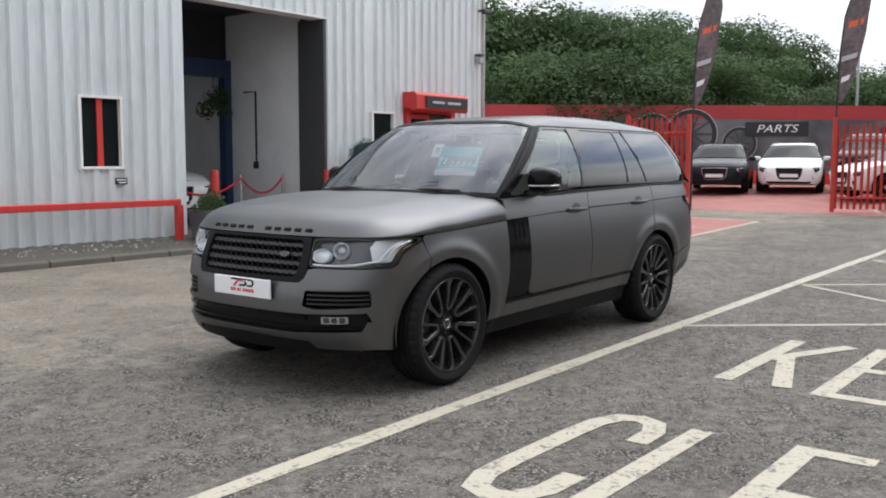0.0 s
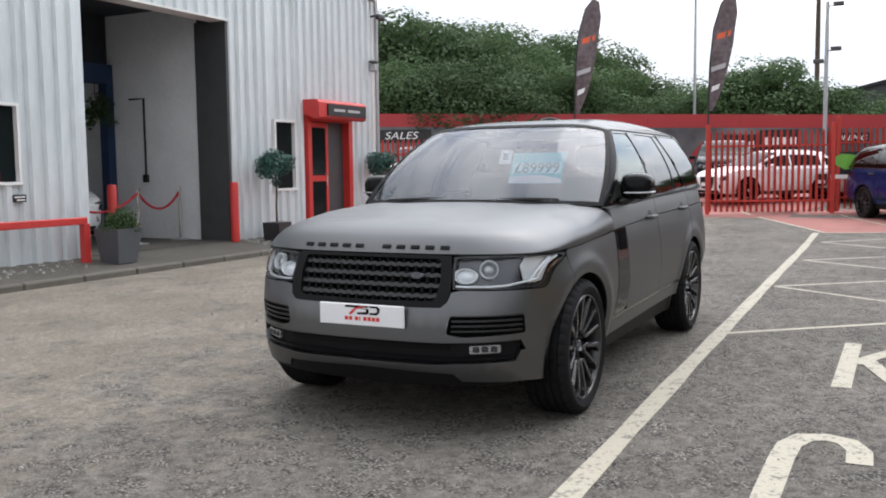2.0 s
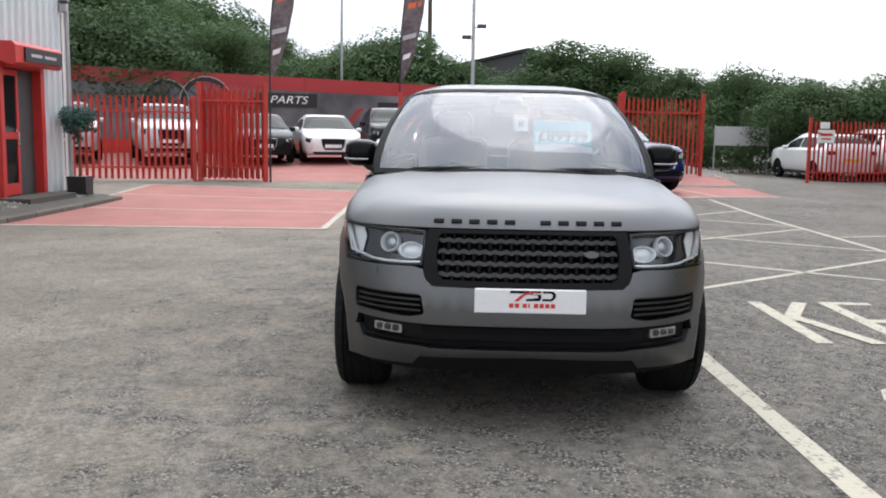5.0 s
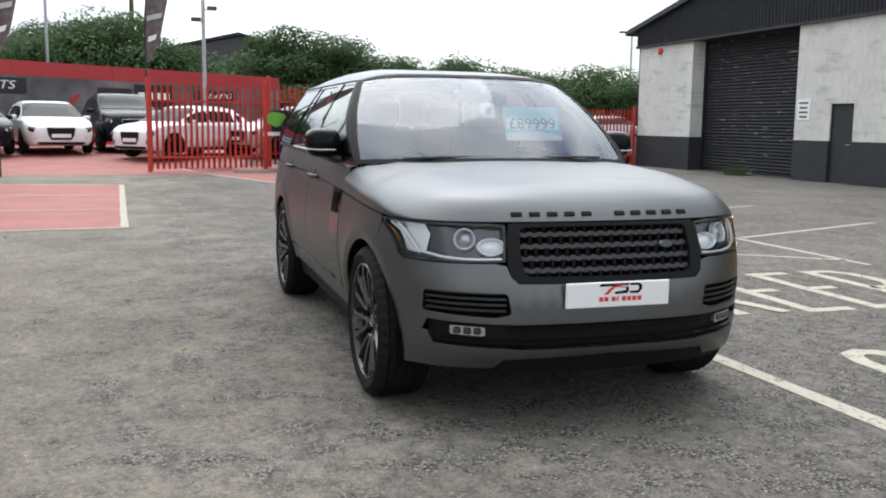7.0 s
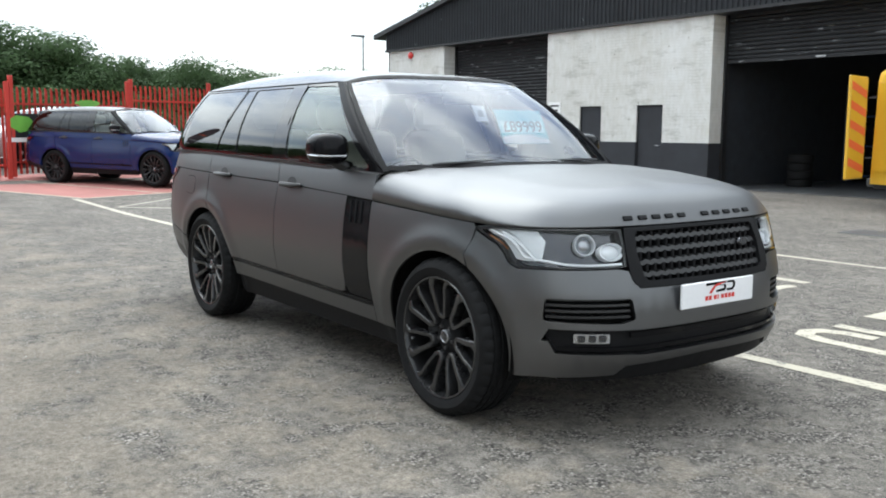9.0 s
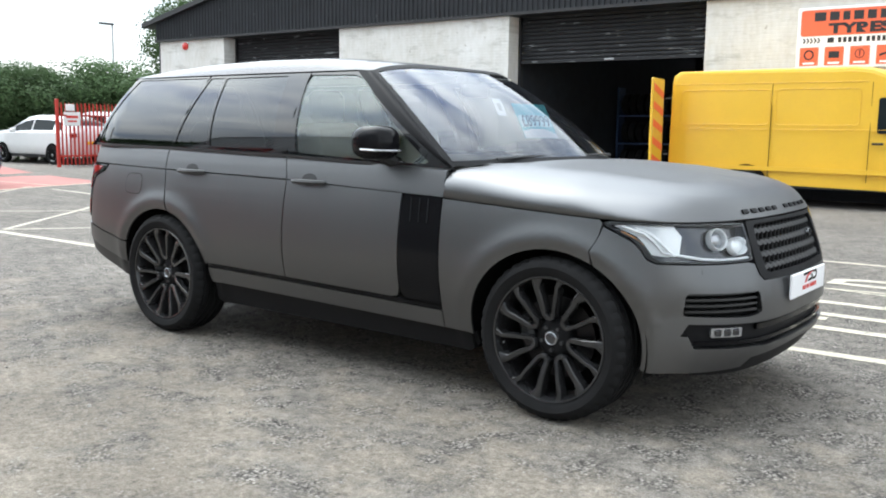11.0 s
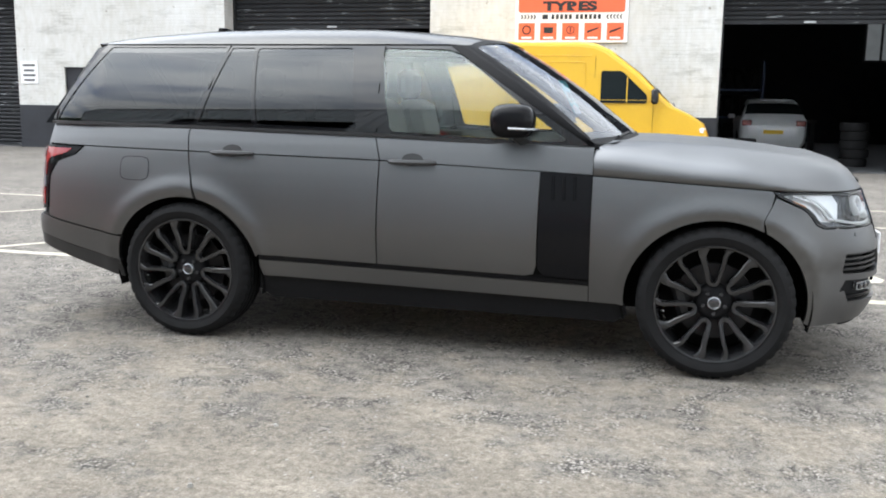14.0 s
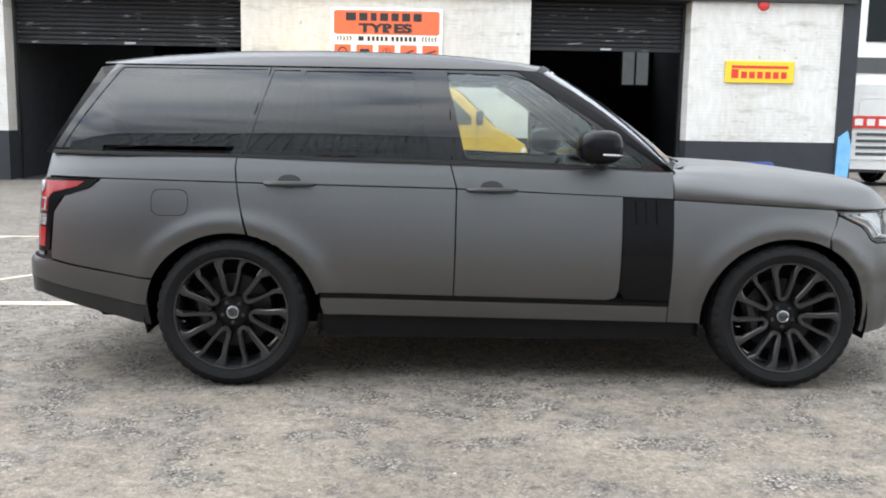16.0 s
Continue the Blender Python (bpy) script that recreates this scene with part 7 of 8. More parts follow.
        part("mirror_foot", Mesh().tube([(0.47, sgn * 0.86, 1.165), (0.45, sgn * 0.93, 1.19), (0.43, sgn * 0.97, 1.215)], [0.035, 0.03, 0.03], 8), T, mr)
        part("repeater", Mesh().tube([(0.545, sgn * 0.93, 1.235), (0.542, sgn * 1.02, 1.235), (0.50, sgn * 1.085, 1.237), (0.42, sgn * 1.10, 1.24)], 0.0065, 6), PAINT["lampgrey"], mr, "pale indicator strip", smooth=True)
        part("sail", Mesh().box(0.44, 0.50, sgn * 0.84, sgn * 0.87, 1.14, 1.18), T, mr)
    # shoulder between the door skin and the glass
    for sgn in (1, -1):
        rows = []
        for x in np.linspace(-0.33, 0.838, 20):
            a, b = skin(sx(x), belt(min(x, 0.8)) - 0.001), cabin(x, belt(min(x, 0.8)) + 0.004, -0.01)
            c = a.lerp(b, 0.5) + Vector((0, 0, 0.004))
            rows.append([(v.x, v.y * sgn, v.z) for v in (a, c, b)])
        part("door_shoulder", Mesh().grid(rows), B, root, smooth="all")
    # handles and flap
    for sgn in (1, -1):
        for xa, xb in ((-1.285, -1.035), (-0.245, 0.01)):
            z = crease((xa + xb) / 2) + 0.002
            pts = [skin(sx(a), z, o) for a, o in ((xa, 0.004), (xa + 0.02, 0.024), (xa + 0.06, 0.032), (xb - 0.06, 0.032), (xb - 0.02, 0.024), (xb, 0.004))]
            h = part("door_handle", Mesh().tube([(p.x, p.y * sgn, p.z) for p in pts], [0.009, 0.012, 0.014, 0.014, 0.012, 0.009], 8), PAINT["handle"], root, smooth=True)
            mx = (xa + xb) / 2
            shaped("handle_pocket", [[(sx(mx + 0.06 * math.cos(t)), z + 0.012 + 0.034 * math.sin(t)) for t in np.linspace(0, 6.28, 17)[:-1]]], skin, T, root, sides=(sgn,), off=0.0015, thick=0.003)
    flap = rounded(xs((-1.675, 1.03), (-1.675, 0.895), (-1.865, 0.895), (-1.865, 1.03)), 0.05, 6)
    shaped("fuel_flap_gap", [flap], skin, K, root, sides=(-1,), off=0.001, thick=0.002)
    cx, cz = sx(-1.77), 0.9625
    shaped("fuel_flap", [[(cx + (a - cx) * 0.965, cz + (b - cz) * 0.955) for a, b in flap]], skin, B, root, sides=(-1,), off=0.002, thick=0.003)
    # tail
    lower_b = [xs((-1.90, 0.565), (-2.30, 0.628), (-2.41, 0.65), (-2.52, 0.66)) + [(PS[-1], 0.665), (PS[-1], 0.55)] + xs((-2.50, 0.547), (-1.908, 0.418)) + arch(-1.461, 180, 156)]
    shaped("rear_bumper", lower_b, skin, B, root, thick=0.03, join=True)
    shaped("rear_valance", [xs((-1.908, 0.414), (-2.50, 0.543)) + [(PS[-1], 0.546), (PS[-1], 0.46)] + xs((-2.5, 0.468), (-1.90, 0.312))], skin, T, root, off=-0.004, join=True)
    shaped("tailgate", [xs((-2.46, 0.67)) + [(PS[-1], 0.67), (PS[-1], 1.2)] + xs((-2.44, 1.2))], skin, B, root, off=-0.01, join=True)
    lamp = xs((-2.145, 1.072), (-2.20, 1.025), (-2.335, 0.985), (-2.392, 0.90), (-2.41, 0.70), (-2.50, 0.69), (-2.52, 1.07), (-2.44, 1.078))
    for sgn in (1, -1):
        tl = shaped("tail_lamp", [lamp], skin, G, root, sides=(sgn,), off=0.004, step=0.05, label="tail lamp with red bands in a black surround")[0]
        shaped("red_band", [xs((-2.22, 1.062), (-2.26, 1.035), (-2.40, 1.00), (-2.425, 0.97), (-2.425, 0.90), (-2.49, 0.90), (-2.50, 1.062))], skin, PAINT["redlens"], tl, sides=(sgn,), off=0.008, thick=0.004)
        guide = xs((-2.432, 0.975), (-2.432, 0.905), (-2.486, 0.905), (-2.490, 0.975))
        shaped("light_guide", [guide], skin, PAINT["lampgrey"], tl, sides=(sgn,), holes=[xs((-2.442, 0.965), (-2.442, 0.915), (-2.477, 0.915), (-2.480, 0.965))], off=0.0125, thick=0.003, step=0.02, edge=0.01)
        shaped("clear_corner", [xs((-2.452, 1.060), (-2.456, 1.005), (-2.494, 1.005), (-2.50, 1.060))], skin, PAINT["lampgrey"], tl, sides=(sgn,), off=0.0125, thick=0.003)
        shaped("clear_band", [xs((-2.428, 0.89), (-2.43, 0.83), (-2.49, 0.83), (-2.49, 0.89))], skin, PAINT["lampgrey"], tl, sides=(sgn,), off=0.008, thick=0.004)
        shaped("red_band", [xs((-2.43, 0.82), (-2.435, 0.72), (-2.485, 0.72), (-2.49, 0.82))], skin, PAINT["redlens"], tl, sides=(sgn,), off=0.008, thick=0.004)
    rg = Mesh().grid([[(-2.42 + 0.0, y * 0.84, 1.205), (-2.19, y * 0.62, 1.655)] for y in np.linspace(-1, 1, 9)])
    part("rear_window", rg, PAINT["privacy"], root, "dark rear window")
    for sgn in (1, -1):
        part("rear_pillar", Mesh().grid([[tuple(Vector((cabin(-2.38, 1.205).x, sgn * cabin(-2.38, 1.205).y, 1.205)).lerp(Vector((-2.09, sgn * cabin(-2.09, 1.668).y, 1.668)), t)), tuple(Vector((-2.42, sgn * 0.84, 1.205)).lerp(Vector((-2.19, sgn * 0.62, 1.655)), t))] for t in np.linspace(0, 1, 6)]), G, root)


def build_interior(root):
    C, D = PAINT["cream"], PAINT["inblack"]
    part("cabin_floor", Mesh().box(-0.95, 0.95, -0.80, 0.80, 0.44, 0.47), D, root)
    for sgn in (1, -1):
        m = Mesh().grid([[(x, sgn * (glass_y(x, 1.2) - 0.075), z) for x in np.linspace(-2.3, 0.85, 12)] for z in (0.92, 1.0, 1.165)])
        part("door_trim", m, C, root, "cream inner door panel")
        part("door_cap", Mesh().grid([[(x, sgn * (glass_y(x, 1.2) - a), 1.168) for x in np.linspace(-2.3, 0.85, 12)] for a in (0.012, 0.11)]), D, root)
    part("firewall", Mesh().box(0.86, 0.9, -0.83, 0.83, 0.46, 1.13), D, root)
    part("boot_wall", Mesh().box(-2.33, -2.3, -0.8, 0.8, 0.45, 1.2), D, root)
    part("headlining", Mesh().grid([[(x, y, 1.685 - 0.02 * (y / 0.6) ** 2) for x in np.linspace(-2.0, 0.1, 6)] for y in np.linspace(-0.6, 0.6, 5)]), C, root)
    dash = Mesh().prism([(0.94, 1.11), (0.94, 0.80), (0.40, 0.78), (0.36, 0.98), (0.42, 1.085), (0.62, 1.12)], "y", -0.80, 0.80)
    part("dashboard", dash, D, root, "black dashboard")
    part("centre_console", Mesh().cbox(-0.1, 0, 0.70, 1.1, 0.24, 0.34, 0.04), D, root)

    def seat(x, y, wide=0.52):
        s = part("seat", Mesh().cbox(x + 0.02, y, 0.74, 0.54, wide, 0.18, 0.06), C, root, "cream leather seat", smooth=True)
        m = Matrix.Translation((x - 0.26, y, 1.05)) @ pose(0, 0, 0, 0, -14, 0)
        part("backrest", Mesh().cbox(0, 0, 0, 0.17, wide * 0.96, 0.66, 0.06, m), C, s, smooth=True)
        part("headrest", Mesh().cbox(x - 0.37, y, 1.475, 0.11, 0.28, 0.19, 0.04), C, s, smooth=True)
        for k in (-0.06, 0.06):
            part("headrest_post", Mesh().tube([(x - 0.335, y + k, 1.33), (x - 0.36, y + k, 1.42)], 0.008, 6), PAINT["chrome"], s)

    for y in (-0.39, 0.39):
        seat(-0.15, y)
        seat(-1.15, y, 0.62)
    wh = part("steering_wheel", Mesh().tube([(0.27 + 0.065 * math.sin(t), -0.39 + 0.185 * math.cos(t), 1.03 + 0.175 * math.sin(t)) for t in np.linspace(0, 2 * math.pi, 25)], 0.016, 8, False), D, root, smooth=True)
    part("wheel_boss", Mesh().cbox(0.29, -0.39, 1.02, 0.07, 0.2, 0.12, 0.03), D, wh)
    part("inner_mirror", Mesh().cbox(0.34, 0, 1.575, 0.05, 0.26, 0.075, 0.02), D, root)
    part("sensor_box", Mesh().cbox(0.29, 0, 1.64, 0.10, 0.16, 0.05, 0.02), D, root)
    for y in (-0.36, 0.36):
        part("sun_visor", Mesh().cbox(0.17, y, 1.665, 0.16, 0.36, 0.02, 0.008, pose(0, 0, 0)), C, root)


def tyre_mesh():
    """A low-profile tyre with four ribs and cut shoulder blocks; its outer face looks along +y."""
    prof = [(0.285, -0.12), (0.31, -0.133), (0.345, -0.137), (0.366, -0.128), (0.380, -0.110)]
    for y in (-0.07, -0.025, 0.025, 0.07):
        prof += [(0.3875, y - 0.016), (0.3875, y + 0.010), (0.379, y + 0.012), (0.379, y + 0.018)]
    prof += [(0.3875, 0.095), (0.380, 0.110), (0.366, 0.128), (0.358, 0.132), (0.345, 0.137), (0.340, 0.139), (0.336, 0.137), (0.318, 0.134), (0.304, 0.126), (0.292, 0.118)]
    seg, rows = 160, []
    for r, y in prof:
        row = []
        for k in range(seg + 1):
            cut = 0.007 if k % 4 == 0 and abs(y) > 0.075 and r > 0.362 else 0.0
            a = 2 * math.pi * (k % seg) / seg
            row.append(((r - cut) * math.cos(a), y, (r - cut) * math.sin(a)))
        rows.append(row)
    return Mesh().grid(rows)


def spoke_pair():
    """A slim and a broad leg, joined in a loop at the hub end."""
    path = []
    for t in np.linspace(0, 1, 9):
        r = 0.293 + (0.120 - 0.293) * t
        path.append((r, 0.222 - 0.016 * t + 0.040 * math.sin(math.pi * t) + 0.10 * max(0.0, 1 - 3.5 * t) ** 1.5, 0.0112 - 0.0012 * t + 0.006 * max(0.0, 1 - 5 * t)))
    for u in np.linspace(20, 160, 6):
        c, d = math.cos(radians(u)), math.sin(radians(u))
        px, pz = 0.120 - 0.025 * d, 0.0245 * c
        path.append((math.hypot(px, pz), math.atan2(pz, px), 0.0115))
    for t in np.linspace(0, 1, 11):
        r = 0.120 + (0.293 - 0.120) * t
        flare = max(0.0, (t - 0.68) / 0.32) ** 1.5
        path.append((r, -0.206 - 0.018 * t + 0.030 * math.sin(math.pi * t) + 0.085 * flare, 0.0125 + 0.0035 * t + 0.015 * flare))
    pts = [Vector((r * math.cos(a), r * math.sin(a))) for r, a, _ in path]
    rows = []
    for i, (p, (r, a, hw)) in enumerate(zip(pts, path)):
        d = (pts[min(i + 1, len(pts) - 1)] - pts[max(i - 1, 0)]).normalized()
        nrm = Vector((-d.y, d.x))
        y = 0.090 + 0.030 * min(1.0, max(0.0, (r - 0.09) / 0.16)) ** 0.7
        rows.append([(*(p + nrm * hw * k),) for k in (-1.12, -1.0, -0.72, 0.72, 1.0, 1.12)])
        rows[-1] = [(q[0], y + dy, q[1]) for q, dy in zip(rows[-1], (-0.055, -0.004, 0, 0, -0.004, -0.055))]
    return Mesh().grid(rows)


def build_wheel(at, turn, name="wheel"):
    """A wheel whose outer face looks along +y."""
    w = thing(name, (0, 0, 0), "", "")
    part("tyre", tyre_mesh(), PAINT["rubber"], w, "low-profile black tyre", smooth=True)
    m = Mesh().lathe([(0.292, 0.114), (0.298, 0.117), (0.300, 0.123), (0.296, 0.128), (0.288, 0.126), (0.283, 0.112), (0.276, 0.09), (0.270, 0.0), (0.262, -0.115)], axis="y", seg=64)
    rim = part("rim", m, PAINT["rim"], w, "gloss black alloy rim with seven pairs of looped spokes", smooth=True)
    part("hub", Mesh().lathe([(0.0, 0.070), (0.060, 0.070), (0.078, 0.066), (0.092, 0.052), (0.10, 0.02)], axis="y", seg=32), PAINT["edge"], rim, smooth=True)
    part("centre_cap", Mesh().lathe([(0.0, 0.088), (0.022, 0.087), (0.029, 0.084), (0.031, 0.068)], axis="y", seg=20), PAINT["lampdark"], rim, smooth=True)
    part("cap_ring", Mesh().lathe([(0.026, 0.0865), (0.028, 0.089), (0.032, 0.087), (0.034, 0.068)], axis="y", seg=24), PAINT["lampgrey"], rim, smooth=True)
    for k in range(5):
        a = 2 * math.pi * k / 5
        part("wheel_nut", Mesh().lathe([(0.0, 0.084), (0.009, 0.084), (0.010, 0.068)], (0.056 * math.cos(a), 0, 0.056 * math.sin(a)), "y", 6), PAINT["handle"], rim)
    me = data_of("spoke", spoke_pair(), PAINT["rim"], True)
    for k in range(7):
        o = new("spoke", me)
        o.parent = rim
        o.rotation_euler = (0, 2 * math.pi * k / 7, 0)
    part("valve", Mesh().tube([(0.262, 0.085, 0.03), (0.248, 0.110, 0.028)], 0.004, 6), PAINT["lampgrey"], rim)
    part("brake_disc", Mesh().lathe([(0.0, 0.030), (0.10, 0.030), (0.10, 0.015), (0.195, 0.015), (0.195, -0.01), (0.0, -0.01)], axis="y", seg=40), PAINT["disc"], w, smooth=True)
    part("caliper", Mesh().cbox(0.15, 0.01, 0.05, 0.075, 0.09, 0.19, 0.02), PAINT["trim"], w)
    part("barrel_back", Mesh().lathe([(0.0, -0.05), (0.262, -0.05)], axis="y", seg=32), PAINT["gap"], w)
    w.matrix_world = at @ pose(0, 0, 0, 0, turn, 0)
    return w


def main_car():
    car = thing("car", (0, 0, 0), "matte dark grey large luxury SUV with gloss black details", "car")
    build_suv(car)
    build_cabin(car)
    build_interior(car)
    first = build_wheel(pose(1.461, 0.838, HUBZ), 7)
    first.parent = car
    for x, y, rz, tn in ((-1.461, 0.838, 0, 21), (1.461, -0.838, 180, 18), (-1.461, -0.838, 180, 16.7)):
        wq = copy_thing(first, pose(x, y, HUBZ, 0, 0, rz) @ pose(0, 0, 0, 0, tn, 0))
        wq.parent = car
    # price card behind the screen
    m = Matrix.Translation((0.62, 0.33, 1.30)) @ pose(0, 0, 0, 0, 0, 90) @ pose(0, 0, 0, 62, 0, 0)
    card = thing("price_card", m, "turquoise price card with dark figures and a white foot", "sign")
    part("card", Mesh().box(-0.19, 0.19, 0.0, 0.235, -0.002, 0.002), material("turquoise_card", (0.13, 0.55, 0.60), 0.5, var=0.05), card)
    part("number_strip", Mesh().box(-0.175, 0.175, 0.075, 0.155, 0.0025, 0.0035), material("pale_turquoise_strip", (0.45, 0.78, 0.80), 0.5, var=0.04), card)
    lettering("price", "£89999", material("dark_teal_ink", (0.02, 0.10, 0.12), 0.5), pose(0, 0.080, 0.0045), 0.108, card, 0.0005, 0, "CENTER")
    part("white_foot", Mesh().prism([(-0.19, 0.0), (0.19, 0.0), (0.185, 0.028), (0.05, 0.062), (-0.08, 0.062), (-0.19, 0.045)], "z", 0.0025, 0.0035), PAINT["plate"], card)
    m = Matrix.Translation((0.50, 0.065, 1.435)) @ pose(0, 0, 0, 0, 0, 90) @ pose(0, 0, 0, 62, 0, 0)
    tax = thing("screen_notice", m, "small white notice behind the windscreen", "sign")
    part("card", Mesh().box(-0.045, 0.045, 0, 0.11, -0.002, 0.002), PAINT["plate"], tax)
    pieces("printed_bar", Mesh().box(-0.02, 0.02, 0.03, 0.08, 0.0025, 0.0035), MAT["greylogo"], tax)
    return car, first


CAR, WHEEL = main_car()

# ---- the other vehicles ----
def dress(root, old, mat):
    """Give the copy of a thing another paint."""
    for o in root.children_recursive:
        if o.type == "MESH" and o.material_slots and o.material_slots[0].material == old:
            o.material_slots[0].link = "OBJECT"
            o.material_slots[0].material = mat


def blue_suv():
    blue = material("metallic_blue_paint", (0.0005, 0.014, 0.085), 0.16, 0.0, var=0.06)
    x, y = -16.5, 3.22
    c = copy_thing(CAR, pose(x, y, gz(x, y), 0, 0, 31))
    c.scale = (0.965, 0.965, 0.985)
    c.name = "car"
    tagged(c, "metallic blue sporty SUV parked on the red bay by the fence", "car")
    dress(c, PAINT["body"], blue)
    for o in c.children:
        if o.name.startswith("side_vent"):
            o.material_slots[0].link = "OBJECT"
            o.material_slots[0].material = blue


blue_suv()


def small_wheel():
    w = thing("wheel", (0, 0, 0), "", "")
    part("tyre", Mesh().lathe([(0.20, -0.09), (0.25, -0.105), (0.30, -0.10), (0.318, -0.08), (0.32, 0), (0.318, 0.08), (0.30, 0.10), (0.25, 0.105), (0.215, 0.09)], axis="y", seg=28), PAINT["rubber"], w, smooth=True)
    rim = part("rim", Mesh().lathe([(0.22, 0.095), (0.225, 0.085), (0.205, 0.075), (0.20, 0.0)], axis="y", seg=28), MAT["galv"], w, smooth=True)
    part("disc", Mesh().lathe([(0.0, 0.03), (0.2, 0.03)], axis="y", seg=24), PAINT["gap"], w)
    sp = data_of("spoke", Mesh().prism([(0.03, -0.03), (0.205, -0.018), (0.205, 0.018), (0.03, 0.03)], "y", 0.06, 0.085), MAT["galv"])
    for k in range(5):
        o = new("spoke", sp)
        o.parent, o.rotation_euler = rim, (0, 2 * math.pi * k / 5, 0)
    part("hub", Mesh().lathe([(0.0, 0.09), (0.045, 0.088), (0.05, 0.05)], axis="y", seg=16), MAT["galv"], rim, smooth=True)
    return w


SMALL = small_wheel()


def low_car(at, L, W, H, paint, label, clear=0.22, boxy=0.0, rear_lamps=True):
    """A five-door car: lofted shell with windows, lamps, grille, plates and wheels."""
    c = thing("car", at, label, "car", "cars for sale")
    k, kz = L / 4.3, H / 1.46
    st = [(-2.15, 0.62, 0.30, 0.62), (-2.12, 0.80, 0.26, 0.90), (-2.02, 0.87, 0.22, 1.02 + 0.1 * boxy), (-1.75, 0.89, 0.22, 1.22 + 0.1 * boxy), (-1.45, 0.90, 0.22, 1.385), (-0.9, 0.90, 0.2, 1.45), (-0.2, 0.90, 0.2, 1.46),
          (0.2, 0.90, 0.2, 1.41), (0.45, 0.90, 0.2, 1.31), (0.8, 0.90, 0.2, 1.13), (1.08, 0.90, 0.2, 0.985 + 0.04 * boxy), (1.5, 0.895, 0.2, 0.94 + 0.05 * boxy), (1.80, 0.875, 0.2, 0.88 + 0.07 * boxy), (2.00, 0.83, 0.22, 0.80 + 0.09 * boxy), (2.09, 0.76, 0.24, 0.735 + 0.09 * boxy), (2.145, 0.66, 0.28, 0.66 + 0.08 * boxy)]
    belt_z = lambda x: 0.93 + 0.02 * (-x / 2)

    def section(x, w, zb, zt):
        w = w * W / 1.8
        b = min(belt_z(x), zt - 0.03)
        cab = max(0.0, (zt - b) / 0.5)
        e = w * (0.93 - 0.22 * min(1, cab))
        pts = [(0, zb), (w * 0.85, zb), (w * 0.97, zb + 0.12), (w, 0.55), (w * 0.985, b - 0.03), (w * 0.955, b), (e + (w * 0.955 - e) * 0.06, zt - 0.06 * min(1, cab) - 0.008), (e * 0.93, zt - 0.012), (e * 0.6, zt), (0, zt + 0.004)]
        return [(x * k, y, clear - 0.2 + z * kz) for y, z in pts]

    rows = [section(*s) for s in st]
    full = [[(x, -y, z) for x, y, z in reversed(r[1:])] + r for r in rows]
    shell = Mesh().grid(full)
    n0 = len(full[0])
    shell.f += [tuple(range(n0)), tuple((len(full) - 1) * n0 + i for i in reversed(range(n0)))]
    part("body", shell, paint, c, smooth=True)
    def panel(name, i0, i1, j0, j1, mat, lift, u0=0.0, u1=1.0, v0=0.0, v1=1.0, sides=(1, -1), lab=""):
        for s in sides:
            m, out = Mesh(), []
            for a in np.linspace(i0 + u0, i1 - (1 - u1), 6):
                i = min(int(a), len(rows) - 2)
                f = a - i
                line = []
                for b in np.linspace(j0 + v0, j1 - (1 - v1), 4):
                    j = min(int(b), 8)
                    g = b - j
                    p = Vector(rows[i][j]).lerp(Vector(rows[i][j + 1]), g).lerp(Vector(rows[i + 1][j]).lerp(Vector(rows[i + 1][j + 1]), g), f)
                    p = p + Vector((lift * (0.6 if p.x > 0 else -0.4) if j >= 6 else 0, lift if j < 7 else 0, lift * (0.2 if j < 6 else 1.0)))
                    line.append((p.x, p.y * s, p.z))
                out.append(line)
            part(name, m.grid(out), mat, c, lab, smooth="all")
    G = MAT["glassdark"]
    panel("side_window", 6, 9, 5, 6, G, 0.006, 0.05, 0.75, 0.12, 0.82)
    panel("side_window", 4, 6, 5, 6, G, 0.006, 0.3, 0.95, 0.12, 0.82)
    panel("side_window", 3, 4, 5, 6, G, 0.006, 0.2, 0.98, 0.15, 0.8)
    ws, rw = Mesh(), Mesh()
    def glass(r_from, r_to, lift, name):
        out = []
        for a in np.linspace(r_from, r_to, 8):
            i = min(int(a), len(full) - 2)
            f = a - i
            line = []
            for j in (3, 2, 1, 0):
                p = Vector(full[i][j]).lerp(Vector(full[i + 1][j]), f)
                line.append(p)
            other = [Vector((p.x, -p.y, p.z)) for p in reversed(line)]
            out.append([tuple(p + Vector(lift)) for p in (line + other[1:])])
        part(name, Mesh().grid(out), G, c, smooth="all")
    glass(7.25, 9.85, (0.006, 0, 0.008), "windscreen")
    glass(2.25, 3.7, (-0.008, 0, 0.008), "rear_window")
    fx = 2.16 * k
    zf = lambda z: clear - 0.2 + z * kz
    wk = W / 1.8
    up = 0.07 * boxy
    gp = [(-0.36 * wk, zf(0.70 + up)), (0.36 * wk, zf(0.70 + up)), (0.33 * wk, zf(0.50)), (0.25 * wk, zf(0.37)), (-0.25 * wk, zf(0.37)), (-0.33 * wk, zf(0.50))]
    gr = part("grille", Mesh().prism(rounded(gp, 0.03), "x", fx - 0.08, fx + 0.004), PAINT["edge"], c, "dark front grille")
    rim_loop = [(fx + 0.004, y, z) for y, z in rounded(gp, 0.03)]
    part("grille_rim", Mesh().tube(rim_loop + rim_loop[:1], 0.010, 5, False), PAINT["lampgrey"], gr)
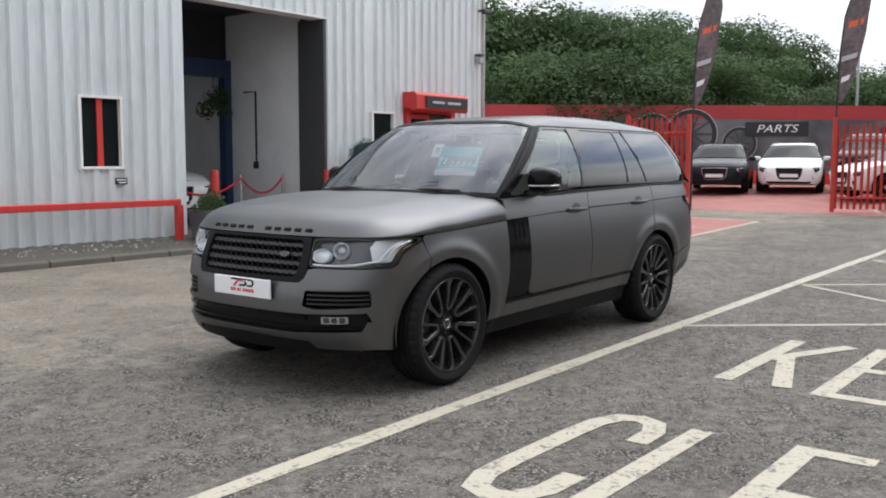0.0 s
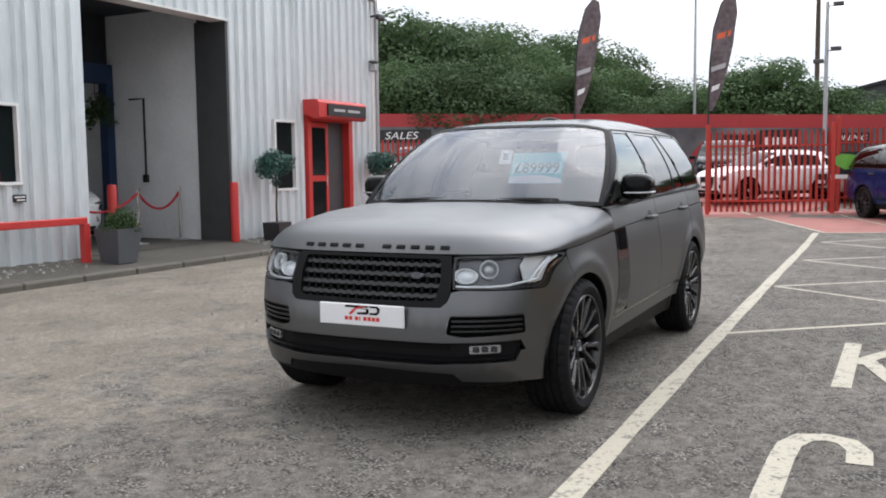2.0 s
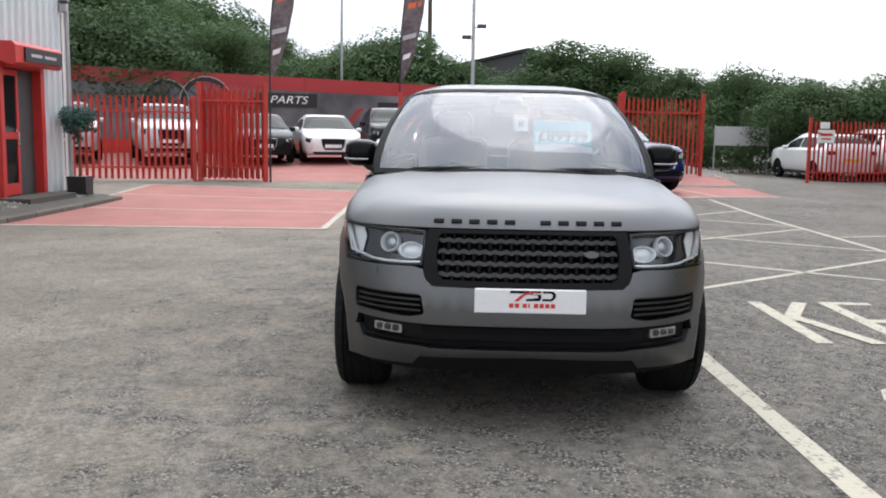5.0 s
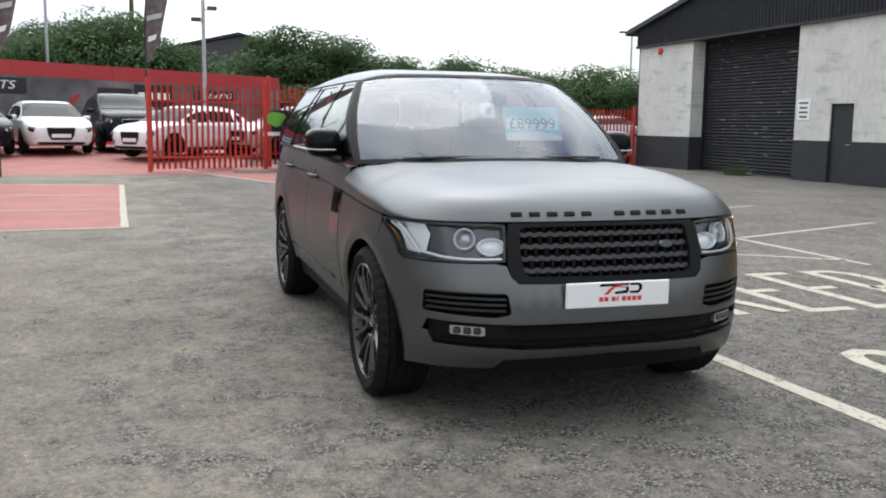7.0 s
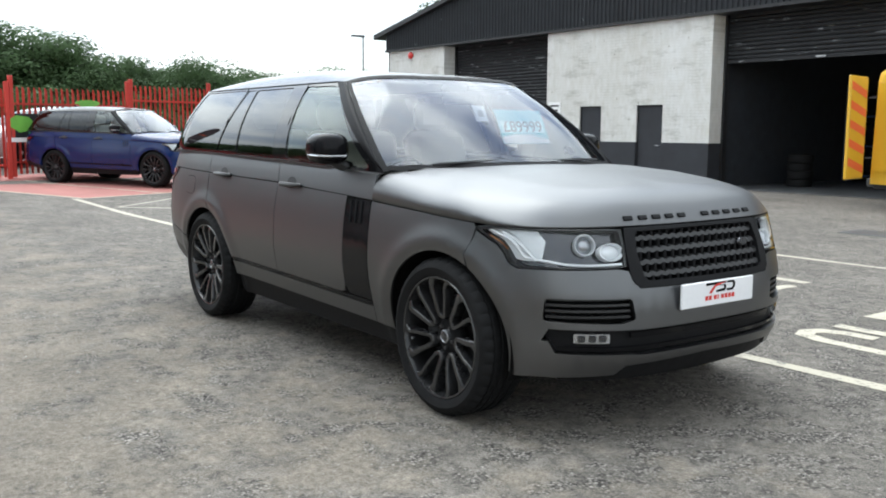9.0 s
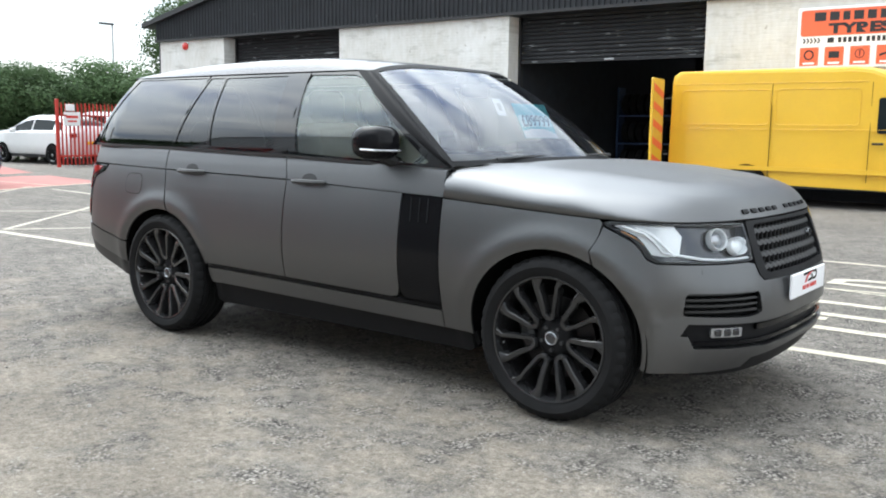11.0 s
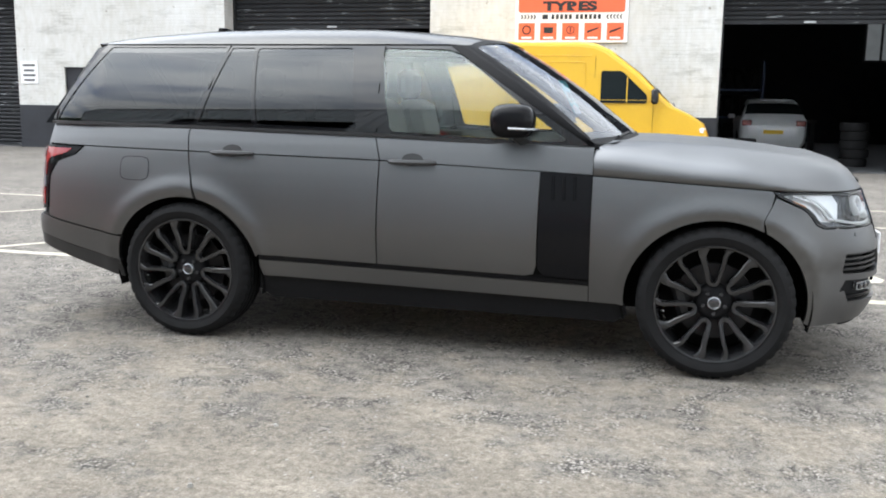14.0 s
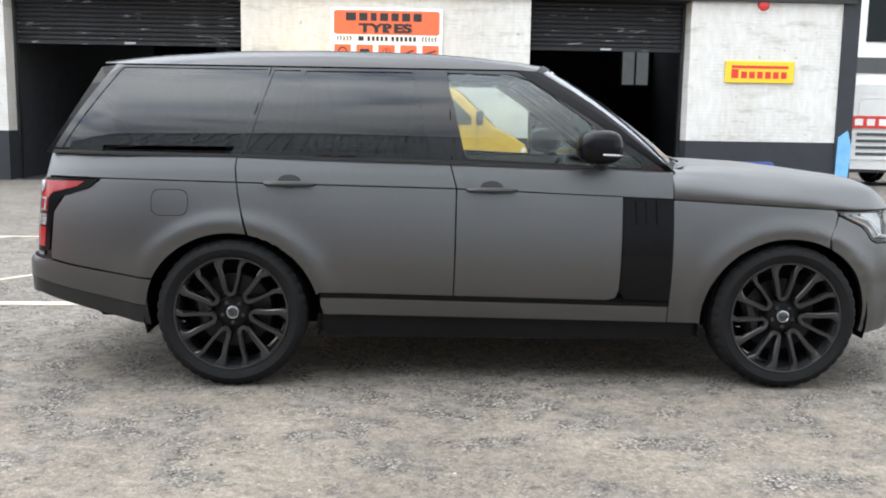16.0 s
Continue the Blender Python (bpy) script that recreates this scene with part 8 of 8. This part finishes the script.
    for i in range(4):
        z = zf(0.44 + 0.06 * i)
        part("grille_bar", Mesh().box(fx + 0.003, fx + 0.010, -0.27 * wk, 0.27 * wk, z, z + 0.008), PAINT["handle"], gr)
    part("lower_intake", Mesh().prism(rounded([(-0.62 * wk, zf(0.31)), (0.62 * wk, zf(0.31)), (0.55 * wk, zf(0.24)), (-0.55 * wk, zf(0.24))], 0.03), "x", fx - 0.12, fx - 0.006), PAINT["edge"], c)
    part("number_plate", Mesh().cbox(fx + 0.014, 0, zf(0.48), 0.02, 0.5, 0.1, 0.004), PAINT["plate"], c)
    part("bonnet_gap", Mesh().tube([(1.98 * k, y * wk, zf(0.812 + 0.09 * boxy) - 0.02 * (y / 0.7) ** 2) for y in np.linspace(-0.72, 0.72, 9)], 0.006, 5), PAINT["gap"], c)
    part("rear_plate", Mesh().cbox(-2.16 * k, 0, zf(0.62), 0.02, 0.5, 0.1, 0.004), MAT["signyellow"], c)
    for s in (1, -1):
        hm = Matrix.Translation((2.01 * k, s * 0.62 * wk, zf(0.655 + up))) @ pose(0, 0, 0, 0, 12, -s * 28)
        lamp = part("headlamp", Mesh().cbox(0, 0, 0, 0.20, 0.36, 0.13 * kz, 0.03, hm), PAINT["lampdark"], c, smooth=True)
        for dy in (-0.09, 0.06):
            part("lamp_lens", Mesh().cbox(0.095, s * dy, 0.0, 0.03, 0.10, 0.075 * kz, 0.012, hm), PAINT["drl"], lamp, smooth=True)
        part("tail_lamp", Mesh().cbox(-2.07 * k, s * 0.70 * W / 1.8, zf(0.84), 0.14, 0.26, 0.16, 0.03), PAINT["redlens"], c, smooth=True)
        mr = part("door_mirror", Mesh().cbox(0.62 * k, s * 0.97 * W / 1.8, zf(0.98), 0.12, 0.2, 0.13, 0.03), paint, c, smooth=True)
        part("fog_intake", Mesh().cbox(0, 0, 0, 0.10, 0.26, 0.15, 0.03, Matrix.Translation((2.06 * k, s * 0.56 * wk, zf(0.43))) @ pose(0, 0, 0, 0, 0, -s * 24)), PAINT["edge"], c)
        part("sill", Mesh().box(-0.9 * k, 0.95 * k, s * 0.80 * W / 1.8 - 0.05, s * 0.80 * W / 1.8 + 0.05, clear - 0.02, clear + 0.08), PAINT["trim"], c)
    for x in (1.32 * k, -1.30 * k):
        for s in (1, -1):
            part("arch", Mesh().add([(x + 0.375 * math.cos(t), s * (0.905 * W / 1.8), 0.33 + 0.375 * math.sin(t)) for t in np.linspace(-0.5, math.pi + 0.5, 20)], [tuple(range(20))]), PAINT["gap"], c)
            w = copy_thing(SMALL, pose(x, s * (0.905 * W / 1.8 - 0.088), 0.32, 0, 0, 0 if s > 0 else 180))
            w.parent = c
    return c


def car_park():
    white = material("white_car_paint", (0.72, 0.73, 0.74), 0.25, var=0.03, coat=0.5)
    black = material("black_car_paint", (0.008, 0.009, 0.012), 0.2, var=0.1, spec=0.18)
    silver = material("silver_car_paint", (0.48, 0.48, 0.49), 0.28, 0.5, var=0.04, coat=0.4)
    def put(x, y, yaw, *rest, **kw):
        return low_car(pose(x, y, gz(x, y), 0, 0, yaw), *rest, **kw)
    put(-23.4, -4.75, 15, 4.3, 1.84, 1.46, white, "white hatchback with a dark grille parked in the compound")
    put(-22.6, -6.75, 17, 4.4, 1.84, 1.48, black, "black hatchback with a wide front intake parked in the compound")
    put(-21.9, -12.6, 24, 4.6, 1.9, 1.72, silver, "silver SUV behind the red fence", clear=0.26, boxy=1.0)
    put(-22.1, -9.55, 22, 4.6, 1.9, 1.70, silver, "pale silver SUV behind the red gate", clear=0.26, boxy=1.0)
    put(-24.4, -2.7, 12, 4.2, 1.86, 1.68, black, "black SUV beside the printed hoarding", clear=0.26, boxy=1.0)
    put(-21.3, -0.95, -48, 3.9, 1.74, 1.42, white, "white hatchback behind the gate post", clear=0.22)
    put(-22.1, 2.5, -62, 4.5, 1.84, 1.46, silver, "silver car standing close behind the red gate")
    put(-24.3, 3.3, -60, 4.6, 1.85, 1.5, white, "white car in the far row behind the fence")
    put(-26.6, 12.5, 185, 4.6, 1.86, 1.6, white, "white car behind the far red gate", clear=0.24, boxy=0.6)
    put(-27.0, 14.7, 182, 4.8, 1.9, 1.75, white, "white people carrier behind the far red gate", clear=0.25, boxy=1.0)
    low_car(pose(-4.35, -11.75, 0.19, 0, 0, 84), 4.2, 1.8, 1.45, white, "white car with a black grille standing in the shop bay")
    low_car(pose(3.75, 22.0, 0.012, 0, 0, 90), 4.0, 1.72, 1.5, white, "white hatchback seen from behind inside the workshop")


car_park()


def van(at, paint, label, doors_open=True, band=False):
    v = thing("van", at, label, "van")
    prof = [(-3.95, 0.42), (-3.95, 2.30), (-3.92, 2.44), (-3.80, 2.52), (-0.55, 2.54), (-0.22, 2.50), (0.02, 2.40), (0.62, 1.95), (1.30, 1.30), (1.62, 1.16), (1.90, 0.98), (1.985, 0.78), (2.0, 0.5), (1.98, 0.32)]
    half = 0.975

    m = Mesh()
    ys_ = [(-half, 0.10), (-half + 0.012, 0.04), (-half + 0.05, 0.012), (-half + 0.12, 0.0), (0, -0.015), (half - 0.12, 0.0), (half - 0.05, 0.012), (half - 0.012, 0.04), (half, 0.10)]
    def line(yy, drop):
        out = []
        for x, z in prof:
            lean = 0.06 * max(0.0, (z - 1.3) / 1.2) * (1 if yy > 0 else -1) if abs(yy) > 0.9 else 0.0
            f = 1.0 if z > 0.6 else 0.3
            nose = 0.10 * max(0.0, (x - 1.3) / 0.7) if abs(yy) > 0.9 else 0
            cx, cz = -0.9, 1.2
            d = math.hypot(x - cx, z - cz)
            out.append((x - (x - cx) / d * drop * f, yy - lean - math.copysign(nose, yy) * (abs(yy) > 0.1), z - (z - cz) / d * drop * f))
        return out
    m.grid([line(a, b) for a, b in ys_])
    for yy in (-half, half):
        L_ = line(yy, 0.10)
        m.add(L_, [tuple(range(len(L_)))])
    part("body", m, paint, v, smooth=True)
    part("floor", Mesh().box(-3.9, 1.9, -0.9, 0.9, 0.34, 0.44), PAINT["trim"], v)
    part("front_bumper", Mesh().cbox(1.86, 0, 0.42, 0.36, 1.86, 0.34, 0.07), MAT["darkgrey"], v, "dark grey plastic bumper", smooth=True)
    part("rear_bumper", Mesh().cbox(-3.95, 0, 0.45, 0.2, 1.8, 0.16, 0.03), MAT["darkgrey"], v, smooth=True)
    for s in (-1, 1):
        y = s * (half + 0.003)
        def flat(name, pts, mat, lab="", out=0.004):
            mm = Mesh()
            lean = lambda z: -s * 0.06 * max(0.0, (z - 1.3) / 1.2)
            mm.add([(x, y + lean(z) + s * out, z) for x, z in pts], [tuple(range(len(pts)))])
            mm.add([(x, y + lean(z) - s * 0.02, z) for x, z in pts], [tuple(range(len(pts)))])
            k = len(pts)
            for i in range(k):
                mm.f.append((i, (i + 1) % k, k + (i + 1) % k, k + i))
            return part(name, mm, mat, v, lab)
        flat("cab_window", rounded([(-0.10, 1.98), (0.30, 1.98), (0.80, 1.52), (0.80, 1.36), (-0.10, 1.36)], 0.05), MAT["glassdark"], "dark cab side window")
        flat("window_bar", [(0.40, 1.86), (0.42, 1.86), (0.42, 1.36), (0.40, 1.36)], paint, out=0.008)
        lean_at = lambda z: -s * 0.06 * max(0.0, (z - 1.3) / 1.2)
        for x0, x1 in ((-3.72, -1.98), (-1.88, -0.40)):
            loop = rounded([(x0, 2.15), (x1, 2.15), (x1, 1.50), (x0, 1.50)], 0.10, 5)
            part("panel_pressing", Mesh().tube([(x, y + lean_at(z), z) for x, z in loop + loop[:1]], 0.007, 6, False), paint, v)
        for z, xa in ((1.42, 0.9), (2.27, -0.3)):
            part("swage_line", Mesh().tube([(-3.92, y + lean_at(z), z), (xa, y + lean_at(z), z)], 0.006, 6), paint, v)
        for x in (-0.22, 0.92, -1.95):
            flat("door_gap", [(x - 0.003, 2.25 if x < 0 else 1.35), (x + 0.003, 2.25 if x < 0 else 1.35), (x + 0.003, 0.5), (x - 0.003, 0.5)], PAINT["gap"], out=0.0045)
        flat("rub_strip", [(-3.9, 0.74), (1.9, 0.70), (1.9, 0.62), (-3.9, 0.66)], paint, out=0.018)
        flat("side_handle", [(-0.16, 1.20), (0.02, 1.20), (0.02, 1.16), (-0.16, 1.16)], PAINT["trim"], out=0.03)
        for x in (1.02, -2.35):
            part("arch", Mesh().add([(x + 0.42 * math.cos(t), s * (half + 0.008), 0.34 + 0.42 * math.sin(t)) for t in np.linspace(-0.2, math.pi + 0.2, 20)], [tuple(range(20))]), PAINT["gap"], v)
            w = copy_thing(SMALL, pose(x, s * (half - 0.07), 0.33, 0, 0, 0 if s > 0 else 180))
            w.scale = (1.03, 1.0, 1.03)
            w.parent = v
        part("headlamp", Mesh().cbox(1.83, s * 0.72, 0.86, 0.22, 0.34, 0.2, 0.06), PAINT["drl"], v, "clear headlamp", smooth=True)
        mr = part("door_mirror", Mesh().cbox(0.95, s * 1.10, 1.50, 0.14, 0.18, 0.3, 0.04), PAINT["trim"], v, "black door mirror", smooth=True)
        part("mirror_arm", Mesh().tube([(0.9, s * 0.95, 1.42), (0.95, s * 1.08, 1.46)], 0.025, 6), PAINT["trim"], mr)
    ws = Mesh().grid([[(x + 0.012, y * k, z + 0.012) for y in np.linspace(-0.84, 0.84, 7)] for x, z, k in ((0.12, 2.33, 0.96), (0.62, 1.96, 0.99), (1.24, 1.37, 1.02))])
    part("windscreen", ws, MAT["glassdark"], v)
    part("wiper", Mesh().tube([(1.32, -0.5, 1.33), (1.30, 0.1, 1.38)], 0.012, 5), PAINT["trim"], v)
    if doors_open:
        hinge = Matrix.Translation((-4.10, -0.97, 0)) @ pose(0, 0, 0, 0, 0, 280)
        d = part("rear_door", Mesh().cbox(0.43, 0, 1.45, 0.84, 0.05, 1.85, 0.02, hinge), paint, v, "open rear door with hazard stripes")
        for z in (0.9, 2.0):
            part("hinge", Mesh().tube([(-3.93, -0.93, z), (-4.02, -0.99, z), (-4.10, -0.97, z)], 0.018, 6), PAINT["trim"], d)
        for i in range(5):
            st = Mesh()
            for q in (-0.03, 0.03):
                z = 0.62 + 0.34 * i
                st.add([tuple(hinge @ Vector(p)) for p in ((0.06, q, z), (0.80, q, z + 0.16), (0.80, q, z + 0.30), (0.06, q, z + 0.14))], [(0, 1, 2, 3)])
            part("hazard_stripe", st, MAT["orange"], d)
        ch = Mesh()
        for i in range(4):
            z = 0.60 + 0.22 * i
            ch.add([(-3.965, -0.2, z), (-3.965, 0.55, z + 0.18), (-3.965, 0.55, z + 0.28), (-3.965, -0.2, z + 0.10)], [(0, 1, 2, 3)])
        part("hazard_stripe", ch, MAT["orange"], v)
    if band:
        part("red_band", Mesh().box(-3.9, -0.6, -half - 0.012, -half - 0.004, 1.42, 1.72), MAT["signred"], v)
        nb = Mesh()
        for i in range(9):
            nb.box(-3.82 + 0.3 * i, -3.62 + 0.3 * i, -half - 0.016, -half - 0.0125, 1.49, 1.65)
        pieces("letter_bar", nb, MAT["white"], v)
        nb = Mesh()
        for j in range(4):
            nb.box(-3.75, -1.4 - 0.3 * (j % 2), -half - 0.01, -half - 0.004, 1.24 - 0.16 * j, 1.31 - 0.16 * j)
        pieces("printed_bar", nb, MAT["darkgrey"], v)
    return v


van(pose(-0.12, 13.78, 0), MAT["yellow"], "yellow high-roof panel van with an open rear door")
van(pose(14.15, 17.6, 0), material("white_van_paint", (0.68, 0.69, 0.68), 0.35, var=0.05), "white panel van with a red lettered band", False, True)


# ---- inside and beside the workshop ----
def workshop_things():
    rnd = random.Random(8)
    tyre = data_of("tyre", Mesh().lathe([(0.19, -0.08), (0.24, -0.1), (0.30, -0.09), (0.315, 0), (0.30, 0.09), (0.24, 0.1), (0.19, 0.08)], axis="y", seg=20), PAINT["rubber"], True)
    for x0, n, y in ((-8.9, 13, 20.5), (2.3, 5, 23.0)):
        r = thing("tyre_rack", (x0, y, 0.012), "steel rack filled with black tyres", "rack", "tyre racks")
        for z in (0.15, 0.95, 1.75):
            part("rack_rail", Mesh().box(-0.1, n * 0.25 + 0.1, -0.2, -0.14, z, z + 0.05).box(-0.1, n * 0.25 + 0.1, 0.14, 0.2, z, z + 0.05), MAT["bluesteel"], r)
            for i in range(n):
                o = new("tyre", tyre)
                o.parent = r
                o.matrix_basis = pose(0.15 + 0.25 * i, 0, z + 0.36, 0, 0, 90 + rnd.uniform(-4, 4))
        for x in (-0.1, n * 0.25 + 0.1):
            part("rack_post", Mesh().box(x - 0.03, x + 0.03, -0.2, 0.2, 0, 2.6), MAT["bluesteel"], r)
    for x, y, k in ((-8.3, 17.2, 4), (2.75, 16.4, 3), (5.2, 17.0, 5), (-5.2, 18.5, 4)):
        for i in range(k):
            o = new("tyre", tyre)
            o.matrix_world = pose(x + rnd.uniform(-0.03, 0.03), y, 0.11 + 0.2 * i, 90, 0, rnd.uniform(0, 90))
            tagged(o, "black tyre lying in a stack in the workshop", "tyre", "stacked tyres")
    b = single("work_bench", Mesh().box(3.2, 5.4, 24.2, 25.0, 0.85, 0.92).box(3.25, 3.35, 24.25, 24.95, 0.012, 0.85).box(5.25, 5.35, 24.25, 24.95, 0.012, 0.85), MAT["darkgrey"], "dark steel work bench at the back of the workshop", "bench")
    w = thing("window_5", (8.75, 28.9, 3.0), "high pale window panes at the back of the workshop", "window", kind="structure")
    lit = glow("daylit_pane", (0.75, 0.8, 0.82), 0.06)
    for i in range(2):
        part("pane", Mesh().box(-0.55 * i - 0.46, -0.55 * i, 1.7, 1.72, 0, 1.3), lit, w)
    part("window_frame", Mesh().box(-1.09, 0.08, 1.74, 1.78, -0.08, 1.38), MAT["darkgrey"], w)
    t = thing("blue_trough", (6.55, 14.1, 0), "blue plastic barrel lying on a low stand by the wall", "barrel")
    part("barrel", Mesh().lathe([(0.0, -0.55), (0.14, -0.55), (0.16, -0.5), (0.16, 0.5), (0.14, 0.55), (0.0, 0.55)], (0.25, 0, 0.5), "x", 18), MAT["bluedrum"], t, smooth=True)
    part("stand", Mesh().box(-0.15, -0.05, -0.14, 0.14, 0, 0.36).box(0.55, 0.65, -0.14, 0.14, 0, 0.36), MAT["darkgrey"], t)
    single("plastic_sheet", Mesh().prism([(9.08, 0.35), (9.36, 0.30), (9.40, 1.0), (9.3, 1.35), (9.1, 1.2)], "y", BY - 0.11, BY - 0.06), MAT["skyblue"], "pale blue plastic hung on the corner post", "plastic sheet")
    h = thing("far_unit", (9.6, 24.0, 0), "white clad industrial unit with a grey band", "building")
    part("wall", Mesh().box(0, 22, 0, 8, 0, 7), MAT["whiteframe"], h)
    part("grey_band", Mesh().box(-0.01, 22, -0.03, -0.002, 3.2, 3.7), MAT["darkgrey"], h)
    for i in range(5):
        part("window", Mesh().box(0.6 + 1.3 * i, 1.6 + 1.3 * i, -0.04, -0.005, 4.2, 5.6), MAT["glassdark"], h)
    m = single("manhole_cover", Mesh().cbox(-1.6, 8.6, 0.0, 0.75, 0.6, 0.02, 0.004), MAT["darkgrey"], "rusty steel manhole cover in the yard", "manhole cover")


workshop_things()

# the wheel that was only a pattern to copy
for q in list(SMALL.children_recursive) + [SMALL]:
    bpy.data.objects.remove(q)
